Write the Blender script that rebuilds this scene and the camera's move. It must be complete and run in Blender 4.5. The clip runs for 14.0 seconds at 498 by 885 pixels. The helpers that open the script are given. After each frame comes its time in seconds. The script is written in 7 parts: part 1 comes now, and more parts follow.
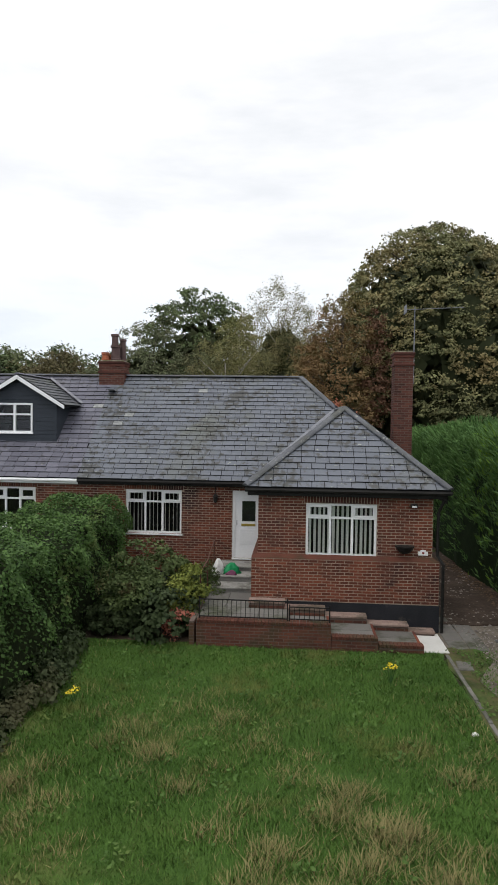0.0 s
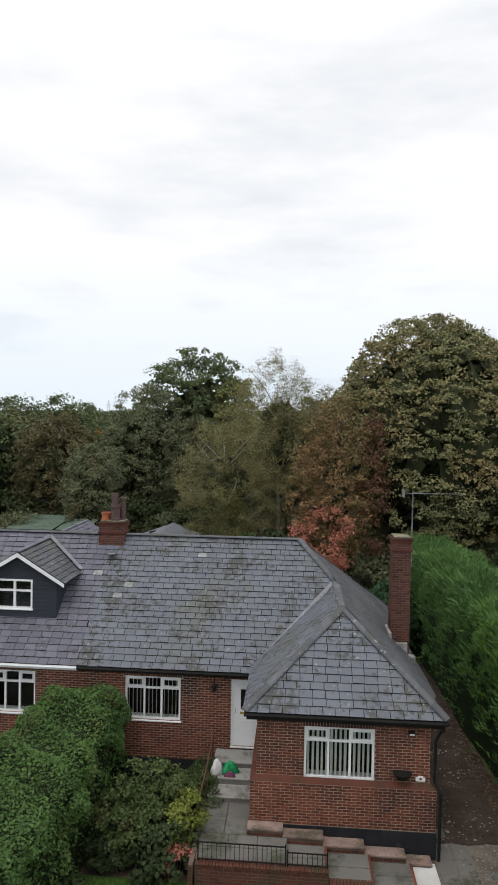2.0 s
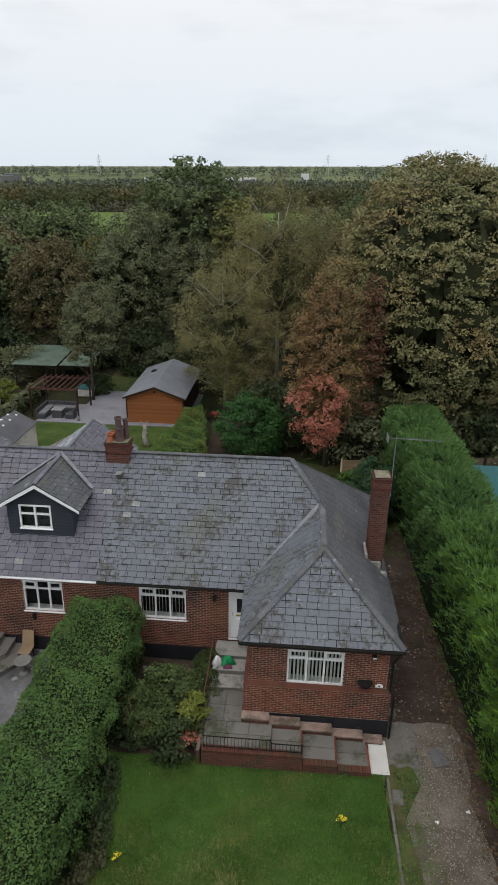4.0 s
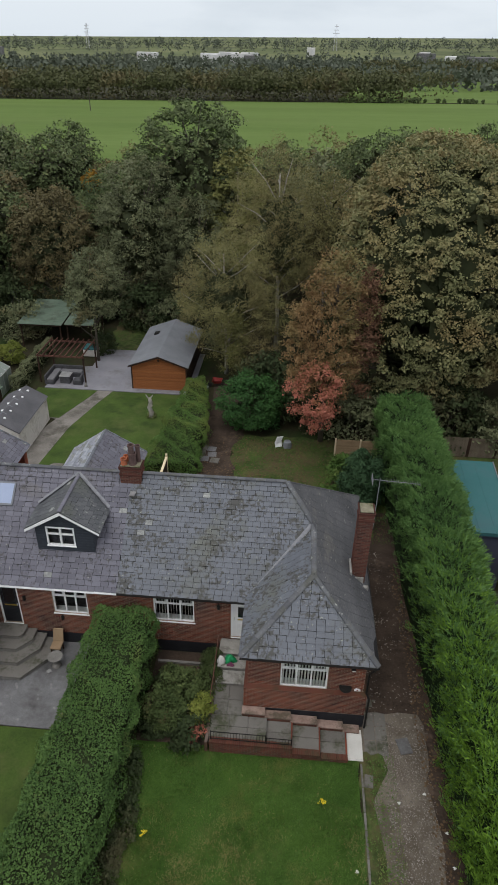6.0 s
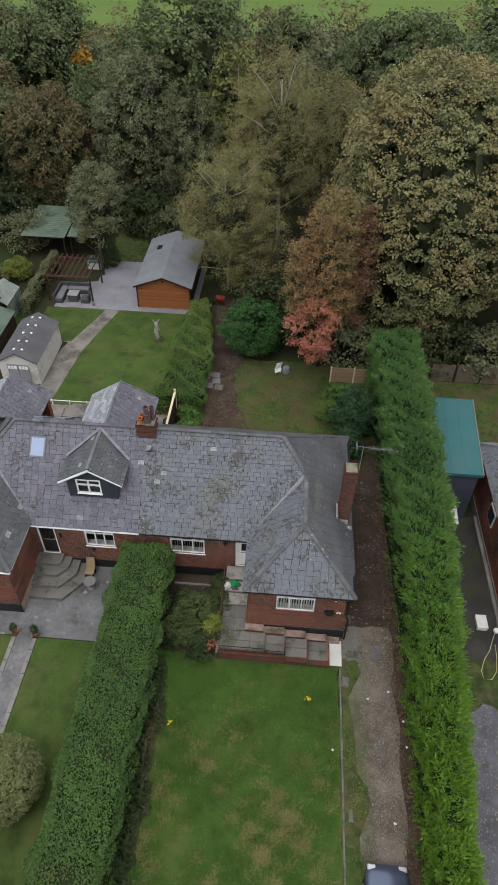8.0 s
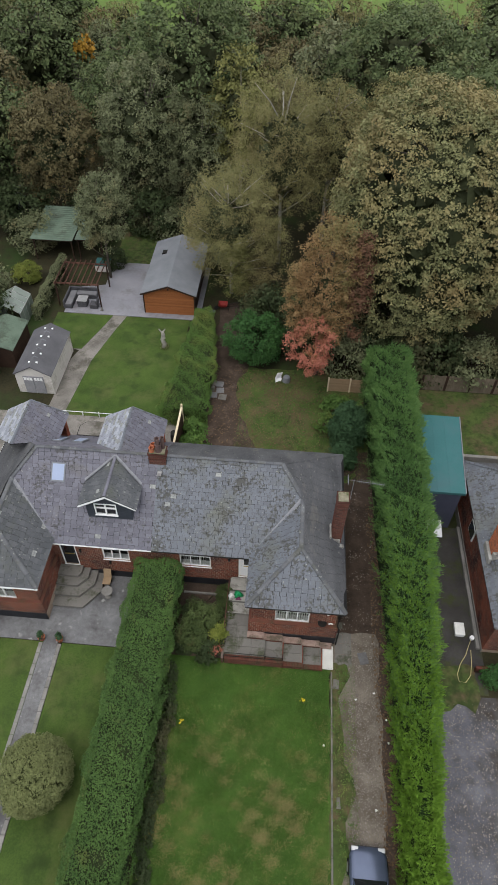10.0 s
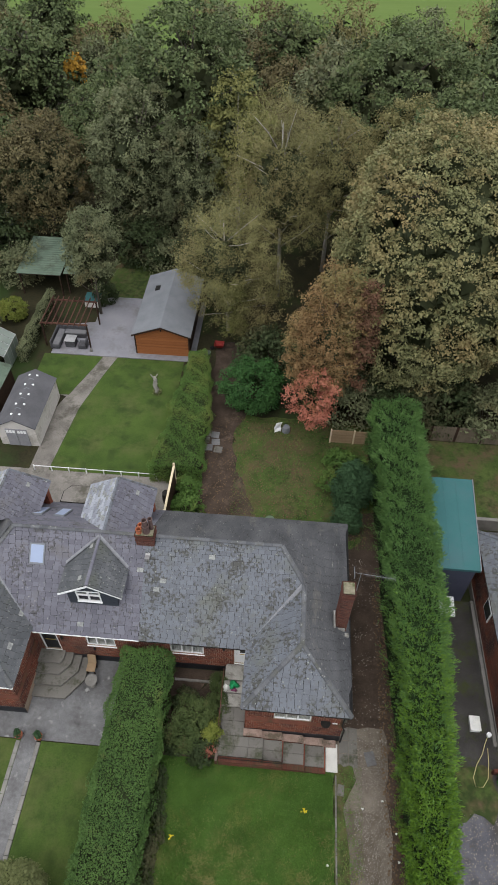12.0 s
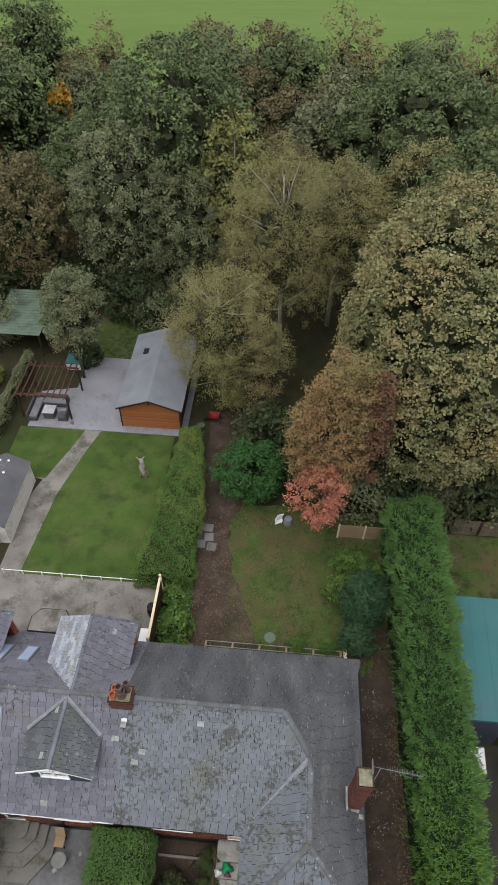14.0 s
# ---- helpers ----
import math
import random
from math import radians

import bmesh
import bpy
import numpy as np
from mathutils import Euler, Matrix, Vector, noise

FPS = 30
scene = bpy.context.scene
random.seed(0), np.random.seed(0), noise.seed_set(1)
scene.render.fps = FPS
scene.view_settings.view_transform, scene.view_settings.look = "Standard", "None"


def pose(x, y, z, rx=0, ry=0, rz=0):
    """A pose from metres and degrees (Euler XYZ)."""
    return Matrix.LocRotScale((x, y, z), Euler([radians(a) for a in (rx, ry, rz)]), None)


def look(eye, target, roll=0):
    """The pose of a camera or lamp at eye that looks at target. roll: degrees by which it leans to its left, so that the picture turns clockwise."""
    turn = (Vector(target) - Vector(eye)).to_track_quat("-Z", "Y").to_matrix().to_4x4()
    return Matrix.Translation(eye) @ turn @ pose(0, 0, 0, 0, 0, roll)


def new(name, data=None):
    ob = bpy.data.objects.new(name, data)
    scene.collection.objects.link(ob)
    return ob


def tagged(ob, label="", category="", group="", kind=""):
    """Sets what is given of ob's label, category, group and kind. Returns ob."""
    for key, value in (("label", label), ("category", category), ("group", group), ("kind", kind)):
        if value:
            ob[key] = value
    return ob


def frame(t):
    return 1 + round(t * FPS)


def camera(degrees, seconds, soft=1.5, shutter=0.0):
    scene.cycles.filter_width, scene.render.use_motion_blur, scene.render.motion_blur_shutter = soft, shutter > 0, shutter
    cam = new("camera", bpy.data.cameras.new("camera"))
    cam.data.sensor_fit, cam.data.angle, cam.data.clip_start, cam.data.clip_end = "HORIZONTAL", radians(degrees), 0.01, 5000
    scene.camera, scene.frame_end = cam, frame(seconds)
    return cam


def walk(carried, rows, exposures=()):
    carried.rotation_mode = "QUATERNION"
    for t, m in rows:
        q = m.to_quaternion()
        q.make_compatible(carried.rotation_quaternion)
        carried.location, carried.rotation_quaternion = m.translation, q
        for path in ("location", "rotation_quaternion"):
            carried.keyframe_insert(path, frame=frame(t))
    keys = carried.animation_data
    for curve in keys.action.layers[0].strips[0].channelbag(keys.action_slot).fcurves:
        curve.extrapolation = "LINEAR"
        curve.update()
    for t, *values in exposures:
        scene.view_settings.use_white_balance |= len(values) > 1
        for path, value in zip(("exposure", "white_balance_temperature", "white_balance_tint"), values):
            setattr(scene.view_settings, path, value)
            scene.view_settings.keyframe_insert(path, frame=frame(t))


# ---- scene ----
cam = camera(42.6, 14.0, soft=1.65)
METRES, EYE, TILT, LEAN, TURN = 41.0, 5.25, -1.9, -0.8, 4.3
ROWS = [
    (0.0, 0.0, 0.0, 0.0, -0.0, 0.0, 0.0),
    (0.5, -0.0007, -0.0014, 0.0278, -0.07, 0.06, -0.04),
    (1.0, -0.001, -0.0033, 0.0631, -0.1, 0.23, -0.08),
    (1.5, -0.0012, -0.0043, 0.0999, -0.11, 0.4, -0.12),
    (2.0, -0.0009, -0.0041, 0.1363, -0.15, 0.5, -0.22),
    (2.5, 0.0014, -0.003, 0.1726, -0.07, -0.64, -0.08),
    (3.0, 0.0035, -0.0043, 0.2081, 0.0, -7.68, -0.05),
    (3.5, 0.0049, -0.0063, 0.2441, 0.05, -15.13, -0.11),
    (6.0, 0.0043, -0.0122, 0.4215, 0.17, -29.3, -0.4),
    (6.5, 0.003, -0.0134, 0.457, 0.19, -32.42, -0.36),
    (7.0, 0.0026, -0.0149, 0.4927, 0.21, -35.68, -0.26),
    (7.5, 0.0022, -0.017, 0.5277, 0.23, -38.92, -0.18),
    (8.0, 0.0045, -0.0193, 0.5645, 0.25, -42.01, -0.17),
    (10.5, 0.0037, 0.0031, 0.6894, 0.42, -45.97, -0.1),
    (11.0, 0.0047, 0.0322, 0.6915, 0.42, -45.99, -0.09),
    (11.5, 0.0065, 0.0685, 0.6937, 0.4, -46.01, -0.06),
    (12.0, 0.0072, 0.1103, 0.6959, 0.37, -46.01, -0.09),
    (12.5, 0.0082, 0.1549, 0.6976, 0.35, -45.97, -0.09),
    (13.0, 0.0094, 0.2026, 0.7005, 0.37, -45.96, -0.05),
    (13.5, 0.0107, 0.252, 0.7043, 0.38, -45.95, -0.01),
    (14.0, 0.0121, 0.3015, 0.7079, 0.39, -45.94, 0.05),
]
walk(cam, [(t, pose(0, 0, EYE, TILT, LEAN, TURN) @ pose(METRES * x, METRES * y, METRES * z, 90 + pitch, roll, yaw)) for t, x, y, z, yaw, pitch, roll in ROWS], [(0.0, -0.02), (2.2, -0.1), (3.2, -0.2), (6.0, -0.26), (8.0, 0.05), (10.5, 0.15), (14.0, 0.2)])

# ---- daylight: a white overcast sky and a weak, wide sun ----
world = bpy.data.worlds.new("overcast")
scene.world = world
world.use_nodes = True
wt = world.node_tree
for n in list(wt.nodes):
    wt.nodes.remove(n)


def link_world():
    out = wt.nodes.new("ShaderNodeOutputWorld")
    bg = wt.nodes.new("ShaderNodeBackground")
    sky = wt.nodes.new("ShaderNodeTexSky")
    sky.sky_type = "NISHITA"
    sky.sun_disc = False
    sky.sun_elevation = radians(63)
    sky.sun_rotation = radians(200)
    dim = wt.nodes.new("ShaderNodeVectorMath")
    dim.operation = "SCALE"
    dim.inputs["Scale"].default_value = 0.1
    wt.links.new(sky.outputs[0], dim.inputs[0])
    co = wt.nodes.new("ShaderNodeTexCoord")
    mp = wt.nodes.new("ShaderNodeMapping")
    mp.inputs["Scale"].default_value = (1.0, 1.0, 4.0)
    wt.links.new(co.outputs["Generated"], mp.inputs[0])
    nz = wt.nodes.new("ShaderNodeTexNoise")
    nz.inputs["Scale"].default_value = 2.6
    nz.inputs["Detail"].default_value = 6
    nz.inputs["Roughness"].default_value = 0.55
    wt.links.new(mp.outputs[0], nz.inputs["Vector"])
    ramp = wt.nodes.new("ShaderNodeValToRGB")
    ramp.color_ramp.elements[0].position = 0.3
    ramp.color_ramp.elements[0].color = (1.0, 1.02, 1.05, 1)
    ramp.color_ramp.elements[1].position = 0.49
    ramp.color_ramp.elements[1].color = (1.19, 1.19, 1.2, 1)
    wt.links.new(nz.outputs[0], ramp.inputs[0])
    mix = wt.nodes.new("ShaderNodeMix")
    mix.data_type = "RGBA"
    mix.inputs["Factor"].default_value = 0.88
    wt.links.new(dim.outputs[0], mix.inputs["A"])
    wt.links.new(ramp.outputs[0], mix.inputs["B"])
    sep = wt.nodes.new("ShaderNodeSeparateXYZ")
    wt.links.new(co.outputs["Generated"], sep.inputs[0])
    low = wt.nodes.new("ShaderNodeMapRange")
    low.inputs["From Min"].default_value, low.inputs["From Max"].default_value = 0.0, 0.26
    wt.links.new(sep.outputs["Z"], low.inputs["Value"])
    fade = wt.nodes.new("ShaderNodeMix")
    fade.data_type = "RGBA"
    fade.inputs["A"].default_value = (0.78, 0.86, 0.94, 1)
    fade.inputs["B"].default_value = (1, 1, 1, 1)
    wt.links.new(low.outputs[0], fade.inputs["Factor"])
    mul = wt.nodes.new("ShaderNodeMix")
    mul.data_type = "RGBA"
    mul.blend_type = "MULTIPLY"
    mul.inputs["Factor"].default_value = 1.0
    wt.links.new(mix.outputs["Result"], mul.inputs["A"])
    wt.links.new(fade.outputs["Result"], mul.inputs["B"])
    # an overcast sky is brighter overhead than near the horizon
    high = wt.nodes.new("ShaderNodeMapRange")
    high.inputs["From Min"].default_value, high.inputs["From Max"].default_value = 0.5, 1.0
    high.inputs["To Min"].default_value, high.inputs["To Max"].default_value = 1.0, 1.7
    wt.links.new(sep.outputs["Z"], high.inputs["Value"])
    lift = wt.nodes.new("ShaderNodeVectorMath")
    lift.operation = "SCALE"
    wt.links.new(mul.outputs["Result"], lift.inputs[0])
    wt.links.new(high.outputs[0], lift.inputs["Scale"])
    bg.inputs["Strength"].default_value = SKY_STRENGTH
    wt.links.new(lift.outputs[0], bg.inputs["Color"])
    wt.links.new(bg.outputs[0], out.inputs[0])


SKY_STRENGTH = 1.0
link_world()
sun = new("sun", bpy.data.lights.new("sun", "SUN"))
sun.data.energy = 0.7
sun.data.angle = radians(18)
sun.data.color = (1.0, 0.96, 0.9)
sun.matrix_world = look((0, 0, 60), (7, 19, 20))


# ---- materials ----
def shader(name, low, high, scale=3.0, rough=0.85, bump=0.2, fine=40.0, metal=0.0, island=0.0, stain=None, stain_scale=0.6,
           stain_cut=(0.5, 0.65), stretch=(1, 1, 1), spec=0.15, translucent=0.0, object_random=0.0, speck=None, speck_scale=5.0, speck_cut=(0.62, 0.68),
           moss=None, moss_scale=4.0, moss_cut=(0.5, 0.58)):
    """Two tones mixed by a coarse and a fine noise, an optional stain with a shape of its own, and relief."""
    m = bpy.data.materials.new(name)
    m.use_nodes = True
    t = m.node_tree
    b = t.nodes["Principled BSDF"]
    b.inputs["Roughness"].default_value = rough
    b.inputs["Metallic"].default_value = metal
    b.inputs["Specular IOR Level"].default_value = spec
    geo = t.nodes.new("ShaderNodeNewGeometry")
    mp = t.nodes.new("ShaderNodeMapping")
    mp.inputs["Scale"].default_value = stretch
    t.links.new(geo.outputs["Position"], mp.inputs[0])

    def nz(s, detail=4):
        n = t.nodes.new("ShaderNodeTexNoise")
        n.inputs["Scale"].default_value = s
        n.inputs["Detail"].default_value = detail
        t.links.new(mp.outputs[0], n.inputs["Vector"])
        return n.outputs[0]

    def math_node(op, a, c):
        n = t.nodes.new("ShaderNodeMath")
        n.operation = op
        for k, v in ((0, a), (1, c)):
            if isinstance(v, (int, float)):
                n.inputs[k].default_value = v
            else:
                t.links.new(v, n.inputs[k])
        return n.outputs[0]

    def blend(f, a, c):
        n = t.nodes.new("ShaderNodeMix")
        n.data_type = "RGBA"
        t.links.new(f, n.inputs["Factor"])
        for key, v in (("A", a), ("B", c)):
            if isinstance(v, tuple):
                n.inputs[key].default_value = (*v, 1)
            else:
                t.links.new(v, n.inputs[key])
        return n.outputs["Result"]

    coarse, small = nz(scale), nz(fine, 3)
    f = math_node("ADD", math_node("MULTIPLY", coarse, 0.6), math_node("MULTIPLY", small, 0.4))
    f = math_node("MULTIPLY", math_node("SUBTRACT", f, 0.3), 2.5)
    if island:
        f = math_node("ADD", math_node("MULTIPLY", f, 1 - island), math_node("MULTIPLY", geo.outputs["Random Per Island"], island))
    if object_random:
        oi = t.nodes.new("ShaderNodeObjectInfo")
        f = math_node("ADD", math_node("MULTIPLY", f, 1 - object_random), math_node("MULTIPLY", oi.outputs["Random"], object_random))
    cl = t.nodes.new("ShaderNodeClamp")
    t.links.new(f, cl.inputs[0])
    col = blend(cl.outputs[0], low, high)
    if stain:
        r = t.nodes.new("ShaderNodeMapRange")
        r.inputs["From Min"].default_value, r.inputs["From Max"].default_value = stain_cut
        n = math_node("ADD", math_node("MULTIPLY", nz(stain_scale, 5), 0.75), math_node("MULTIPLY", nz(stain_scale * 7, 3), 0.25))
        t.links.new(n, r.inputs["Value"])
        col = blend(r.outputs[0], col, stain)
    if moss:
        r3 = t.nodes.new("ShaderNodeMapRange")
        r3.inputs["From Min"].default_value, r3.inputs["From Max"].default_value = moss_cut
        n = math_node("ADD", math_node("MULTIPLY", nz(moss_scale, 5), 0.55), math_node("MULTIPLY", nz(moss_scale * 0.13, 3), 0.45))
        t.links.new(n, r3.inputs["Value"])
        col = blend(math_node("MULTIPLY", r3.outputs[0], 0.8), col, moss)
    if speck:
        r2 = t.nodes.new("ShaderNodeMapRange")
        r2.inputs["From Min"].default_value, r2.inputs["From Max"].default_value = speck_cut
        t.links.new(nz(speck_scale, 6), r2.inputs["Value"])
        col = blend(r2.outputs[0], col, speck)
    t.links.new(col, b.inputs["Base Color"])
    if bump:
        bp = t.nodes.new("ShaderNodeBump")
        bp.inputs["Strength"].default_value = bump
        bp.inputs["Distance"].default_value = 0.02
        t.links.new(small, bp.inputs["Height"])
        t.links.new(bp.outputs[0], b.inputs["Normal"])
    if translucent:
        tr = t.nodes.new("ShaderNodeBsdfTranslucent")
        t.links.new(col, tr.inputs[0])
        ms = t.nodes.new("ShaderNodeMixShader")
        ms.inputs[0].default_value = translucent
        t.links.new(b.outputs[0], ms.inputs[1])
        t.links.new(tr.outputs[0], ms.inputs[2])
        t.links.new(ms.outputs[0], t.nodes["Material Output"].inputs[0])
    return m


def pane_glass(name):
    m = bpy.data.materials.new(name)
    m.use_nodes = True
    t = m.node_tree
    t.nodes.remove(t.nodes["Principled BSDF"])
    a = t.nodes.new("ShaderNodeBsdfTransparent")
    a.inputs[0].default_value = (0.86, 0.9, 0.9, 1)
    g = t.nodes.new("ShaderNodeBsdfGlossy")
    g.inputs["Roughness"].default_value = 0.02
    f = t.nodes.new("ShaderNodeFresnel")
    f.inputs[0].default_value = 1.5
    ms = t.nodes.new("ShaderNodeMixShader")
    t.links.new(f.outputs[0], ms.inputs[0])
    t.links.new(a.outputs[0], ms.inputs[1])
    t.links.new(g.outputs[0], ms.inputs[2])
    t.links.new(ms.outputs[0], t.nodes["Material Output"].inputs[0])
    return m


def leafy(name, low, high, rough=0.65, patch=None, cut=(0.52, 0.62), pscale=0.35):
    low, high = (low[0], low[1], low[2] * 1.12), (high[0], high[1], high[2] * 1.12)
    return shader(name, low, high, scale=0.5, fine=2.5, rough=rough, bump=0, island=0.4, translucent=0.08, spec=0.12, stain=patch,
                  stain_scale=pscale, stain_cut=cut)


BRICK = shader("brick", (0.045, 0.019, 0.016), (0.315, 0.096, 0.055), 1.6, 0.9, 0.3, 60, island=0.66, object_random=0.4,
               stain=(0.042, 0.022, 0.022), stain_scale=0.55, stain_cut=(0.47, 0.64))
BRICK_LOW = shader("damp stained brick", (0.04, 0.02, 0.017), (0.19, 0.07, 0.046), 1.6, 0.92, 0.35, 60, island=0.5, object_random=0.2, stain=(0.06, 0.052, 0.03), stain_scale=1.4,
                   stain_cut=(0.48, 0.66))
BRICK_DARK = shader("sooty brick", (0.042, 0.021, 0.018), (0.15, 0.058, 0.042), 1.2, 0.9, 0.3, 60, island=0.6)
MORTAR_SOOT = shader("sooty mortar", (0.08, 0.06, 0.05), (0.16, 0.12, 0.1), 2, 0.95, 0.3, 50)
BRICK_PALE = shader("sandy brick", (0.2, 0.085, 0.05), (0.36, 0.17, 0.1), 1.2, 0.9, 0.3, 60, island=0.5)
MORTAR = shader("mortar", (0.2, 0.15, 0.115), (0.4, 0.33, 0.26), 2, 0.95, 0.3, 50)
SLATE = shader("slate", (0.073, 0.08, 0.095), (0.142, 0.154, 0.181), 0.6, 0.6, 0.18, 18, island=0.5, object_random=0.2, spec=0.4,
               stain=(0.104, 0.109, 0.09), stain_scale=0.4, stain_cut=(0.52, 0.71), speck=(0.26, 0.275, 0.235), speck_scale=10, speck_cut=(0.65, 0.73),
               moss=(0.044, 0.042, 0.033), moss_scale=6.5, moss_cut=(0.51, 0.58))
SLATE_WARM = shader("brown-grey slate", (0.076, 0.076, 0.098), (0.15, 0.148, 0.182), 0.7, 0.6, 0.18, 18, island=0.55, spec=0.4,
                    stain=(0.11, 0.106, 0.115), stain_scale=0.7, stain_cut=(0.55, 0.7), speck=(0.27, 0.27, 0.25), speck_scale=8.0, speck_cut=(0.66, 0.74),
                    moss=(0.048, 0.046, 0.046), moss_scale=6.0, moss_cut=(0.55, 0.62))
SLATE_RIDGE = shader("lichened capping slate", (0.055, 0.058, 0.066), (0.15, 0.155, 0.167), 2, 0.75, 0.4, 20, island=0.5, stain=(0.09, 0.092, 0.085), stain_scale=1.5,
                     stain_cut=(0.48, 0.64), speck=(0.25, 0.255, 0.24), speck_scale=7, speck_cut=(0.62, 0.72))
SLATE_DARK = shader("dark weathered slate", (0.046, 0.05, 0.056), (0.1, 0.105, 0.114), 0.8, 0.65, 0.2, 18, island=0.5, spec=0.35,
                    stain=(0.075, 0.082, 0.07), stain_scale=0.6, stain_cut=(0.5, 0.68), speck=(0.24, 0.25, 0.23), speck_scale=9.0, speck_cut=(0.64, 0.72))
# near-black, so the gaps between slates read as dark lines
ROOF_BOARD = shader("near-black roof boarding", (0.01, 0.01, 0.011), (0.025, 0.025, 0.026), 2, 0.95, 0.2, 30)
SLATE_PALE = shader("pale lichen slate", (0.09, 0.095, 0.105), (0.36, 0.37, 0.35), 9, 0.8, 0.3, 28, island=0.25)
LEAD = shader("dull lead flashing", (0.13, 0.135, 0.15), (0.25, 0.255, 0.275), 4, 0.55, 0.2, 30, metal=0.15)
MORTAR_PALE = shader("pale lime mortar", (0.17, 0.17, 0.16), (0.42, 0.41, 0.39), 5, 0.9, 0.4, 40, stain=(0.12, 0.115, 0.1), stain_scale=2.5)
FELT = shader("weathered dark roofing", (0.04, 0.041, 0.046), (0.115, 0.117, 0.124), 0.7, 0.75, 0.25, 20, stain=(0.15, 0.145, 0.13),
              stain_scale=0.8, stain_cut=(0.56, 0.75), stretch=(1.6, 0.5, 0.5), speck=(0.24, 0.24, 0.22), speck_scale=9, speck_cut=(0.64, 0.74))
SHED_FELT = shader("grey roofing felt", (0.14, 0.15, 0.165), (0.2, 0.21, 0.23), 1.0, 0.8, 0.15, 60)
UPVC = shader("white plastic", (0.74, 0.75, 0.76), (0.84, 0.85, 0.86), 2, 0.35, 0.02, 20, spec=0.5)
BLACK_PAINT = shader("black bitumen paint", (0.012, 0.013, 0.016), (0.03, 0.031, 0.036), 2, 0.5, 0.2, 40, stain=(0.07, 0.065, 0.06),
                     stain_scale=1.4, stain_cut=(0.6, 0.75))
GLASS = pane_glass("window glass")
DARK_ROOM = shader("unlit room dark", (0.02, 0.02, 0.022), (0.05, 0.048, 0.046), 1, 0.95, 0)
BLIND = shader("blind fabric", (0.66, 0.65, 0.61), (0.8, 0.79, 0.75), 2, 0.9, 0.05, 80)
CLAD = shader("anthracite cladding", (0.03, 0.035, 0.045), (0.045, 0.052, 0.064), 2, 0.5, 0.05, 60)
TERRACOTTA = shader("terracotta", (0.3, 0.09, 0.045), (0.46, 0.16, 0.08), 3, 0.8, 0.2, 40, stain=(0.1, 0.05, 0.04), stain_scale=3)
CONCRETE = shader("concrete", (0.15, 0.145, 0.135), (0.27, 0.26, 0.245), 1.2, 0.92, 0.3, 30, stain=(0.115, 0.113, 0.1), stain_scale=0.9, stain_cut=(0.46, 0.78))
FLAG = shader("worn flagstone", (0.107, 0.098, 0.090), (0.205, 0.197, 0.180), 1.0, 0.92, 0.35, 30, island=0.35, object_random=0.25, stain=(0.061, 0.066, 0.041), stain_scale=1.2)
TREAD_STONE = shader("worn tread stone", (0.2, 0.19, 0.175), (0.4, 0.39, 0.36), 2, 0.9, 0.3, 40, stain=(0.12, 0.115, 0.095), stain_scale=2.2)
COPING = shader("weathered red coping", (0.16, 0.1, 0.08), (0.36, 0.27, 0.23), 3, 0.9, 0.35, 40, stain=(0.11, 0.09, 0.066), stain_scale=1.8)
PALE_SLAB = shader("pale concrete slab", (0.5, 0.49, 0.46), (0.66, 0.65, 0.62), 2, 0.9, 0.25, 40)
TERRACE = shader("grey stone terrace", (0.105, 0.105, 0.11), (0.23, 0.23, 0.236), 1.4, 0.9, 0.4, 25, stain=(0.082, 0.08, 0.08), stain_scale=0.7, stain_cut=(0.45, 0.66), speck=(0.29, 0.29, 0.285), speck_scale=3.0, speck_cut=(0.62, 0.75))
PATIO_GREY = shader("grey porcelain paving", (0.19, 0.19, 0.215), (0.27, 0.268, 0.295), 0.6, 0.75, 0.1, 30, stain=(0.17, 0.165, 0.175), stain_scale=0.5)
GRAVEL = shader("compacted gravel", (0.09, 0.074, 0.057), (0.24, 0.208, 0.173), 0.8, 0.95, 0.9, 24, stain=(0.078, 0.064, 0.047), stain_scale=0.35, stain_cut=(0.46, 0.64), speck=(0.27, 0.25, 0.22), speck_scale=14, speck_cut=(0.62, 0.7))
GRAVEL_GREY = shader("grey gravel", (0.062, 0.062, 0.074), (0.15, 0.15, 0.17), 0.7, 0.95, 0.9, 24, stain=(0.05, 0.044, 0.038), stain_scale=0.3, stain_cut=(0.46, 0.62))
EARTH = shader("dark damp earth", (0.026, 0.02, 0.015), (0.085, 0.061, 0.047), 1.2, 0.95, 0.7, 14, stain=(0.14, 0.1, 0.078), stain_scale=0.9, stain_cut=(0.56, 0.76))
LITTER = shader("woodland floor", (0.016, 0.016, 0.009), (0.045, 0.040, 0.020), 0.5, 0.95, 0.7, 6, stain=(0.027, 0.045, 0.013), stain_scale=0.2)
LAWN = shader("lawn turf", (0.026, 0.06, 0.011), (0.062, 0.122, 0.022), 0.5, 0.9, 0.8, 12, stain=(0.13, 0.14, 0.045), stain_scale=0.35, stain_cut=(0.52, 0.72))
LAWN_CUT = shader("mown lawn", (0.03, 0.055, 0.012), (0.068, 0.108, 0.023), 0.7, 0.9, 0.6, 14, stain=(0.09, 0.1, 0.035), stain_scale=0.5, stain_cut=(0.48, 0.75), speck=(0.03, 0.05, 0.013), speck_scale=0.9, speck_cut=(0.5, 0.72))
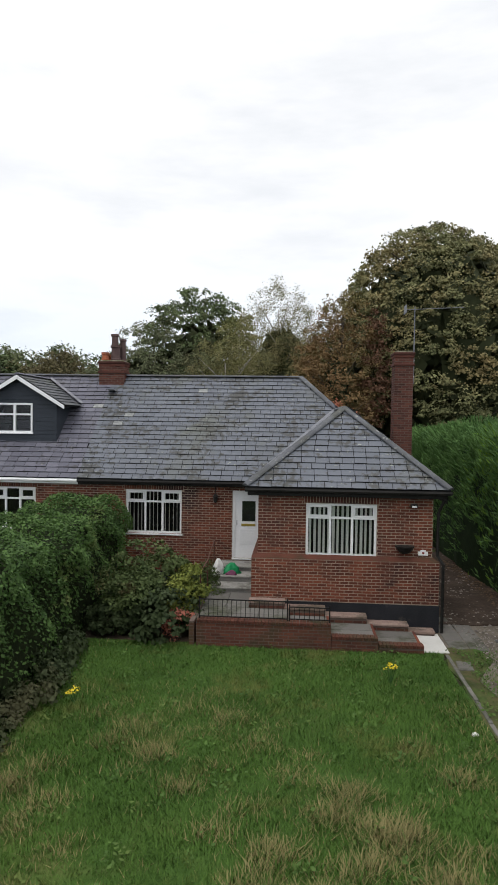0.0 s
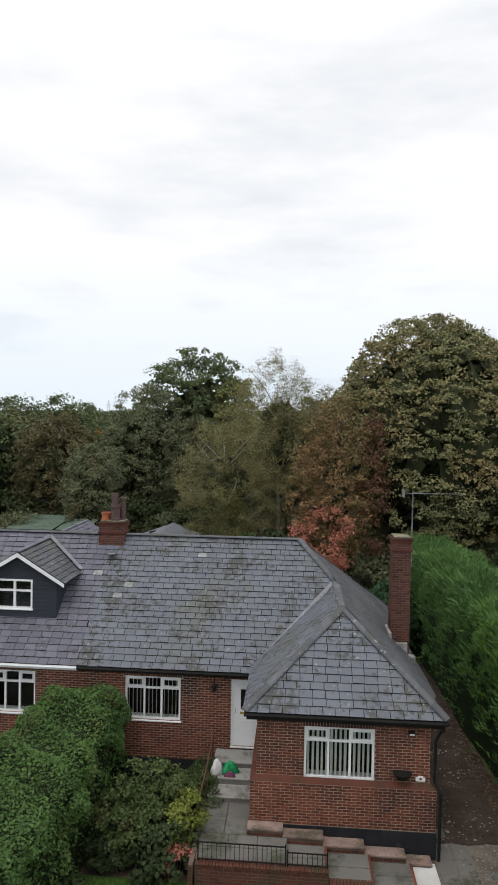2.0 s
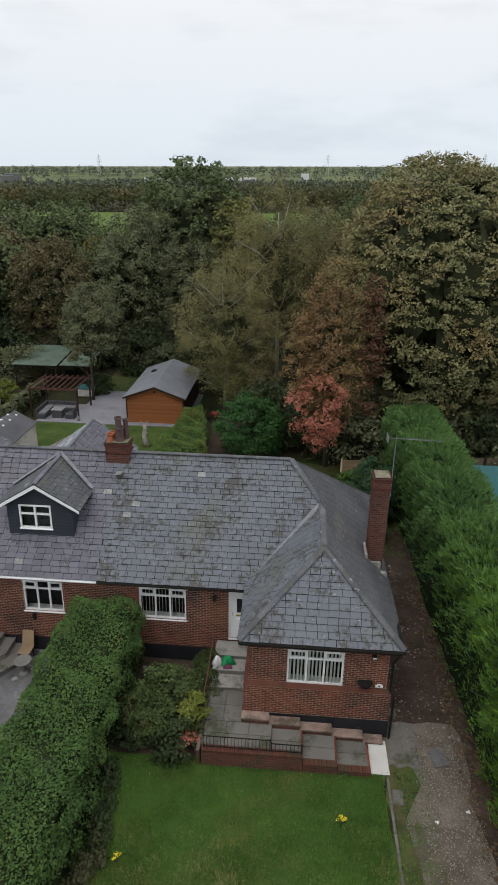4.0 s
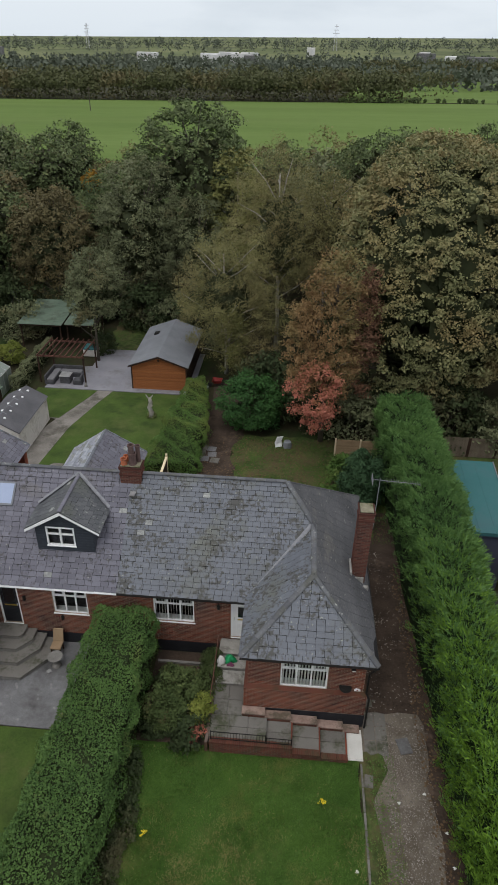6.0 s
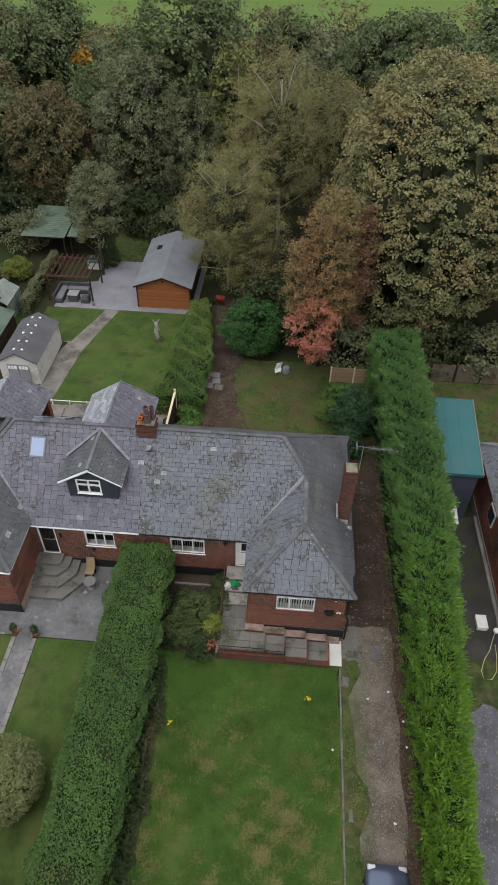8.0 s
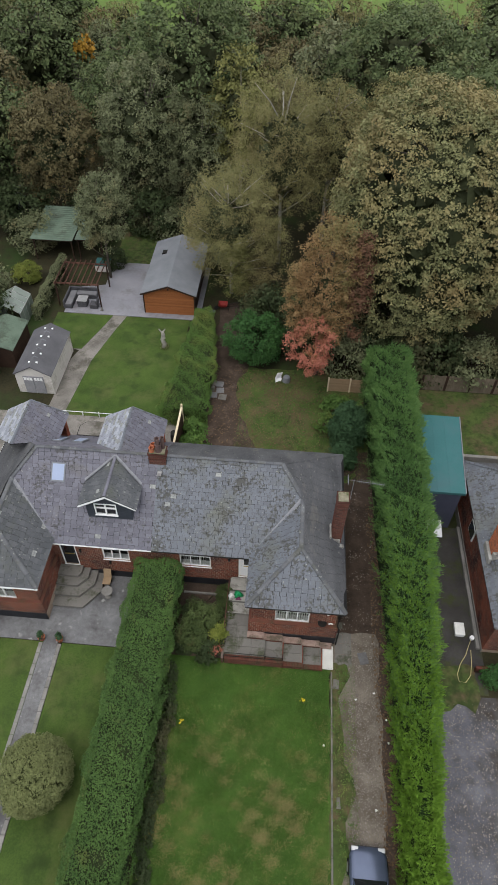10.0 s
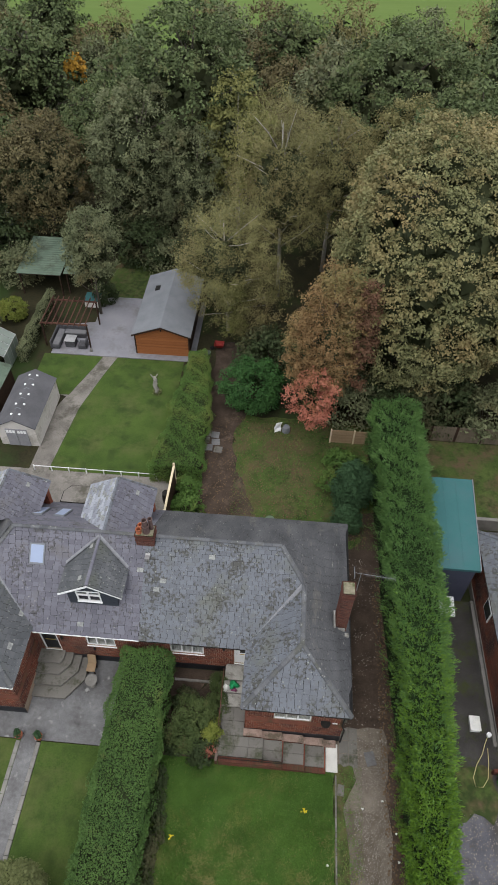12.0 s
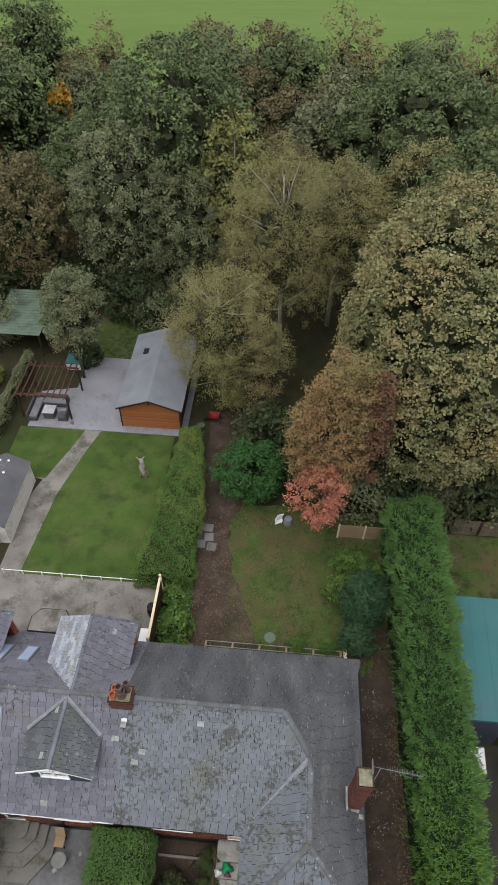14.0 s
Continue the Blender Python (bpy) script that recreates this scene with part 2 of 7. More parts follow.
ROUGH_GRASS = shader("rough grass", (0.03, 0.056, 0.014), (0.085, 0.115, 0.032), 0.9, 0.92, 0.9, 9, stain=(0.1, 0.07, 0.042), stain_scale=0.6, stain_cut=(0.45, 0.64), moss=(0.024, 0.04, 0.012), moss_scale=2.5, moss_cut=(0.48, 0.62))
FIELD = shader("pasture", (0.084, 0.132, 0.034), (0.125, 0.178, 0.055), 0.03, 0.95, 0.2, 0.8, stretch=(0.180, 1.080, 0.720), stain=(0.094, 0.137, 0.040), stain_scale=0.012, spec=0.03)
FIELD_FAR = shader("far farmland", (0.06, 0.085, 0.03), (0.16, 0.17, 0.08), 0.004, 0.95, 0, 0.02, stain=(0.05, 0.06, 0.03), stain_scale=0.006)
GRASS = leafy("grass blades", (0.037, 0.084, 0.013), (0.106, 0.193, 0.034), patch=(0.175, 0.17, 0.055), cut=(0.54, 0.71), pscale=0.55)
STRAW = leafy("dry grass", (0.14, 0.128, 0.045), (0.33, 0.29, 0.115))
BARK = shader("bark", (0.05, 0.042, 0.033), (0.13, 0.115, 0.095), 3, 0.95, 0.5, 25)
PALE_BARK = shader("pale birch bark", (0.2, 0.19, 0.17), (0.42, 0.4, 0.37), 3, 0.9, 0.3, 25)
WOOD_DARK = shader("dark stained timber", (0.02, 0.013, 0.01), (0.055, 0.032, 0.022), 2, 0.7, 0.2, 40)
WOOD_RED = shader("red-brown pergola timber", (0.065, 0.033, 0.026), (0.145, 0.072, 0.054), 2, 0.8, 0.2, 40)
CEDAR = shader("orange stained boards", (0.19, 0.068, 0.024), (0.36, 0.142, 0.054), 2, 0.6, 0.2, 30, island=0.5, object_random=0.4, stretch=(0.390, 0.780, 4.680))
FENCE = shader("sun-bleached fence timber", (0.22, 0.15, 0.09), (0.38, 0.28, 0.18), 2, 0.9, 0.2, 40, island=0.4, object_random=0.3)
PALE_TIMBER = shader("pale new timber", (0.55, 0.45, 0.3), (0.72, 0.62, 0.45), 2, 0.8, 0.2, 30)
CREAM = shader("cream render", (0.5, 0.48, 0.46), (0.64, 0.62, 0.59), 0.8, 0.9, 0.2, 30, stain=(0.36, 0.34, 0.31), stain_scale=0.8)
ASBESTOS = shader("grey corrugated sheet", (0.070, 0.070, 0.077), (0.119, 0.119, 0.130), 1, 0.85, 0.2, 30)
GREEN_SHEET = shader("grey-green roofing sheet", (0.075, 0.11, 0.082), (0.13, 0.17, 0.13), 1, 0.75, 0.1, 30, stain=(0.06, 0.075, 0.055), stain_scale=0.8)
TEAL = shader("teal roof membrane", (0.03, 0.1, 0.105), (0.045, 0.14, 0.145), 0.5, 0.55, 0.05, 30, stain=(0.05, 0.12, 0.13), stain_scale=0.5)
NAVY = shader("slate-blue cladding", (0.05, 0.055, 0.085), (0.075, 0.08, 0.115), 1, 0.7, 0.1, 30)
IRON = shader("black iron", (0.012, 0.012, 0.012), (0.03, 0.028, 0.026), 6, 0.6, 0.2, 60, metal=0.3)
STEEL = shader("galvanised steel", (0.4, 0.4, 0.41), (0.55, 0.55, 0.56), 4, 0.4, 0.1, 40, metal=0.7)
PLASTIC_WHITE = shader("white plastic bag", (0.6, 0.6, 0.58), (0.78, 0.78, 0.76), 4, 0.5, 0.3, 20)
PLASTIC_GREEN = shader("green plastic bag", (0.01, 0.2, 0.07), (0.03, 0.34, 0.13), 6, 0.4, 0.3, 20)
PLASTIC_PURPLE = shader("purple plastic bag", (0.1, 0.03, 0.06), (0.2, 0.06, 0.12), 6, 0.4, 0.3, 20)
RATTAN = shader("grey rattan", (0.05, 0.05, 0.055), (0.1, 0.1, 0.11), 6, 0.85, 0.6, 60)
CUSHION = shader("grey cushion fabric", (0.13, 0.13, 0.14), (0.2, 0.2, 0.21), 3, 0.95, 0.2, 80)
CAR_PAINT = shader("blue-grey car paint", (0.090, 0.110, 0.170), (0.110, 0.132, 0.200), 2, 0.22, 0, 60, metal=0.5, spec=0.6)
RUBBER = shader("rubber", (0.012, 0.012, 0.012), (0.02, 0.02, 0.02), 6, 0.85, 0.2, 40)
CAR_GLASS = shader("tinted glass", (0.01, 0.012, 0.014), (0.016, 0.018, 0.02), 2, 0.08, 0, 20, spec=0.6)
YELLOW = shader("yellow petals", (0.55, 0.42, 0.02), (0.75, 0.62, 0.05), 5, 0.7, 0, 20)
HOSE = shader("yellow hose", (0.5, 0.42, 0.2), (0.65, 0.56, 0.3), 5, 0.5, 0, 20)
RED_PAINT = shader("faded red plastic", (0.150, 0.015, 0.013), (0.225, 0.030, 0.025), 3, 0.5, 0.1, 30)
LEAF_HEDGE = leafy("privet leaves", (0.02, 0.048, 0.014), (0.108, 0.188, 0.044), patch=(0.15, 0.145, 0.05), cut=(0.58, 0.76), pscale=0.7)
# near-black cores: the shade deep in the hedges is put into their colour
CONIFER_CORE = shader("shade-dark conifer core", (0.008, 0.018, 0.006), (0.02, 0.038, 0.012), 3, 0.95, 0.6, 15)
HEDGE_CORE = shader("shade-dark hedge core", (0.01, 0.016, 0.006), (0.026, 0.036, 0.013), 3, 0.95, 0.6, 15)
LEAF_CONIFER = leafy("conifer sprays", (0.045, 0.1, 0.03), (0.155, 0.275, 0.072))
LEAF_CONIFER_GOLD = leafy("yellow-green conifer sprays", (0.085, 0.175, 0.018), (0.2, 0.335, 0.042))
LEAF_HEDGE_LIGHT = leafy("light privet leaves", (0.03, 0.065, 0.014), (0.115, 0.2, 0.042), patch=(0.16, 0.185, 0.05), cut=(0.5, 0.7))
LEAF_CONIFER_DARK = leafy("dark conifer sprays", (0.018, 0.043, 0.018), (0.055, 0.105, 0.042))
LEAF_SYCAMORE = leafy("sycamore leaves turning", (0.052, 0.066, 0.025), (0.29, 0.285, 0.12), patch=(0.31, 0.225, 0.105), cut=(0.44, 0.74), pscale=0.3)
LEAF_COPPER = leafy("copper leaves", (0.115, 0.074, 0.031), (0.33, 0.21, 0.09), patch=(0.165, 0.15, 0.06), cut=(0.46, 0.66), pscale=0.45)
LEAF_RUST = leafy("rusty brown leaves", (0.09, 0.05, 0.028), (0.23, 0.125, 0.07))
LEAF_RED = leafy("red autumn leaves", (0.26, 0.085, 0.05), (0.5, 0.2, 0.13), patch=(0.25, 0.14, 0.06), cut=(0.55, 0.75))
LEAF_OLIVE = leafy("olive birch leaves", (0.085, 0.088, 0.033), (0.275, 0.255, 0.1), patch=(0.2, 0.162, 0.078), cut=(0.5, 0.72), pscale=0.22)
LEAF_YELLOWGREEN = leafy("yellow-green leaves", (0.085, 0.095, 0.026), (0.22, 0.215, 0.07))
LEAF_YELLOW = leafy("golden leaves", (0.252, 0.135, 0.018), (0.450, 0.261, 0.036))
LEAF_GREEN = leafy("oak leaves", (0.028, 0.048, 0.016), (0.152, 0.19, 0.074), patch=(0.155, 0.14, 0.062), cut=(0.55, 0.75))
LEAF_GREY = leafy("grey-green leaves", (0.05, 0.066, 0.03), (0.215, 0.23, 0.112), patch=(0.165, 0.125, 0.06), cut=(0.55, 0.75))
LEAF_BROWN = leafy("brown-tinged leaves", (0.06, 0.055, 0.024), (0.19, 0.162, 0.072), patch=(0.2, 0.13, 0.05), cut=(0.58, 0.75))
LEAF_SHRUB = leafy("laurel leaves", (0.016, 0.05, 0.014), (0.062, 0.145, 0.036))
LEAF_BED = leafy("garden shrub leaves", (0.026, 0.046, 0.014), (0.1, 0.13, 0.04), patch=(0.17, 0.1, 0.06), cut=(0.6, 0.78), pscale=1.2)
LEAF_LIME = leafy("lime-yellow leaves", (0.07, 0.1, 0.016), (0.23, 0.25, 0.05))
LEAF_BALL = leafy("clipped variegated leaves", (0.07, 0.085, 0.03), (0.2, 0.22, 0.082))
LEAF_INNER_SHADE = leafy("inner foliage with painted shade", (0.026, 0.034, 0.014), (0.075, 0.085, 0.036))


class Geo:
    """Collects faces for one mesh; flip mirrors x about the party wall."""

    def __init__(self, flip=False):
        self.v, self.f, self.flip = [], [], flip

    def add(self, verts, faces):
        k = len(self.v)
        if self.flip:
            self.v += [(2 * PARTY - x, y, z) for x, y, z in verts]
            self.f += [[k + i for i in reversed(f)] for f in faces]
        else:
            self.v += [tuple(p) for p in verts]
            self.f += [[k + i for i in f] for f in faces]
        return self

    def box(self, x0, y0, z0, x1, y1, z1, c=0.0, turn=0.0):
        """A box, its edges cut by c; turn: degrees about its middle's upright."""
        if c <= 0:
            vs = [(x, y, z) for z in (z0, z1) for y in (y0, y1) for x in (x0, x1)]
            fs = [[0, 2, 3, 1], [4, 5, 7, 6], [0, 1, 5, 4], [1, 3, 7, 5], [3, 2, 6, 7], [2, 0, 4, 6]]
        else:
            vs, fs = [], []
            idx = {}
            for sx in (0, 1):
                for sy in (0, 1):
                    for sz in (0, 1):
                        p = ((x0, x1)[sx], (y0, y1)[sy], (z0, z1)[sz])
                        s = (1 - 2 * sx, 1 - 2 * sy, 1 - 2 * sz)
                        for a in range(3):
                            idx[sx, sy, sz, a] = len(vs)
                            vs.append(tuple(p[k] + (c * s[k] if k != a else 0) for k in range(3)))
            for a in range(3):
                o = [k for k in range(3) if k != a]
                for s in (0, 1):
                    q = []
                    for u, w in ((0, 0), (1, 0), (1, 1), (0, 1)):
                        k = [0, 0, 0]
                        k[a], k[o[0]], k[o[1]] = s, u, w
                        q.append(idx[(*k, a)])
                    fs.append(q)
                for u in (0, 1):
                    for w in (0, 1):
                        k0 = [0, 0, 0]
                        k0[o[0]], k0[o[1]] = u, w
                        k1 = list(k0)
                        k1[a] = 1
                        fs.append([idx[(*k0, o[0])], idx[(*k1, o[0])], idx[(*k1, o[1])], idx[(*k0, o[1])]])
            for sx in (0, 1):
                for sy in (0, 1):
                    for sz in (0, 1):
                        fs.append([idx[sx, sy, sz, a] for a in range(3)])
        if turn:
            cx, cy, a = (x0 + x1) / 2, (y0 + y1) / 2, radians(turn)
            vs = [(cx + (x - cx) * math.cos(a) - (y - cy) * math.sin(a), cy + (x - cx) * math.sin(a) + (y - cy) * math.cos(a), z) for x, y, z in vs]
        return self.add(vs, fs)

    def glazing(self, x0, z0, x1, z1, y):
        """A sheet of glass facing -y."""
        return self.add([(x0, y, z0), (x1, y, z0), (x1, y, z1), (x0, y, z1)], [[0, 1, 2, 3]])

    def tube(self, pts, r, n=8, r2=None):
        """A round bar along pts, tapering from r to r2."""
        r2 = r if r2 is None else r2
        pts = [Vector(p) for p in pts]
        vs, fs = [], []
        for i, p in enumerate(pts):
            d = (pts[min(i + 1, len(pts) - 1)] - pts[max(i - 1, 0)]).normalized()
            u = d.orthogonal().normalized()
            w = d.cross(u)
            k = r + (r2 - r) * i / max(1, len(pts) - 1)
            vs += [tuple(p + k * (math.cos(2 * math.pi * j / n) * u + math.sin(2 * math.pi * j / n) * w)) for j in range(n)]
        for i in range(len(pts) - 1):
            for j in range(n):
                fs.append([i * n + j, i * n + (j + 1) % n, (i + 1) * n + (j + 1) % n, (i + 1) * n + j])
        fs.append(list(reversed(range(n))))
        fs.append([(len(pts) - 1) * n + j for j in range(n)])
        return self.add(vs, fs)

    def lathe(self, cx, cy, prof, n=16):
        """A turned body round an upright axis: prof of (radius, z)."""
        vs = [(cx + r * math.cos(2 * math.pi * j / n), cy + r * math.sin(2 * math.pi * j / n), z) for r, z in prof for j in range(n)]
        fs = [[i * n + j, i * n + (j + 1) % n, (i + 1) * n + (j + 1) % n, (i + 1) * n + j] for i in range(len(prof) - 1) for j in range(n)]
        fs += [list(reversed(range(n))), [(len(prof) - 1) * n + j for j in range(n)]]
        return self.add(vs, fs)

    def slab(self, poly, d):
        """A flat polygon given thickness d downwards along its normal."""
        p = [Vector(q) for q in poly]
        nrm = (p[1] - p[0]).cross(p[2] - p[0]).normalized()
        n = len(p)
        vs = [tuple(q) for q in p] + [tuple(q - nrm * d) for q in p]
        fs = [list(range(n)), list(reversed(range(n, 2 * n)))] + [[i, n + i, n + (i + 1) % n, (i + 1) % n] for i in range(n)]
        return self.add(vs, fs)

    def mesh(self, name, material, smooth=False):
        me = bpy.data.meshes.new(name)
        me.from_pydata(self.v, [], self.f)
        me.materials.append(material)
        if smooth:
            me.polygons.foreach_set("use_smooth", [True] * len(me.polygons))
        me.update()
        return me


def thing(name, label, category, group="", kind="", at=(0, 0, 0)):
    """An Empty at the base of a thing that parents its parts."""
    ob = new(name)
    ob.location = at
    ob.empty_display_size = 0.2
    return tagged(ob, label, category, group, kind)


def part(name, geo, material, parent, label="", smooth=False, kind=""):
    """Links what geo holds as ONE mesh under a thing or a part; geo is in world metres."""
    me = geo if isinstance(geo, bpy.types.Mesh) else geo.mesh(name, material, smooth)
    ob = new(name, me)
    if parent:
        ob.parent = parent
        off = Vector(parent.location)
        if parent.parent:
            off = off + Vector(parent.parent.location)
        ob.location = -off
    return tagged(ob, label, kind=kind)


def solo(name, geo, material, label, category, kind="", group="", smooth=False):
    me = geo if isinstance(geo, bpy.types.Mesh) else geo.mesh(name, material, smooth)
    return tagged(new(name, me), label, category, group, kind)


def quick_mesh(name, verts, quads, materials, index=None):
    """A mesh out of numpy arrays of places and of four-cornered faces."""
    me = bpy.data.meshes.new(name)
    n, k = len(verts), quads.shape[1]
    me.vertices.add(n)
    me.vertices.foreach_set("co", np.ascontiguousarray(verts, np.float32).ravel())
    me.loops.add(quads.size)
    me.loops.foreach_set("vertex_index", np.ascontiguousarray(quads, np.int32).ravel())
    me.polygons.add(len(quads))
    me.polygons.foreach_set("loop_start", np.arange(0, quads.size, k, dtype=np.int32))
    for m in materials:
        me.materials.append(m)
    if index is not None:
        me.polygons.foreach_set("material_index", np.ascontiguousarray(index, np.int32))
    me.update(calc_edges=True)
    return me


def unit(a):
    return a / np.maximum(1e-9, np.linalg.norm(a, axis=1, keepdims=True))


def leaf_verts(rng, p, nrm, length, width, droop=0.0):
    """Folded rhombic leaves at p, facing about nrm."""
    n = len(p)
    nrm = unit(nrm + rng.normal(0, 0.55, (n, 3)))
    t = rng.normal(0, 1, (n, 3))
    t[:, 2] -= droop
    t = unit(t - nrm * np.sum(t * nrm, 1, keepdims=True))
    b = np.cross(nrm, t)
    s = rng.uniform(0.65, 1.35, (n, 1))
    length, width = length * s, width * s
    v = np.stack([p - t * length / 2, p + b * width / 2 - nrm * width * 0.15, p + t * length / 2, p - b * width / 2 - nrm * width * 0.15], 1)
    return v.reshape(-1, 3), np.arange(4 * n).reshape(n, 4)


def ground_z(x, y):
    """The height of the ground: level in front, a little lower behind the houses, rising to far hills."""
    s = min(1.0, max(0.0, (y - 17.0) / 12.0))
    z = -0.3 * s * s * (3 - 2 * s)
    if y > 420:
        d = y - 420
        z += 0.008 * d * min(1.0, d / 800) + max(0.0, d - 900) * 0.032
    return z + 0.0145 * x * min(1.0, max(0.0, (y - 85) / 120))


PARTY = -6.65
EAVE, RIDGE = 3.47, 6.82


def sheet(name, y0, y1, left, right, lift, material, label, category, step=0.6, across=6, wobble=0.0, kind="structure", seed=1, depth=0.12, bumpy=0.0):
    """A sheet of ground between two edges that may run with y, with turned-down rims."""
    rng = np.random.default_rng(seed)
    ny = max(2, int((y1 - y0) / step) + 1)
    lx = left if callable(left) else (lambda y: left)
    rx = right if callable(right) else (lambda y: right)
    vs, fs = [], []
    for i in range(ny):
        y = y0 + (y1 - y0) * i / (ny - 1)
        a, b = lx(y) + rng.uniform(-wobble, wobble), rx(y) + rng.uniform(-wobble, wobble)
        for j in range(across + 1):
            x = a + (b - a) * j / across
            edge = j in (0, across) or i in (0, ny - 1)
            z = ground_z(x, y) + lift + (0 if edge else rng.uniform(-bumpy, bumpy))
            yy = y + (rng.uniform(-wobble, wobble) if i in (0, ny - 1) else 0)
            vs.append((x, yy, z))
    w = across + 1
    for i in range(ny - 1):
        for j in range(across):
            fs.append([i * w + j, i * w + j + 1, (i + 1) * w + j + 1, (i + 1) * w + j])
    rim = [j for j in range(w)] + [i * w + across for i in range(1, ny)] + [(ny - 1) * w + j for j in range(across - 1, -1, -1)] + [i * w for i in range(ny - 2, 0, -1)]
    k = len(vs)
    vs += [(vs[i][0], vs[i][1], vs[i][2] - depth) for i in rim]
    m = len(rim)
    fs += [[rim[(i + 1) % m], rim[i], k + i, k + (i + 1) % m] for i in range(m)]
    g = Geo()
    g.add(vs, fs)
    return solo(name, g, material, label, category, kind, smooth=False)


# ---- the ground ----
def terrain():
    ys = [-60, -30, -12, 0, 6, 12, 17, 18, 19, 20, 21, 22, 23, 24, 25, 26, 27, 28, 29, 30, 36, 44, 54, 66, 80, 100, 130, 180, 240, 320, 420, 520, 640, 800, 1000, 1300, 1700, 2200, 2900, 3800]
    half = [-1.0, -0.7, -0.45, -0.25, -0.1, 0.0, 0.1, 0.25, 0.45, 0.7, 1.0]
    vs, fs = [], []
    for i, y in enumerate(ys):
        w = 140 + max(0, y) * 1.1
        for h in half:
            vs.append((h * w, y, ground_z(h * w, y)))
    k = len(half)
    for i in range(len(ys) - 1):
        for j in range(k - 1):
            fs.append([i * k + j, i * k + j + 1, (i + 1) * k + j + 1, (i + 1) * k + j])
    g = Geo()
    g.add(vs, fs)
    return solo("ground", g, LITTER, "dark woodland floor and rough ground reaching the horizon", "ground", "structure", smooth=True)


terrain()
sheet("side_earth", 16.8, 30.5, 3.62, 6.7, 0.05, EARTH, "bare dark earth and rubble beside the house", "path", wobble=0.12, bumpy=0.02, seed=22)
sheet("drive_verge", 2, 15.0, 3.36, lambda y: 4.15 + 0.25 * math.sin(y * 0.9) + 0.15 * math.sin(y * 2.3), 0.04, ROUGH_GRASS, "mossy weedy verge along the drive", "verge", wobble=0.08, bumpy=0.015, seed=23)
sheet("hedge_litter", -4, 17, lambda y: 5.95 + 0.12 * math.sin(y * 1.7), 6.9, 0.04, EARTH, "dark leaf litter along the hedge foot", "litter", wobble=0.08, seed=24)
sheet("lawn", -8, 14.75, -5.3, lambda y: 3.38, 0.03, LAWN, "overgrown front lawn of long green grass with dry tufts", "lawn", wobble=0.08, bumpy=0.02, across=12, seed=2)
sheet("drive", -10, 30.0, lambda y: 3.66 if y < 15 else 3.5, lambda y: 6.6, 0.02, GRAVEL, "worn gravel and earth drive with mossy edges", "drive", wobble=0.05, bumpy=0.015, across=8, seed=3)
sheet("neighbour_lawn", -8, 14.85, -11.1, -7.3, 0.035, LAWN_CUT, "short mown lawn beside the neighbouring path", "lawn", seed=4)
sheet("neighbour_lawn_far", -8, 14.85, -22, -12.13, 0.035, LAWN_CUT, "short mown lawn on the far side of the path", "lawn", seed=5)
sheet("neighbour_path", -10, 15.0, -12.12, -11.33, 0.05, TERRACE, "straight grey paved garden path", "path", seed=6)
sheet("terrace", 14.9, 19.2, -21, -7.2, 0.045, TERRACE, "grey stone terrace in front of the neighbouring house", "pavement", seed=7)
def path_left(y):
    return float(np.interp(y, (32.2, 38.3, 39.8, 42.9, 44.6), (-17.2, -17.0, -16.5, -15.4, -14.9)))


def path_right(y):
    return float(np.interp(y, (32.2, 35.0, 38.3, 42.3, 44.4), (-15.95, -15.7, -15.4, -14.4, -13.75)))


PALE_GRAVEL = shader("pale garden gravel", (0.1, 0.092, 0.083), (0.27, 0.252, 0.23), 0.8, 0.95, 0.8, 20, stain=(0.09, 0.085, 0.07), stain_scale=0.9)
sheet("rear_lawn", 32.2, 44.2, path_right, -8.4, 0.03, LAWN_CUT, "mown back lawn curving along a gravel path", "lawn", seed=8, across=10)
sheet("rear_lawn_corner", 39.6, 44.2, -19.8, path_left, 0.03, LAWN_CUT, "small mown lawn between path and patio", "lawn", seed=9)
sheet("rear_yard", 26.9, 32.2, -21, -7.2, 0.018, PALE_GRAVEL, "pale gravel yard behind the neighbouring house", "yard", seed=18)
sheet("garden_path", 32.2, 44.25, lambda y: path_left(y) - (2.6 if y > 39.6 else 0.1), lambda y: path_right(y) + 0.15, 0.012, PALE_GRAVEL, "pale gravel path curving to the patio", "path", seed=10)
sheet("patio", 44.25, 52.3, lambda y: -19.3 if y < 48.2 else -16.7, lambda y: -7.6, 0.06, PATIO_GREY, "smooth grey paved patio round the timber cabin", "patio", seed=11)
sheet("grass_behind_patio", 52.4, 59, -17, -11.5, 0.03, ROUGH_GRASS, "rough grass strip at the edge of the wood", "grass", wobble=0.2, seed=12)
sheet("back_garden", 27.4, 38.6, -3.6, 6.4, 0.03, ROUGH_GRASS, "unkempt back garden grass strewn with fallen leaves", "lawn", wobble=0.2, bumpy=0.03, across=10, seed=13)
sheet("dirt_path", 27.2, 47.0, lambda y: -6.0, lambda y: -3.3 + (0.6 + 1.9 * max(0, 1 - (y - 27) / 6) if y < 33 else 0.3 * math.sin(y)), 0.045, EARTH, "bare dark earth path along the hedge", "path", wobble=0.15, bumpy=0.02, seed=14)
sheet("right_drive", -10, 14.0, 8.2, 22, 0.03, GRAVEL_GREY, "grey gravel forecourt of the next house", "drive", wobble=0.2, seed=15)
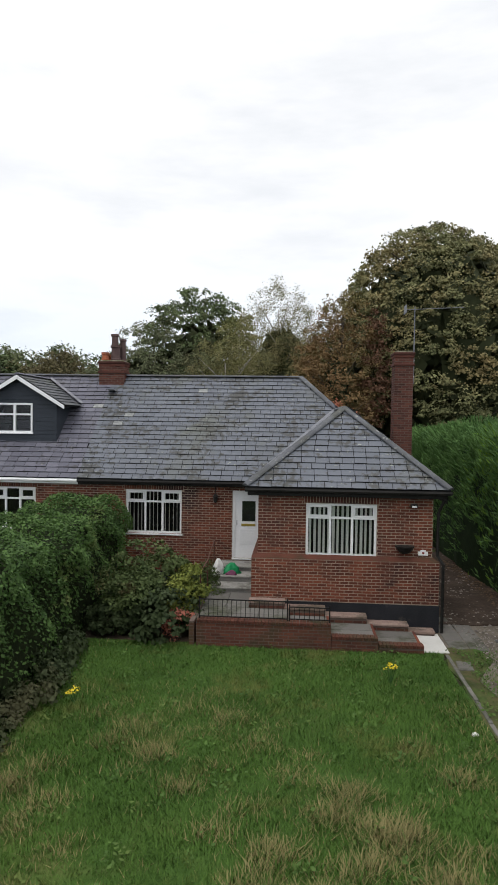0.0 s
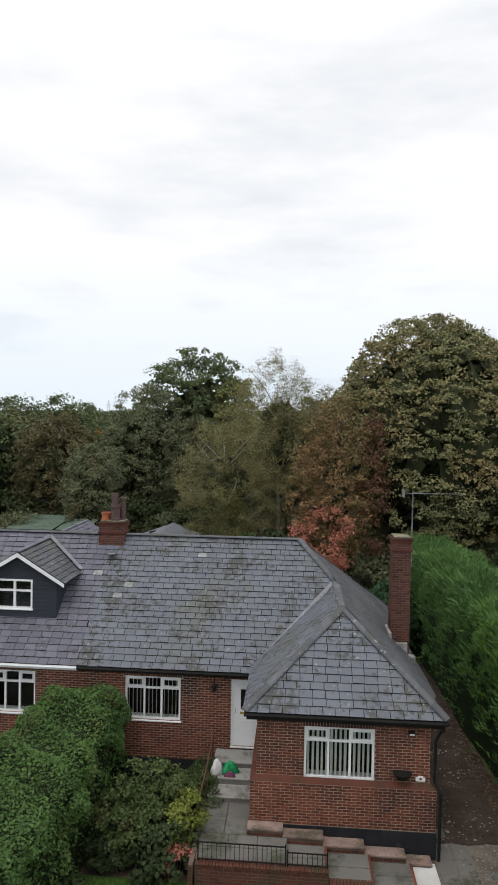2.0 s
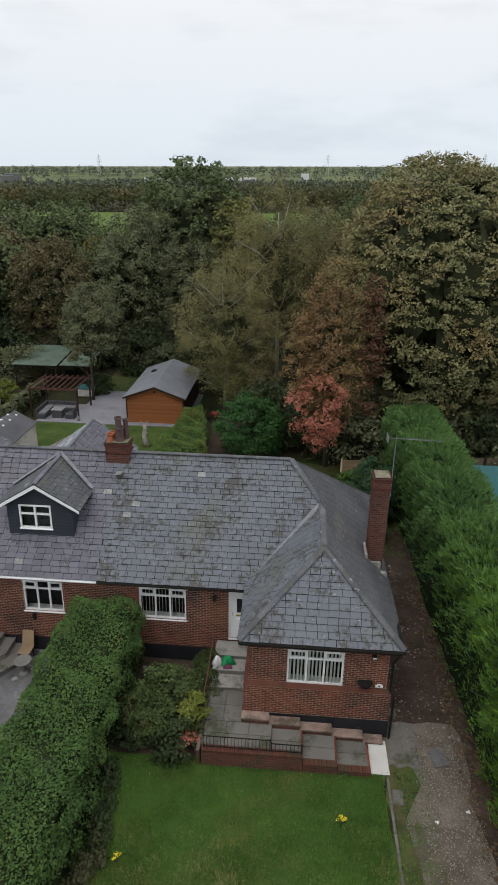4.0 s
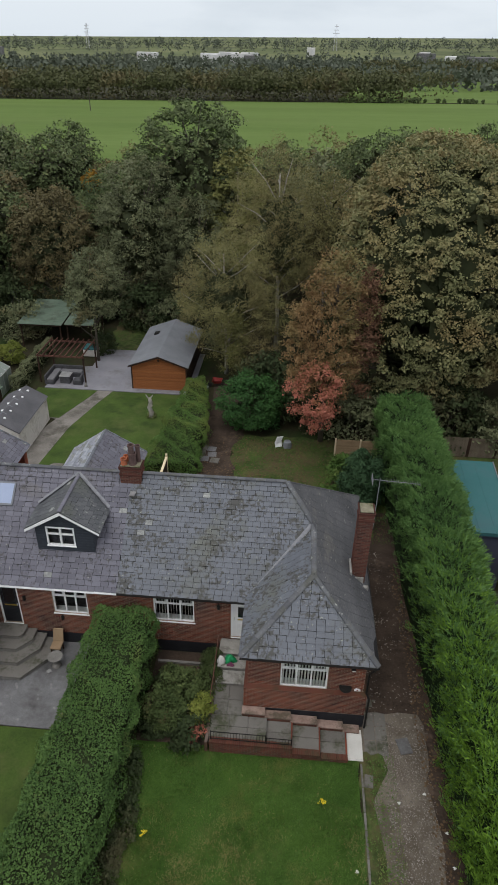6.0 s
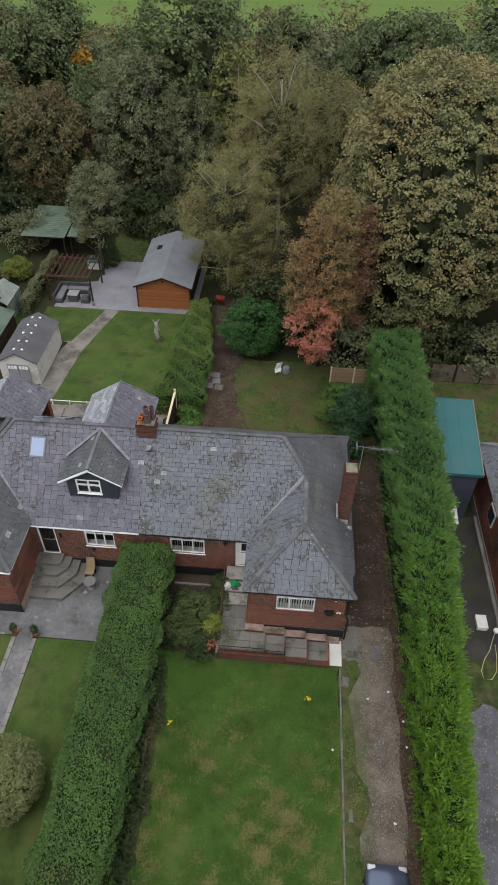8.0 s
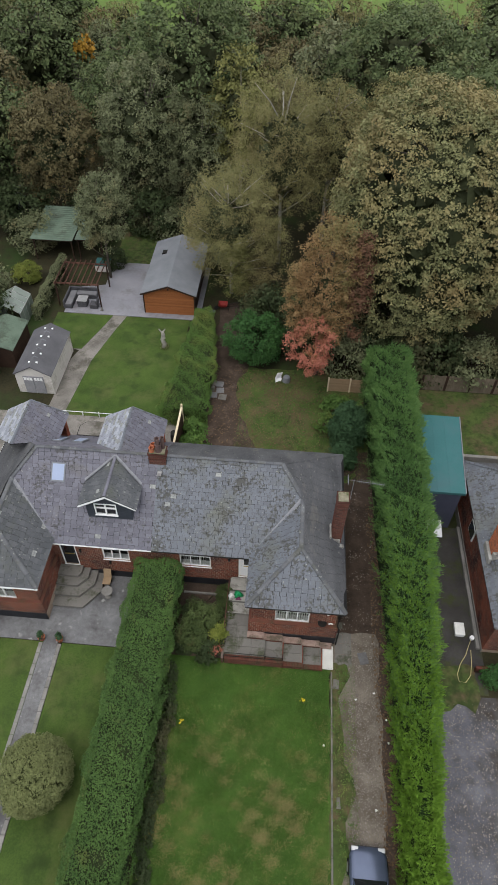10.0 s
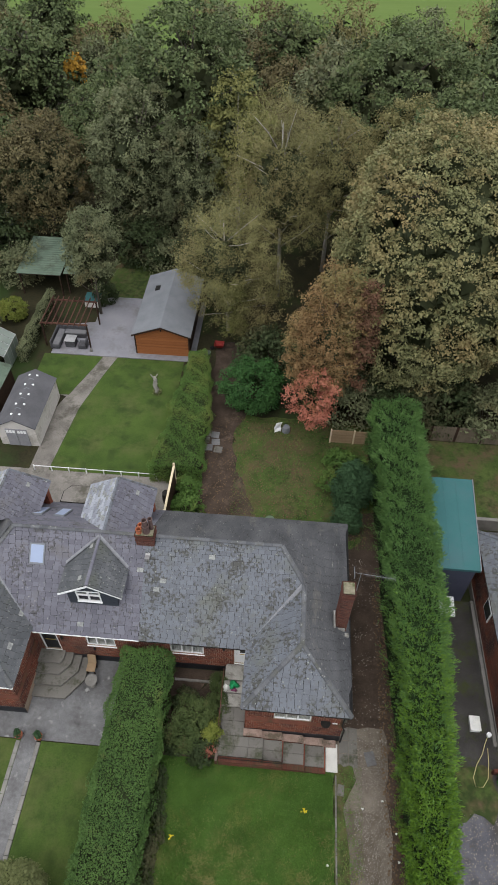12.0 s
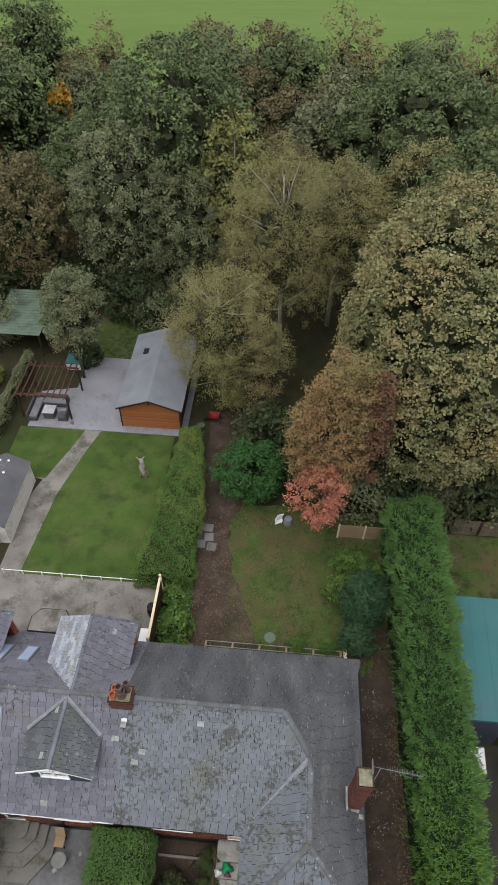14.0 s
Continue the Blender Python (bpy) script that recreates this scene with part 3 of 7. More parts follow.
sheet("side_passage", 14.0, 24.6, 8.2, 11.6, 0.02, shader("mossy tarmac", (0.028, 0.026, 0.025), (0.072, 0.068, 0.066), 0.7, 0.95, 0.5, 20, stain=(0.05, 0.06, 0.02), stain_scale=0.5), "dark mossy passage beside the next house", "passage", seed=16)
sheet("passage_verge", 13.2, 15.6, 8.4, 11, 0.05, ROUGH_GRASS, "patchy grass where the passage meets the forecourt", "verge", wobble=0.25, seed=25)
sheet("right_lawn", 30.4, 37.4, 8.6, 24, 0.03, ROUGH_GRASS, "green lawn behind the next house", "lawn", seed=17)


def field_sheet(name, y0, y1, xa, xb, label, mat, lift=0.25):
    g = Geo()
    n = 12
    vs = [(xa(y) + (xb(y) - xa(y)) * j / 8, y, ground_z(xa(y) + (xb(y) - xa(y)) * j / 8, y) + lift) for y in [y0 + (y1 - y0) * i / n for i in range(n + 1)] for j in range(9)]
    g.add(vs, [[i * 9 + j, i * 9 + j + 1, (i + 1) * 9 + j + 1, (i + 1) * 9 + j] for i in range(n) for j in range(8)])
    solo(name, g, mat, label, "field", "structure")


field_sheet("field", 108, 424, lambda y: -160 - y * 0.5, lambda y: 160 + y * 0.5, "wide bright green pasture beyond the trees", FIELD)
field_sheet("far_field", 432, 780, lambda y: 20 + (y - 432) * 0.1, lambda y: 420 + y * 0.4, "second green pasture behind a hedge line", FIELD)
field_sheet("far_farmland", 900, 1500, lambda y: -900, lambda y: 900, "hazy farmland in the distance", FIELD_FAR)
field_sheet("far_hills", 1510, 3790, lambda y: -1900, lambda y: 1900, "low wooded hills on the horizon", FIELD_FAR, 0.6)

# ---- the pair of bungalows ----
BX, BH, JOINT = 0.214, 0.064, 0.011


def brick_rects(u0, u1, z0, z1, holes, soldier=()):
    """The bricks of a running bond on a wall face, as (u0, u1, z0, z1), cut at openings; soldier: courses of upright bricks."""
    out = []
    row = 0
    z = z0
    while z + BH <= z1 + 0.001:
        u = u0 - (0.5 * (BX + JOINT) if row % 2 else 0)
        while u < u1:
            a, b = max(u, u0), min(u + BX, u1)
            segs = [(a, b)]
            for h0, h1, g0, g1 in list(holes) + list(soldier):
                if z < g1 - 0.01 and z + BH > g0 + 0.01:
                    nxt = []
                    for s, e in segs:
                        if e <= h0 or s >= h1:
                            nxt.append((s, e))
                        else:
                            if s < h0 - 0.03:
                                nxt.append((s, h0 - 0.004))
                            if e > h1 + 0.03:
                                nxt.append((h1 + 0.004, e))
                    segs = nxt
            out += [(s, e, z, z + BH) for s, e in segs if e - s > 0.03]
            u += BX + JOINT
        z += BH + JOINT
        row += 1
    for h0, h1, g0, g1 in soldier:
        n = max(1, int((h1 - h0) / (BH + JOINT)))
        w = (h1 - h0) / n
        out += [(h0 + w * i + 0.005, h0 + w * (i + 1) - 0.005, g0 + 0.005, g1 - 0.005) for i in range(n)]
    return out


def brick_block(g, r, face, axis, out, proud=0.005):
    """One brick on a wall: its face proud of the mortar."""
    s, e, a, b = r
    c = 0.004
    o, i = face + out * proud, face - out * 0.01
    pts = [(s, i, a), (e, i, a), (e, i, b), (s, i, b), (s + c, o, a + c), (e - c, o, a + c), (e - c, o, b - c), (s + c, o, b - c)]
    if axis == "x":
        pts = [(q, p, z) for p, q, z in pts]
    fs = [[4, 5, 6, 7], [0, 1, 5, 4], [1, 2, 6, 5], [2, 3, 7, 6], [3, 0, 4, 7]]
    if (axis == "y") == (out > 0):
        fs = [list(reversed(f)) for f in fs]
    g.add(pts, fs)


def wall_core(g, u0, u1, face, back, z0, z1, holes, axis="y"):
    """A wall with thickness and real openings, out of butted blocks."""
    us = sorted({u0, u1, *[h for k in holes for h in k[:2]]})

    def put(a, b, lo, hi):
        if hi - lo > 0.01 and b - a > 0.005:
            if axis == "y":
                g.box(a, min(face, back), lo, b, max(face, back), hi)
            else:
                g.box(min(face, back), a, lo, max(face, back), b, hi)

    for a, b in zip(us[:-1], us[1:]):
        cut = sorted([k[2:] for k in holes if k[0] <= a + 1e-6 and k[1] >= b - 1e-6])
        lo = z0
        for c0, c1 in cut:
            put(a, b, lo, c0)
            lo = c1
        put(a, b, lo, z1)


def casement(parent, x0, x1, z0, z1, face, flip, lights=3, blinds=True, label="", top=0.3, slat_turn=24):
    """A white three-light casement window: frame, sill, sashes, panes and upright blinds, set in a wall that faces -y."""
    w = part("window", Geo(flip).box(x0, face + 0.05, z0, x0 + 0.06, face + 0.12, z1).box(x1 - 0.06, face + 0.05, z0, x1, face + 0.12, z1)
             .box(x0 + 0.06, face + 0.05, z1 - 0.06, x1 - 0.06, face + 0.12, z1).box(x0 + 0.06, face + 0.05, z0, x1 - 0.06, face + 0.12, z0 + 0.06), UPVC, parent, label)
    part("sill", Geo(flip).box(x0 - 0.04, face - 0.05, z0 - 0.045, x1 + 0.04, face + 0.12, z0 - 0.002, 0.008), UPVC, w)
    n = lights
    step = (x1 - x0 - 0.12) / n
    zt = z1 - 0.06 - top * (z1 - z0) / 1.3
    for i in range(n):
        a = x0 + 0.06 + step * i
        b = a + step
        if i:
            part("mullion", Geo(flip).box(a - 0.03, face + 0.045, z0 + 0.06, a + 0.03, face + 0.118, z1 - 0.06, 0.006), UPVC, w)
        a2, b2 = a + (0.03 if i else 0.0), b - (0.03 if i < n - 1 else 0.0)
        part("transom", Geo(flip).box(a2, face + 0.042, zt - 0.028, b2, face + 0.115, zt + 0.028, 0.006), UPVC, w)
        if i != 1 or n < 3:
            s = Geo(flip)
            for (p, q, r, t) in ((a2, b2, z1 - 0.105, z1 - 0.062), (a2, b2, zt + 0.03, zt + 0.07), (a2, a2 + 0.042, zt + 0.07, z1 - 0.105), (b2 - 0.042, b2, zt + 0.07, z1 - 0.105)):
                s.box(p, face + 0.03, r, q, face + 0.1, t)
            part("sash", s, UPVC, w)
        for lo, hi in ((z0 + 0.06, zt - 0.028), (zt + 0.028, z1 - 0.06)):
            p = part("pane", Geo(flip).glazing(a2, lo, b2, hi, face + 0.09), GLASS, w)
            p.visible_shadow = False
    part("window_board", Geo(flip).box(x0 - 0.02, face + 0.122, z0 - 0.03, x1 + 0.02, face + 0.42, z0 + 0.012, 0.006), UPVC, w)
    if blinds:
        part("blind_rail", Geo(flip).box(x0 + 0.03, face + 0.13, z1 - 0.06, x1 - 0.03, face + 0.17, z1 - 0.02), UPVC, w)
        m = int((x1 - x0 - 0.12) / 0.115)
        for i in range(m):
            a = x0 + 0.075 + i * (x1 - x0 - 0.14) / m
            part("blind_slat", Geo(flip).box(a, face + 0.118, z0 + 0.03, a + 0.062 + 0.008 * (i % 3), face + 0.122, z1 - 0.04, turn=slat_turn), BLIND, w)
    return w


def roof_plane(poly, flip):
    """The frame of a roof plane: origin, along-eave, up-slope and normal."""
    p = [Vector(q) for q in poly]
    if flip:
        p = [Vector((2 * PARTY - q.x, q.y, q.z)) for q in p][::-1]
    nrm = (p[1] - p[0]).cross(p[2] - p[0]).normalized()
    if nrm.z < 0:
        p = p[::-1]
        nrm = -nrm
    along = Vector((0, 0, 1)).cross(nrm).normalized()
    up = nrm.cross(along).normalized()
    return p, along, up, nrm


def inside_span(poly2, v):
    """Where the line at height v crosses a convex polygon, or None."""
    xs = []
    for (a, b), (c, d) in zip(poly2, poly2[1:] + poly2[:1]):
        if (b - v) * (d - v) < 0:
            xs.append(a + (c - a) * (v - b) / (d - b))
    return (min(xs), max(xs)) if len(xs) >= 2 else None


def slate_piece(p0, along, up, nrm, low, high, v0, length, rng, lift=0.0):
    """One slate, 9 mm thick, its tail lifted by the course below; low, high: its ends along the course at tail and head."""
    h = 0.025 + lift + rng.uniform(0, 0.009)
    c = p0 + up * v0
    s = up * length
    skew = rng.uniform(-0.006, 0.006)
    t = nrm * 0.009
    lo, hi = nrm * h, nrm * 0.007
    top = [c + along * (low[0] + skew) + lo, c + along * (low[1] - skew) + lo, c + along * high[1] + s + hi, c + along * high[0] + s + hi]
    return [tuple(q) for q in top] + [tuple(q - t) for q in top], [[0, 1, 2, 3], [0, 4, 5, 1], [1, 5, 6, 2], [3, 7, 4, 0]]


def slates(roof, poly, flip, material, seed, singly=0, width=0.34, gauge=0.225, pale=0.02, label="", lap=0.972):
    """Courses of slates over a roof plane: the lowest `singly` of them as pieces of their own, the rest joined."""
    rng = random.Random(seed)
    p, along, up, nrm = roof_plane(poly, flip)
    o = min(p, key=lambda q: q.z)
    q2 = [((q - o).dot(along), (q - o).dot(up)) for q in p]
    vmax = max(q[1] for q in q2)
    rest, light, count, row, v = Geo(), Geo(), 0, 0, -0.03
    while v < vmax - 0.05:
        sp, sp2 = inside_span(q2, max(v, 0.004)), inside_span(q2, min(v + gauge, vmax - 0.004))
        if sp and sp2:
            a, b = min(sp[0], sp2[0]), max(sp[1], sp2[1])
            u = a - (width / 2 if row % 2 else 0) - rng.uniform(0, 0.04)
            while u < b:
                w = width * rng.uniform(0.92, 1.08)
                s, e = u + 0.008, u + w - 0.008
                low = (max(s, sp[0]), max(max(s, sp[0]), min(e, sp[1])))
                high = (max(s, sp2[0]), max(max(s, sp2[0]), min(e, sp2[1])))
                if min(e, sp[1]) - max(s, sp[0]) + min(e, sp2[1]) - max(s, sp2[0]) > 0.06 and s < max(sp[1], sp2[1]) and e > min(sp[0], sp2[0]):
                    low = (min(low[0], sp[1]), min(low[1], sp[1]))
                    high = (min(high[0], sp2[1]), min(high[1], sp2[1]))
                    vs, fs = slate_piece(o, along, up, nrm, low, high, v + rng.uniform(-0.008, 0.008), min(gauge * lap, vmax - v), rng)
                    if count < singly:
                        g = Geo()
                        g.add(vs, fs)
                        part("slate", g, material, roof)
                        count += 1
                    else:
                        (light if rng.random() < pale else rest).add(vs, fs)
                u += w
        v += gauge
        row += 1
    if rest.v:
        part("slate_covering", rest, material, roof, label, kind="stuff")
    if light.v:
        part("lichened_slate", light, SLATE_PALE, roof, "slates bleached by lichen", kind="stuff")


def ridge_tiles(roof, a, b, material, flip=False, r=0.11, step=0.45):
    """Half-round capping tiles along a ridge or hip."""
    if flip:
        a, b = [(2 * PARTY - q[0], q[1], q[2]) for q in (a, b)]
    a, b = Vector(a), Vector(b)
    n = max(1, int((b - a).length / step))
    d = (b - a).normalized()
    side = d.cross(Vector((0, 0, 1))).normalized()
    upv = side.cross(d).normalized()
    g = Geo()
    for i in range(n):
        p, q = a + (b - a) * (i / n), a + (b - a) * ((i + 0.985) / n)
        vs, fs = [], []
        for k, (c, rr) in enumerate(((p, r * 1.08), (q, r))):
            for j in range(7):
                t = math.pi * j / 6
                vs.append(tuple(c + side * math.cos(t) * rr + upv * (math.sin(t) * rr * 0.55 + 0.005)))
        fs = [[j, j + 1, 8 + j, 7 + j] for j in range(6)] + [[0, 1, 2, 3, 4, 5, 6], [13, 12, 11, 10, 9, 8, 7]]
        g.add(vs, fs)
    part("ridge_tiles", g, material, roof, kind="stuff")


def lead_strip(roof, a, b, width, flip=False, mat=None, up=0.06):
    if flip:
        a, b = [(2 * PARTY - q[0], q[1], q[2]) for q in (a, b)]
    a, b = Vector(a), Vector(b)
    d = (b - a).normalized()
    side = d.cross(Vector((0, 0, 1))).normalized() * width / 2
    h = Vector((0, 0, up))
    g = Geo()
    g.add([tuple(q) for q in (a - side + h * 1.6, a + h, b + h, b - side + h * 1.6, a + side + h * 1.6, b + side + h * 1.6)], [[0, 1, 2, 3], [1, 4, 5, 2]])
    part("flashing", g, mat or LEAD, roof)


LICHEN_CAP = shader("lichened mortar cap", (0.12, 0.11, 0.08), (0.26, 0.24, 0.17), 4, 0.95, 0.5, 25, stain=(0.07, 0.08, 0.03), stain_scale=3)


def chimney(parent, x0, x1, y0, y1, z0, z1, flip=False, pots=(), label="", mat=None, cap=True):
    c = part("chimney", Geo(flip).box(x0, y0, z0, x1, y1, z1), MORTAR_SOOT, parent, label)
    g = Geo(flip)
    for lo, hi, f, ax, out in ((x0, x1, y0, "y", -1), (x0, x1, y1, "y", 1), (y0, y1, x0, "x", -1), (y0, y1, x1, "x", 1)):
        for r in brick_rects(lo, hi, z0, z1, ()):
            brick_block(g, r, f, ax, out)
    part("bricks", g, mat or BRICK, c, kind="stuff")
    if cap:
        e = Geo(flip)
        e.box(x0 - 0.04, y0 - 0.04, z1 - 0.42, x1 + 0.04, y1 + 0.04, z1 - 0.34, 0.01).box(x0 - 0.025, y0 - 0.025, z1 - 0.16, x1 + 0.025, y1 + 0.025, z1 - 0.08, 0.01).box(x0 - 0.05, y0 - 0.05, z1 - 0.08, x1 + 0.05, y1 + 0.05, z1, 0.012)
        part("corbel", e, mat or BRICK, c)
        part("flaunching", Geo(flip).box(x0 + 0.02, y0 + 0.02, z1 - 0.002, x1 - 0.02, y1 - 0.02, z1 + 0.05, 0.02), LICHEN_CAP, c, "mossy mortar cap")
    for x, y, r, h, m in pots:
        part("chimney_pot", Geo(flip).lathe(x, y, [(r * 1.1, z1 + 0.03), (r * 1.1, z1 + 0.1), (r, z1 + 0.13), (r * 0.9, z1 + h - 0.1), (r * 1.12, z1 + h - 0.08), (r * 1.12, z1 + h), (r * 0.8, z1 + h), (r * 0.75, z1 + h - 0.2)], 14), m, c, smooth=False)
    return c


def bungalow(flip, label):
    """One half of the pair: L-shaped, with a hipped front wing. The mirrored half has a dormer, skylights and two rear gables."""
    h = thing("bungalow", label, "house", "pair of bungalows", at=(2 * PARTY - (-2) if flip else -2, 20, 0))
    wing_front, main_front = 16.3, 19.2
    win_w, win_m = (0.27, 2.06, 1.83, 3.19), (-5.2, -3.47, 1.78, 3.12)
    door = (-1.91, -1.02, 1.09, 3.16)
    if flip:
        win_m = (-5.25, -3.75, 1.8, 3.12)
        door = (-2.25, -1.35, 0.98, 3.14)
    # walls
    w = Geo(flip)
    w2 = Geo(flip)
    wall_core(w, PARTY, -0.95, main_front, main_front + 0.27, -0.45, 3.42, (win_m, door))
    wall_core(w2, -0.95, 3.45, wing_front, wing_front + 0.27, -0.45, 3.42, (win_w,))
    part("side_wall", Geo(flip).box(-0.95, wing_front + 0.27, -0.45, -0.68, main_front + 0.27, 3.42), MORTAR, h)
    part("side_wall", Geo(flip).box(3.18, wing_front + 0.27, -0.45, 3.45, 26.5, 3.42), MORTAR, h)
    part("rear_wall", Geo(flip).box(PARTY, 26.23, -0.6, 3.18, 26.5, 3.42), MORTAR, h)
    part("wing_wall", w2, MORTAR, h)
    wall = part("wall", w, MORTAR, h, "dark red brick wall with pale mortar joints")
    main = [(r, main_front) for r in brick_rects(PARTY, -0.95, -0.3, 3.42, (win_m, door), ((win_m[0] - 0.05, win_m[1] + 0.05, win_m[3], win_m[3] + 0.225),))]
    front = [(r, wing_front) for r in brick_rects(-0.95, 3.45, 1.82, 3.42, (win_w,), ((win_w[0] - 0.05, win_w[1] + 0.05, win_w[3], win_w[3] + 0.21),))]
    g = Geo(flip)
    single = 0
    for r, f in main + front:
        if not flip and f == wing_front and single < 300:
            one = Geo(flip)
            brick_block(one, r, f, "y", -1)
            part("brick", one, BRICK, wall)
            single += 1
        else:
            brick_block(g, r, f, "y", -1)
    for r in brick_rects(wing_front, 26.5, 1.82, 3.42, ()):
        brick_block(g, r, 3.45, "x", 1)
    for r in brick_rects(wing_front, main_front, 1.82, 3.42, ()):
        brick_block(g, r, -0.95, "x", -1)
    part("brickwork", g, BRICK, wall, kind="stuff")
    # the thicker base of the wing, with a sloped brick weathering and a black plinth
    b = Geo(flip)
    b.box(-1.1, wing_front - 0.15, -0.45, 3.6, wing_front - 0.002, 1.78)
    b.box(-1.1, wing_front, -0.45, -0.952, main_front - 0.002, 1.78)
    b.box(3.452, wing_front, -0.45, 3.6, 26.5, 1.78)
    base = part("base_wall", b, MORTAR, h)
    g = Geo(flip)
    for lo, hi, f, ax, out in ((-1.1, 3.6, wing_front - 0.15, "y", -1), (wing_front - 0.15, main_front, -1.1, "x", -1), (wing_front - 0.15, 26.5, 3.6, "x", 1)):
        for r in brick_rects(lo, hi, 0.72, 1.78, ()):
            brick_block(g, r, f, ax, out)
    part("brickwork", g, BRICK, base, kind="stuff")
    g = Geo(flip)
    g.add([(-1.112, wing_front - 0.162, 1.78), (3.612, wing_front - 0.162, 1.78), (3.47, wing_front - 0.005, 1.875), (-0.97, wing_front - 0.005, 1.875)], [[0, 1, 2, 3]])
    g.add([(3.612, wing_front - 0.162, 1.78), (3.612, 26.5, 1.78), (3.47, 26.5, 1.875), (3.47, wing_front - 0.005, 1.875)], [[0, 1, 2, 3]])
    g.add([(-1.112, main_front, 1.78), (-1.112, wing_front - 0.162, 1.78), (-0.97, wing_front - 0.005, 1.875), (-0.97, main_front, 1.875)], [[0, 1, 2, 3]])
    part("weathering", g, BRICK_LOW, base, "sloped brick weathering course")
    g = Geo(flip)
    g.box(-1.118, wing_front - 0.172, -0.45, 3.618, wing_front - 0.15, 0.7).box(3.6, wing_front - 0.15, -0.45, 3.618, 26.5, 0.7)
    part("plinth", Geo(flip).box(PARTY + 0.02, main_front - 0.02, -0.45, -1.95, main_front - 0.013, 0.62), BLACK_PAINT, h, "black painted plinth")
    part("plinth", g, BLACK_PAINT, base, "black painted plinth")
    # sheets added behind the windows, the gloom of unlit rooms in their colour
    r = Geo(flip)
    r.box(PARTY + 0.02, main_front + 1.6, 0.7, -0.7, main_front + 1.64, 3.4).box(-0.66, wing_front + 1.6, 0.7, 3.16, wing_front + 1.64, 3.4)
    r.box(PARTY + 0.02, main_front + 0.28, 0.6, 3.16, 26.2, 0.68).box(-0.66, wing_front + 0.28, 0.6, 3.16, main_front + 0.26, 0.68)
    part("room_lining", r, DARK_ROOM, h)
    casement(h, *win_w, wing_front, flip, label="white plastic casement with upright blinds")
    casement(h, *win_m, main_front, flip, blinds=not flip, label="white plastic casement window with its blinds turned open", slat_turn=84)
    # the door
    x0, x1, z0, z1 = door
    dm = BLACK_PAINT if flip else UPVC
    d = part("door", Geo(flip).box(x0, main_front + 0.03, z0, x0 + 0.07, main_front + 0.12, z1).box(x1 - 0.07, main_front + 0.03, z0, x1, main_front + 0.12, z1)
             .box(x0 + 0.07, main_front + 0.03, z1 - 0.07, x1 - 0.07, main_front + 0.12, z1).box(x0, main_front - 0.03, z0 - 0.04, x1, main_front + 0.12, z0 - 0.001, 0.006), UPVC, h,
             "white door frame with a dark door" if flip else "white plastic front door with a small glazed light")
    leaf = Geo(flip)
    a, c = x0 + 0.072, x1 - 0.072
    wa, wc, wz0, wz1 = a + 0.22, c - 0.12, z1 - 0.95, z1 - 0.33
    if flip:
        wa, wc, wz0, wz1 = a + 0.12, c - 0.12, z0 + 1.1, z1 - 0.2
    wall_core(leaf, a, c, main_front + 0.06, main_front + 0.11, z0 + 0.005, z1 - 0.072, ((wa, wc, wz0, wz1),))
    lf = part("door_leaf", leaf, dm, d)
    part("pane", Geo(flip).box(wa, main_front + 0.08, wz0, wc, main_front + 0.09, wz1), CAR_GLASS, d)
    part("letterbox", Geo(flip).box(wa - 0.02, main_front + 0.045, z0 + 0.98, wc, main_front + 0.06, z0 + 1.05, 0.005), shader("brass", (0.35, 0.26, 0.05), (0.5, 0.38, 0.1), 5, 0.35, 0, metal=0.8), d, "brass letterbox")
    part("panel", Geo(flip).box(wa - 0.06, main_front + 0.05, z0 + 0.42, wc + 0.03, main_front + 0.061, z0 + 0.88, 0.01).box(wa, main_front + 0.042, z0 + 0.5, wc - 0.03, main_front + 0.05, z0 + 0.8, 0.006), dm, d)
    part("door_handle", Geo(flip).box(a + 0.05, main_front + 0.02, z0 + 1.0, a + 0.08, main_front + 0.05, z0 + 1.16, 0.006), STEEL, d)
    # the roof
    E, R, EW = EAVE, RIDGE, EAVE + 0.15
    ridge_end, right, wl, wf, wr = 0.12, 3.82, -1.28, 16.04, 5.66
    ym, yb, yr = 18.95, 26.85, 22.9
    ax = 1.34
    sl = (R - E) / (yr - ym)
    yap = ym + (wr - E) / sl
    fa = (ax, 18.45, wr)
    yv = ym + (EW - E) / sl
    planes = {
        "front": [(PARTY, ym, E), (wl, ym, E), (ax, yap, wr), (ridge_end, yr, R), (PARTY, yr, R)],
        "left": [(wl, wf, EW), fa, (ax, yap, wr), (wl, yv, EW)],
        "hip": [(wl, wf, EW), (right, wf, EW), fa],
        "right": [(right, wf, EW), (right, yb, E), (ridge_end, yr, R), (ax, yap, wr), fa],
        "rear": [(PARTY, yr, R), (ridge_end, yr, R), (right, yb, E), (PARTY, yb, E)],
    }
    deck = Geo(flip)
    for k, poly in planes.items():
        p = [Vector(q) for q in poly]
        if (p[1] - p[0]).cross(p[2] - p[0]).z < 0:
            p = p[::-1]
        deck.slab([tuple(q) for q in p], 0.1)
    roof = part("roof", deck, ROOF_BOARD, h, "weathered slate roof with lichen and moss")
    top = SLATE_WARM if flip else SLATE
    slates(roof, planes["hip"], flip, SLATE_DARK if flip else top, 3, singly=0 if flip else 110, pale=0.005)
    slates(roof, planes["left"], flip, SLATE_DARK if flip else top, 4, singly=0 if flip else 120, pale=0.02)
    slates(roof, planes["front"], flip, top, 5, singly=0 if flip else 70, pale=0.006)
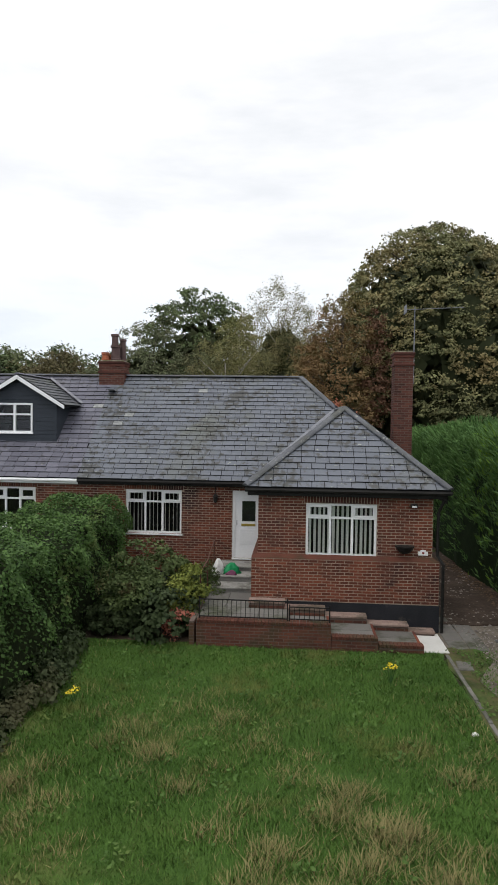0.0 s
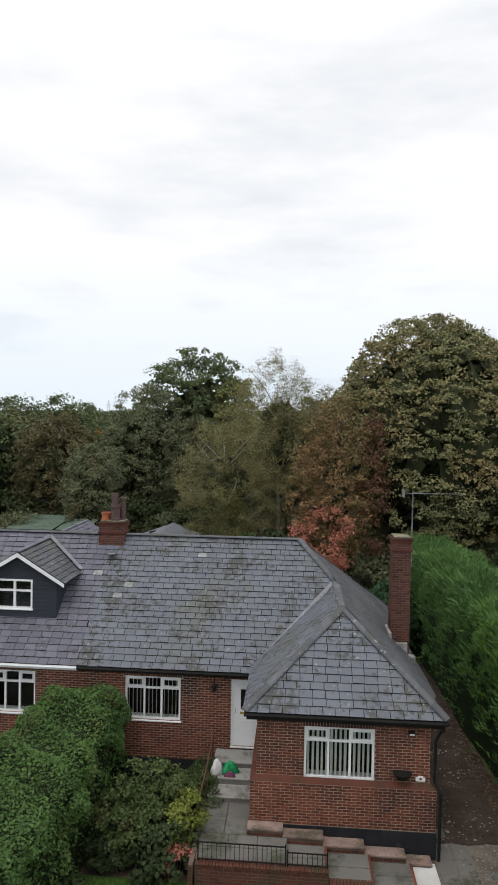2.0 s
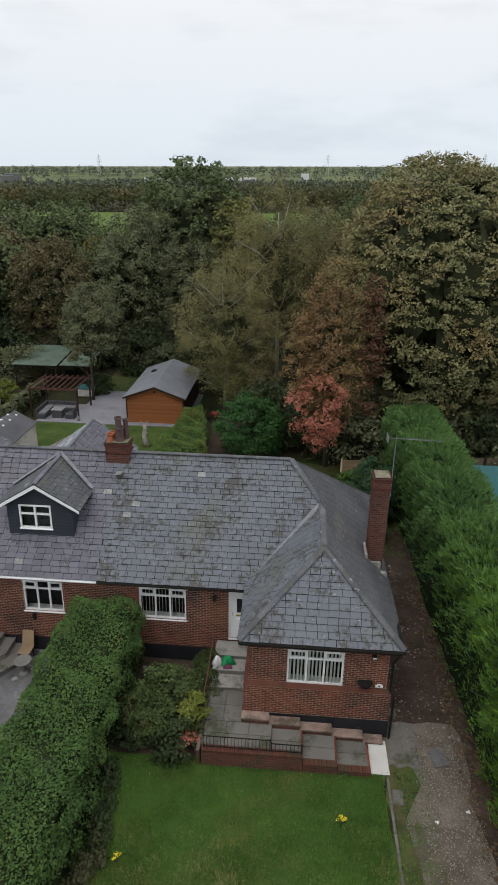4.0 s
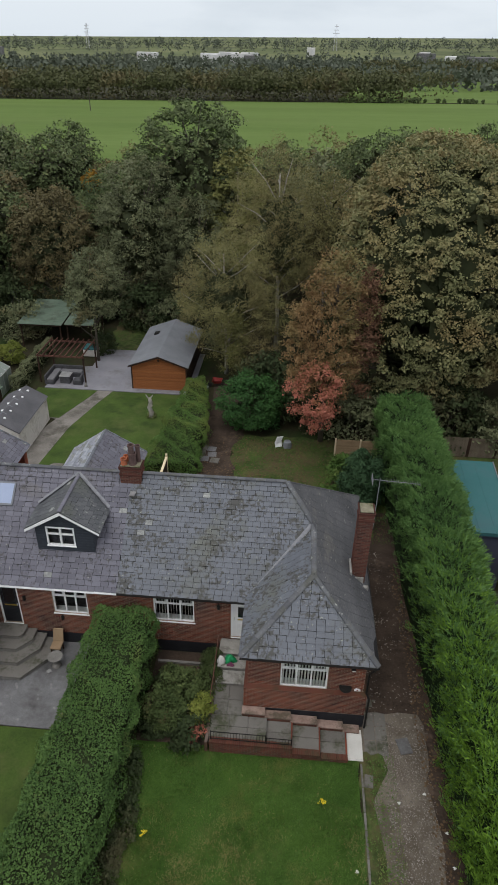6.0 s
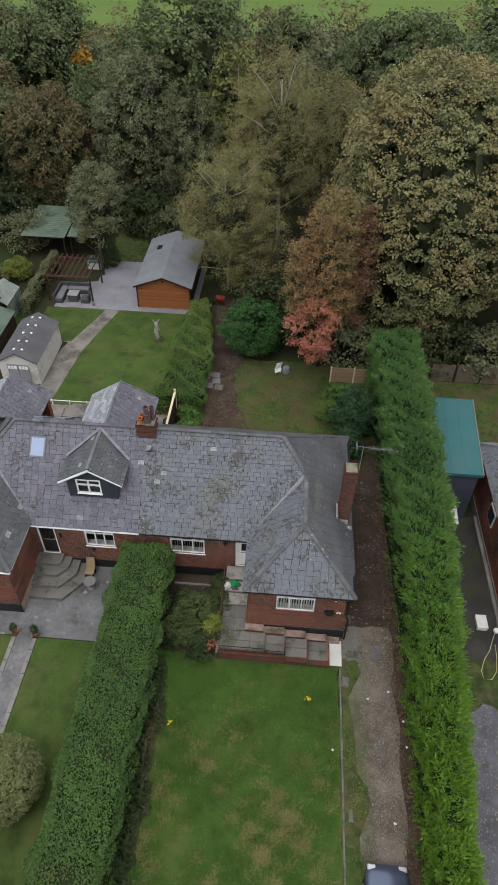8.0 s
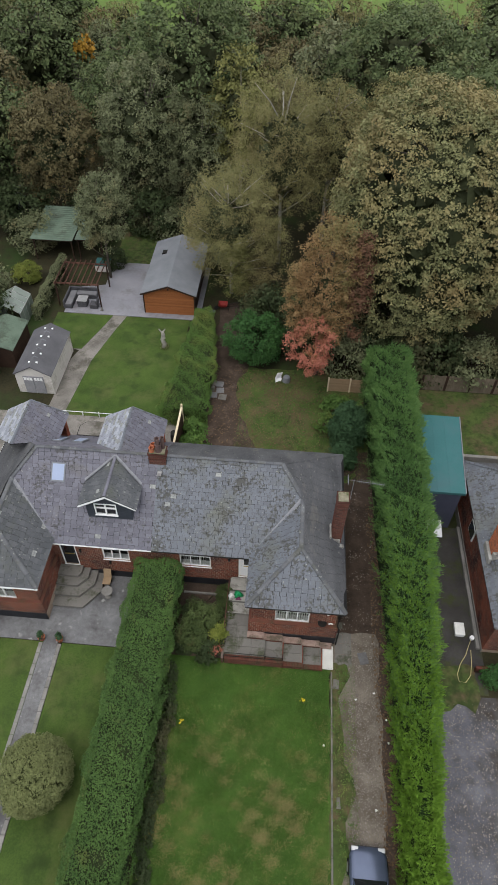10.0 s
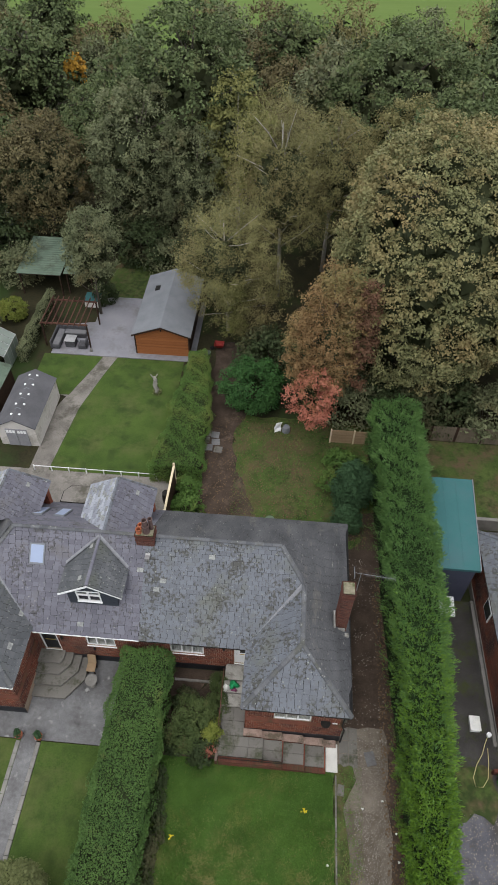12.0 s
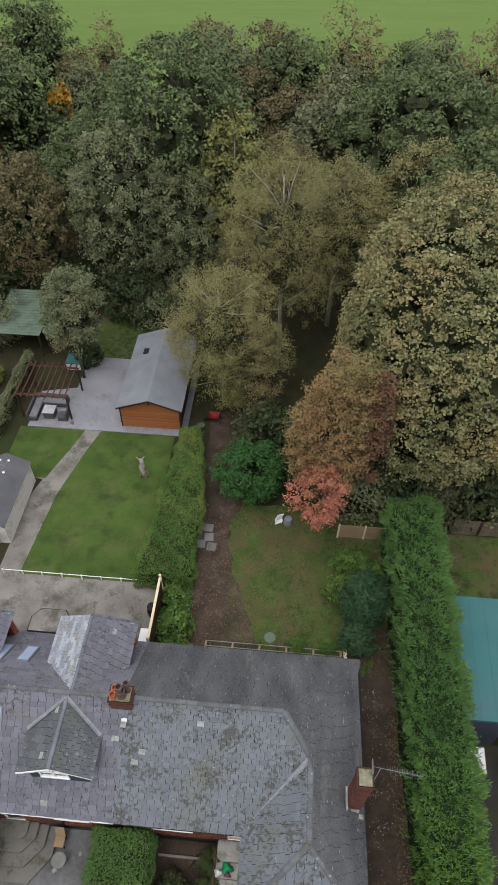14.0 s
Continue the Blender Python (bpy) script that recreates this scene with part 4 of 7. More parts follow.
    slates(roof, planes["right"], flip, FELT, 6, pale=0.004, width=0.5, lap=1.1)
    slates(roof, planes["rear"], flip, SLATE_WARM if flip else FELT, 7, pale=0.002, width=0.6, gauge=0.3, lap=1.1)
    ridge_tiles(roof, (PARTY, yr, R + 0.01), (ridge_end, yr, R + 0.01), SLATE_RIDGE, flip, 0.1)
    for a, b in (((ridge_end, yr, R), (ax, yap, wr)), ((ax, yap, wr), fa), (fa, (right, wf, EW)), (fa, (wl, wf, EW))):
        ridge_tiles(roof, a, b, SLATE_RIDGE, flip, 0.12)
    ridge_tiles(roof, (ridge_end, yr, R), (right, yb, E), FELT, flip, 0.06)
    lead_strip(roof, (wl, ym, E + 0.01), (ax, yap, wr + 0.01), 0.2, flip, LEAD)
    # gutters, fascia and a downpipe
    gm = UPVC if flip else IRON
    f = Geo(flip)
    f.box(PARTY, ym + 0.06, E - 0.2, wl, ym + 0.09, E - 0.045).box(wl + 0.06, wf + 0.06, EW - 0.24, right - 0.06, wf + 0.09, EW - 0.045)
    f.box(right - 0.09, wf + 0.06, E - 0.2, right - 0.06, yb - 0.06, E - 0.045).box(wl + 0.06, wf + 0.09, EW - 0.24, wl + 0.09, ym + 0.06, EW - 0.045)
    f.box(PARTY, yb - 0.09, E - 0.2, right - 0.06, yb - 0.06, E - 0.045)
    part("fascia", f, gm, roof)
    part("soffit", Geo(flip).box(PARTY, ym + 0.09, E - 0.2, -0.96, main_front - 0.02, E - 0.18).box(wl + 0.09, wf + 0.09, EW - 0.24, right - 0.09, wing_front - 0.02, EW - 0.22), IRON, roof)
    for a, b in (((PARTY, ym, E - 0.09), (wl + 0.02, ym, E - 0.09)), ((wl, wf, EW - 0.09), (right, wf, EW - 0.09)), ((right, wf, EW - 0.09), (right, yb, E - 0.09))):
        part("gutter", Geo(flip).tube([a, b], 0.055, 8), gm, roof, smooth=False)
    part("downpipe", Geo(flip).tube([(3.67, 16.05, E - 0.1), (3.56, 16.2, E - 0.45), (3.56, 16.2, 1.95), (3.68, 16.08, 1.75), (3.68, 16.08, 0.0)], 0.04, 8), IRON, h, "black downpipe")
    return h, roof, planes


home, home_roof, PLANES = bungalow(False, "red brick bungalow with a hipped slate roof and white windows")
nextdoor, nextdoor_roof, _ = bungalow(True, "neighbouring brick bungalow with a dormer and brown-grey slates")

SOOTY_CLAY = shader("sooty clay", (0.06, 0.04, 0.04), (0.15, 0.1, 0.09), 3, 0.85, 0.2, 40)
# chimneys, shared stack and the tall side stack
chimney(home, -7.1, -6.2, 22.5, 23.15, 6.0, 7.32, pots=((-6.93, 22.68, 0.13, 0.34, TERRACOTTA), (-6.9, 22.98, 0.12, 0.3, TERRACOTTA), (-6.57, 22.75, 0.17, 0.6, SOOTY_CLAY), (-6.6, 22.75, 0.13, 1.0, SOOTY_CLAY), (-6.37, 22.98, 0.11, 0.85, SOOTY_CLAY)),
        label="shared brick chimney with clay pots", mat=BRICK_DARK)
lead_strip(home_roof, (-6.62, 22.1, 6.2), (-6.38, 22.1, 6.2), 0.5, mat=STEEL)
tall = chimney(home, 3.0, 3.56, 20.15, 20.8, 2.6, 7.45, label="tall narrow brick side chimney with a mossy cap", mat=BRICK_DARK)
g = Geo()
g.box(2.9, 20.0, 4.1, 3.0, 20.9, 4.52, 0.03).box(3.0, 20.05, 3.62, 3.5, 20.14, 4.2, 0.03).box(3.4, 19.85, 3.58, 3.72, 20.05, 3.86, 0.03)
part("fillet", g, MORTAR_PALE, home_roof, "crumbling pale mortar fillet round the chimney foot")


def dormer(parent):
    """The gabled dormer on the neighbouring roof."""
    x0, x1, yf, xm = -10.2, -7.75, 20.15, -9.0
    ez, az = 5.72, 6.66
    sl = (RIDGE - EAVE) / 3.95
    zr = lambda y: EAVE + (y - 18.95) * sl
    yr = 18.95 + (az - EAVE) / sl
    ye = 18.95 + (ez - EAVE) / sl
    g = Geo()
    win = (-9.75, -8.55, 4.78, 5.74)
    wall_core(g, x0, x1, yf, yf + 0.1, zr(yf) - 0.05, ez, (win,))
    g.slab([(x0, yf, ez), (x1, yf, ez), (xm, yf, az - 0.12)], 0.1)
    g.slab([(x1, yf + 0.1, zr(yf) - 0.1), (x1, ye, ez), (x1, yf + 0.1, ez)], 0.08)
    g.slab([(x0, yf + 0.1, ez), (x0, ye, ez), (x0, yf + 0.1, zr(yf) - 0.1)], 0.08)
    d = part("dormer", g, CLAD, parent, "dormer clad in dark grey boards with white bargeboards")
    b = Geo()
    z = 4.45
    while z < 6.4:
        t = 0 if z < ez else (z - ez) / (az - ez - 0.1)
        a, c = x0 + (xm - x0) * t, x1 + (xm - x1) * t
        if z < win[2] - 0.1 or z > win[3]:
            b.box(a, yf - 0.018, z, c, yf - 0.002, z + 0.135, 0.004)
        else:
            b.box(a, yf - 0.018, z, win[0] - 0.03, yf - 0.002, z + 0.135, 0.004).box(win[1] + 0.03, yf - 0.018, z, c, yf - 0.002, z + 0.135, 0.004)
        z += 0.14
    part("cladding", b, CLAD, d, kind="stuff")
    for s in (-1, 1):
        xe = xm + s * 1.56
        p = [(xm, yf - 0.2, az), (xm, yr, az), (xe, ye, ez - 0.02), (xe, yf - 0.2, ez - 0.02)]
        if s > 0:
            p = p[::-1]
        nrm = (Vector(p[1]) - Vector(p[0])).cross(Vector(p[2]) - Vector(p[0]))
        if nrm.z < 0:
            p = p[::-1]
        r = part("dormer_roof", Geo().slab(p, 0.08), ROOF_BOARD, parent)
        slates_on(r, p, 40 + s)
        part("bargeboard", Geo().slab([(xm, yf - 0.205, az - 0.02), (xm, yf - 0.205, az - 0.16), (xe, yf - 0.205, ez - 0.16), (xe, yf - 0.205, ez - 0.04)], 0.03), UPVC, d)
        lead_strip(d, (xe, ye, ez), (xm, yr, az), 0.16, up=0.065)
    ridge_tiles(d, (xm, yf - 0.2, az + 0.01), (xm, yr, az + 0.01), SLATE_WARM, r=0.08)
    small_window(d, *win, yf)


def slates_on(r, poly, seed):
    slates(r, poly, False, SLATE_DARK, seed, pale=0.01, width=0.3, gauge=0.2)


def small_window(d, x0, x1, z0, z1, face):
    g = Geo()
    for p in ((x0, x0 + 0.06, z0, z1), (x1 - 0.06, x1, z0, z1), (x0 + 0.06, x1 - 0.06, z0, z0 + 0.06), (x0 + 0.06, x1 - 0.06, z1 - 0.06, z1), ((x0 + x1) / 2 - 0.035, (x0 + x1) / 2 + 0.035, z0 + 0.06, z1 - 0.06)):
        g.box(p[0], face - 0.03, p[2], p[1], face + 0.06, p[3])
    zt = z0 + 0.62 * (z1 - z0)
    g.box(x0 + 0.06, face - 0.032, zt - 0.03, (x0 + x1) / 2 - 0.035, face + 0.05, zt + 0.03).box((x0 + x1) / 2 + 0.035, face - 0.032, zt - 0.03, x1 - 0.06, face + 0.05, zt + 0.03)
    g.box(x0 - 0.03, face - 0.07, z0 - 0.04, x1 + 0.03, face + 0.04, z0 - 0.001, 0.006)
    part("window_frame", g, UPVC, d, "white casement frame")
    p = part("pane", Geo().glazing(x0 + 0.05, z0 + 0.05, x1 - 0.05, z1 - 0.05, face + 0.025), GLASS, d)
    p.visible_shadow = False
    # dark sheet behind the pane: the unlit room is put into its colour
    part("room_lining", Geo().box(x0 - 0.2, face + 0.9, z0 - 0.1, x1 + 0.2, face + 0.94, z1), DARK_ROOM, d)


dormer(nextdoor)


def skylight(parent, x0, x1, y0, y1, zof, name="skylight"):
    c = lambda x, y, h: (x, y, zof(y) + h)
    p = part(name, Geo().slab([c(x0, y0, 0.09), c(x1, y0, 0.09), c(x1, y1, 0.09), c(x0, y1, 0.09)], 0.09), SHED_FELT, parent, "roof light in a grey metal frame")
    # the reflected sky's pale blue is put into the pane colour
    part("pane", Geo().slab([c(x0 + 0.07, y0 + 0.06, 0.1), c(x1 - 0.07, y0 + 0.06, 0.1), c(x1 - 0.07, y1 - 0.06, 0.1), c(x0 + 0.07, y1 - 0.06, 0.1)], 0.008),
         shader("sky-coloured roof glass", (0.24, 0.29, 0.42), (0.3, 0.36, 0.5), 1, 0.35, 0, spec=0.3), p)


SLOPE = (RIDGE - EAVE) / 3.95
skylight(nextdoor, -12.46, -11.68, 21.45, 22.25, lambda y: EAVE + (y - 18.95) * SLOPE)
skylight(nextdoor, -13.38, -12.78, 24.6, 25.7, lambda y: 0.06 + RIDGE - (y - 22.9) * SLOPE)
skylight(nextdoor, -12.15, -11.55, 24.6, 25.7, lambda y: 0.06 + RIDGE - (y - 22.9) * SLOPE)


def rear_gable(parent, xm, half):
    """A hipped rear extension roof on its walls."""
    yb, za, ze = 26.98, 6.76, 5.3
    sl = (za - ze) / half
    ys = 22.9 + (RIDGE - za) / SLOPE
    ye = 22.9 + (RIDGE - ze) / SLOPE
    ya = yb - 0.5
    w = part("rear_wing", Geo().box(xm - half + 0.2, 26.505, -0.6, xm + half - 0.2, yb - 0.12, ze - 0.02), BRICK, parent, "brick rear gable under a steep slate roof")
    for k, p in enumerate(([(xm, ys, za), (xm, ya, za), (xm + half, yb, ze), (xm + half, ye, ze)], [(xm - half, ye, ze), (xm - half, yb, ze), (xm, ya, za), (xm, ys, za)], [(xm + half, yb, ze), (xm, ya, za), (xm - half, yb, ze)])):
        if (Vector(p[1]) - Vector(p[0])).cross(Vector(p[2]) - Vector(p[0])).z < 0:
            p = p[::-1]
        r = part("rear_roof", Geo().slab(p, 0.08), ROOF_BOARD, parent)
        slates(r, p, False, SLATE_WARM if k != 1 else SLATE_BLUE, 60 + k, pale=0.03 if k != 1 else 0.25, width=0.32, gauge=0.2)
    g = Geo()
    g.box(xm + half - 0.2, 26.6, ze - 0.3, xm + half - 0.17, yb - 0.12, ze - 0.1)
    part("cheek_fascia", g, IRON, w)
    ridge_tiles(w, (xm, ys, za), (xm, ya, za), SLATE, r=0.07)
    ridge_tiles(w, (xm, ya, za), (xm + half, yb, ze), SLATE, r=0.07)


SLATE_BLUE = shader("bluish bleached slate", (0.12, 0.13, 0.16), (0.36, 0.38, 0.43), 1.5, 0.5, 0.3, 18, island=0.6, spec=0.4)
rear_gable(nextdoor, -8.85, 1.85)
rear_gable(nextdoor, -14.9, 1.85)
BAY = [(-12.9, 26.95), (-10.8, 26.95), (-10.8, 27.75), (-11.2, 28.25), (-12.5, 28.25), (-12.9, 27.75)]
flat = part("flat_roof", Geo().slab([(x, y, 3.42) for x, y in BAY], 0.2), IRON, nextdoor, "flat bay roof covered with stone chippings")
part("chipping_bed", Geo().slab([(-11.85 + (x + 11.85) * 0.95, 27.6 + (y - 27.6) * 0.93, 3.45) for x, y in BAY], 0.028), PALE_GRAVEL, flat)
part("rear_wing", Geo().slab([(-11.85 + (x + 11.85) * 0.9, 27.6 + (y - 27.6) * 0.85, 3.21) for x, y in BAY], 3.8), BRICK, nextdoor)


# ---- trees, hedges and grass ----
def crown_leaves(rng, centre, radii, clumps, clump_r, per, length, width, droop=0.0, hollow=0.45, low=-0.8):
    """Leaves in many domed clumps over an uneven, gappy crown; drooping crowns hang in upright wisps."""
    lobes = rng.normal(0, 1, (9, 3))
    lobes = unit(lobes)
    amp = rng.uniform(-0.2, 0.24, 9)
    d = unit(rng.normal(0, 1, (clumps * 2, 3)))
    d = d[d[:, 2] > low][:clumps]
    k = 1 + np.sum(np.maximum(0, d @ lobes.T) ** 3 * amp, 1)
    r = hollow + (1 - hollow) * rng.uniform(0, 1, len(d)) ** 0.45
    c = d * (k * r)[:, None] * np.array(radii) + np.array(centre)
    cr = clump_r * rng.uniform(0.5, 1.4, len(c))
    q = unit(rng.normal(0, 1, (len(c) * per, 3)))
    q[:, 2] = np.where(q[:, 2] < -0.1, -q[:, 2], q[:, 2])
    idx = np.repeat(np.arange(len(c)), per)
    shape = np.array([0.9, 0.9, 1.15]) if droop > 0.15 else np.array([1.05, 1.05, 0.85])
    p = c[idx] + q * (cr[idx] * rng.uniform(0.25 if droop > 0.15 else 0.5, 1.05, len(idx)))[:, None] * shape
    p[:, 2] -= droop * rng.uniform(0, 1, len(p)) ** 2 * cr[idx]
    n = unit(q + 0.5 * d[idx] + np.array([0, 0, 0.7]))
    return leaf_verts(rng, p, n, length, width, droop), c


def tree_meshes(seed, height, radii, material, clumps=220, clump_r=1.0, per=70, length=0.3, width=0.2, trunk=0.3, centre_z=None, droop=0.0, low=-0.8, bark=None, hollow=0.45, extra=None, inner=0.6):
    rng = np.random.default_rng(seed)
    cz = centre_z if centre_z is not None else height - radii[2]
    (v, q), tips = crown_leaves(rng, (0, 0, cz), radii, clumps, clump_r, per, length, width, droop, hollow, low)
    mats, index = [material], np.zeros(len(q), int)

    def more(mat, v2, q2):
        nonlocal v, q, index
        index = np.concatenate([index, np.full(len(q2), len(mats))])
        mats.append(mat)
        q = np.concatenate([q, q2 + len(v)])
        v = np.concatenate([v, v2])

    for mat, cen, rad, n, cr in extra or ():
        more(mat, *crown_leaves(rng, cen, rad, n, cr, per, length, width, droop, 0.3, -1)[0])
    # extra-large dark leaves fill the crown; gap shade is put into their colour
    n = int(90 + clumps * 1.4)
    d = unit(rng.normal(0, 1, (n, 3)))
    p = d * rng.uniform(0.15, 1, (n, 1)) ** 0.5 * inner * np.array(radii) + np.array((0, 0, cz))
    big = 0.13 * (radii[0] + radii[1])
    more(LEAF_INNER_SHADE, *leaf_verts(rng, p, d, big, big * 0.7))
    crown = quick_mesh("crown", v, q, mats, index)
    g = Geo()
    sway = rng.uniform(-0.3, 0.3, 2)
    g.tube([(0, 0, -0.4), (0.1 * sway[0], 0.1 * sway[1], height * 0.2), (sway[0], sway[1], height * 0.5), (sway[0] * 1.5, sway[1], height * 0.85)], trunk, 9, trunk * 0.2)
    pick = rng.permutation(len(tips))[: min(26, len(tips))]
    for i in pick:
        t = tips[i]
        z0 = max(height * 0.15, min(height * 0.7, t[2] - 0.35 * np.hypot(t[0], t[1]) - 1.0))
        s = np.array([sway[0] * z0 / height, sway[1] * z0 / height, z0])
        m = (s + t) / 2 + np.array([0, 0, 0.06 * height * rng.uniform(-0.3, 0.6)])
        g.tube([tuple(s), tuple(m), tuple(t)], trunk * 0.33, 5, trunk * 0.06)
    return g.mesh("trunk", bark or BARK, True), crown


def tree(x, y, label, meshes, group="", turn=0.0, scale=1.0):
    ob = thing("tree", label, "tree", group, at=(x, y, ground_z(x, y)))
    ob.rotation_euler = (0, 0, turn)
    ob.scale = (scale, scale, scale)
    for name, me in zip(("trunk", "crown"), meshes):
        o = new(name, me)
        o.parent = ob
    return ob


W = "trees of the wood"
tree(9.8, 44.2, "huge sycamore turning yellow-brown behind the bungalow", tree_meshes(11, 18.9, (7.7, 7.4, 8.9), LEAF_SYCAMORE, 2500, 0.5, 44, 0.165, 0.12, 0.5, hollow=0.82, inner=0.82), W)
tree(2.35, 38.4, "slender copper-leaved tree with a red lower branch", tree_meshes(12, 13.6, (1.9, 2.1, 6.0), LEAF_COPPER, 380, 0.5, 60, 0.13, 0.085, 0.2, droop=0.2, hollow=0.2, centre_z=7.2, inner=0.4,
     extra=[(LEAF_RED, (-0.75, -2.4, 4.3), (1.7, 1.3, 2.2), 75, 0.5), (LEAF_COPPER, (-1.7, -0.3, 7.2), (1.1, 1.3, 3.8), 120, 0.42), (LEAF_RUST, (2.3, 0.2, 8.0), (0.9, 1.0, 4.4), 110, 0.4)]), W)
tree(-1.4, 54, "tall olive-leaved birch, thinning", tree_meshes(13, 17.6, (4.6, 4.2, 7.4), LEAF_OLIVE, 620, 0.8, 72, 0.115, 0.065, 0.22, droop=0.6, bark=PALE_BARK, hollow=0.2, inner=0.42), W)
tree(-5.3, 48.6, "olive-leaved birch overhanging the cabin", tree_meshes(14, 11.8, (4.1, 3.5, 5.2), LEAF_OLIVE, 460, 0.72, 72, 0.115, 0.065, 0.18, droop=0.6, bark=PALE_BARK, hollow=0.2, inner=0.42,
     extra=[(LEAF_OLIVE, (2.3, -1.2, 4.6), (2.5, 2.0, 4.2), 190, 0.7), (LEAF_YELLOWGREEN, (0.6, -2.0, 3.6), (1.5, 1.2, 2.8), 80, 0.6)]), W)
tree(2.6, 58.5, "olive-yellow birch in the wood", tree_meshes(15, 15.4, (4.4, 4.2, 6.2), LEAF_OLIVE, 460, 0.8, 60, 0.14, 0.085, 0.22, droop=0.5, bark=PALE_BARK, hollow=0.25, inner=0.45), W)
tree(-5.7, 62, "yellow-green tree with a forked pale trunk", tree_meshes(16, 14.6, (2.9, 2.9, 5.5), LEAF_YELLOWGREEN, 190, 0.9, 70, 0.25, 0.17, 0.22, bark=PALE_BARK), W)
OAK = tree_meshes(17, 17.2, (5.6, 5.2, 7.4), LEAF_GREEN, 460, 0.75, 48, 0.26, 0.185, 0.4, hollow=0.6, inner=0.7)
tree(-10.6, 68, "tall dark green oak at the field edge", OAK, W, 0.0, 1.08)
tree(9.2, 71.5, "broad dark green oak at the field edge", tree_meshes(24, 16.4, (7.4, 6.6, 7.6), LEAF_GREEN, 760, 0.75, 46, 0.26, 0.18, 0.45, hollow=0.66, inner=0.74), W)
GREY = tree_meshes(18, 14.2, (4.3, 4.2, 6.4), LEAF_GREY, 430, 0.72, 50, 0.21, 0.125, 0.28, droop=0.5, hollow=0.5, inner=0.66)
tree(-14.8, 61.5, "grey-green willow-like tree in the wood", GREY, W)
BROWN = tree_meshes(19, 12.4, (4.0, 3.8, 5.6), LEAF_BROWN, 380, 0.7, 50, 0.22, 0.14, 0.25, droop=0.4, hollow=0.5, inner=0.66)
tree(-23.2, 60.5, "brown-tinged tree at the wood's edge", BROWN, W)
tree(-25.3, 80.5, "small golden-leaved tree beside the field", tree_meshes(20, 10.9, (1.1, 1.1, 1.8), LEAF_YELLOW, 45, 0.42, 50, 0.3, 0.2, 0.2), W)
tree(-16.5, 49.8, "small airy grey-green tree beside the pergola", tree_meshes(21, 9.6, (2.3, 2.2, 3.6), LEAF_GREY, 210, 0.6, 70, 0.16, 0.1, 0.14, droop=0.3, hollow=0.2), W)
MAPLE = tree_meshes(22, 13.0, (4.4, 4.2, 5.4), LEAF_GREEN, 400, 0.7, 44, 0.25, 0.17, 0.3, hollow=0.6, inner=0.7)
SLIM = tree_meshes(23, 15.0, (3.4, 3.3, 6.4), LEAF_OLIVE, 360, 0.7, 48, 0.2, 0.13, 0.24, droop=0.4, bark=PALE_BARK)
FOREST = [(OAK, "dark green oak in the wood"), (GREY, "grey-green tree in the wood"), (BROWN, "brown-tinged tree in the wood"), (MAPLE, "green maple in the wood"), (SLIM, "olive birch in the wood")]
OAK_FAR = tree_meshes(25, 17.2, (5.6, 5.2, 7.4), LEAF_GREEN, 300, 1.0, 20, 0.38, 0.27, 0.4)
GREY_FAR = tree_meshes(26, 14.2, (4.4, 4.3, 6.4), LEAF_GREY, 280, 0.9, 20, 0.33, 0.22, 0.28, droop=0.4)
BROWN_FAR = tree_meshes(27, 13.0, (4.2, 4.0, 5.8), LEAF_BROWN, 260, 0.9, 20, 0.33, 0.22, 0.26, droop=0.3)
SLIM_FAR = tree_meshes(28, 15.0, (3.4, 3.3, 6.4), LEAF_OLIVE, 240, 0.85, 20, 0.3, 0.2, 0.24, droop=0.3)
FILL = [(OAK_FAR, "dark green oak deep in the wood"), (GREY_FAR, "grey-green tree deep in the wood"), (BROWN_FAR, "brown-tinged tree deep in the wood"), (SLIM_FAR, "olive birch deep in the wood")]
rs = random.Random(5)
taken = [(10.2, 44.2, 7), (2.1, 38.3, 2.5), (-1.4, 54, 3.6), (-4.6, 48.6, 3.5), (2.6, 58.5, 3.2), (-5.7, 62, 2.6), (-10.4, 68, 4), (9.2, 71.5, 5.5), (-14.8, 61.5, 3.6), (-23.2, 60.5, 3.4), (-25.3, 80.5, 1.2)]
for x, y, k, s in ((-29.5, 79, 0, 0.9), (-35.5, 74, 1, 1.02), (-38, 84, 0, 0.9), (16.5, 54, 3, 1.28), (14, 58, 0, 0.95), (20, 62, 3, 1.15), (26, 47, 0, 1.0), (-30, 62, 0, 0.78), (-9.5, 60.5, 1, 0.8), (-19, 67, 3, 0.95), (8.5, 62, 4, 0.95), (-1, 68, 2, 0.9), (2.5, 73, 1, 1.05), (20, 74, 0, 0.98), (-17.5, 75, 0, 0.85), (-34, 55, 3, 0.85), (22, 40, 3, 1.1)):
    far = y > 70 or abs(x) > 24
    meshes, label = FILL[(0, 1, 2, 0, 3)[k]] if far else FOREST[k]
    tree(x, y, label, meshes, W, rs.uniform(0, 6.28), s)
    taken.append((x, y, 3))
for i in range(900):
    y = rs.uniform(60, 104)
    x = rs.uniform(-64, 50)
    if abs(x) > 12 + y * 0.48 or y < 74 and -22 < x < 22:
        continue
    if any((x - a) ** 2 + (y - b) ** 2 < (r + 2.0) ** 2 for a, b, r in taken) or abs(x + 24.5) < 2.5 and 72 < y < 80:
        continue
    taken.append((x, y, 2.6))
    k = rs.choice((0, 1, 1, 2, 2, 3))
    tree(x, y, FILL[k][1], FILL[k][0], W, rs.uniform(0, 6.28), rs.uniform(0.66, 0.8) if -28 < x < -14 else rs.uniform(0.78, 0.96))
    if len(taken) > 84:
        break


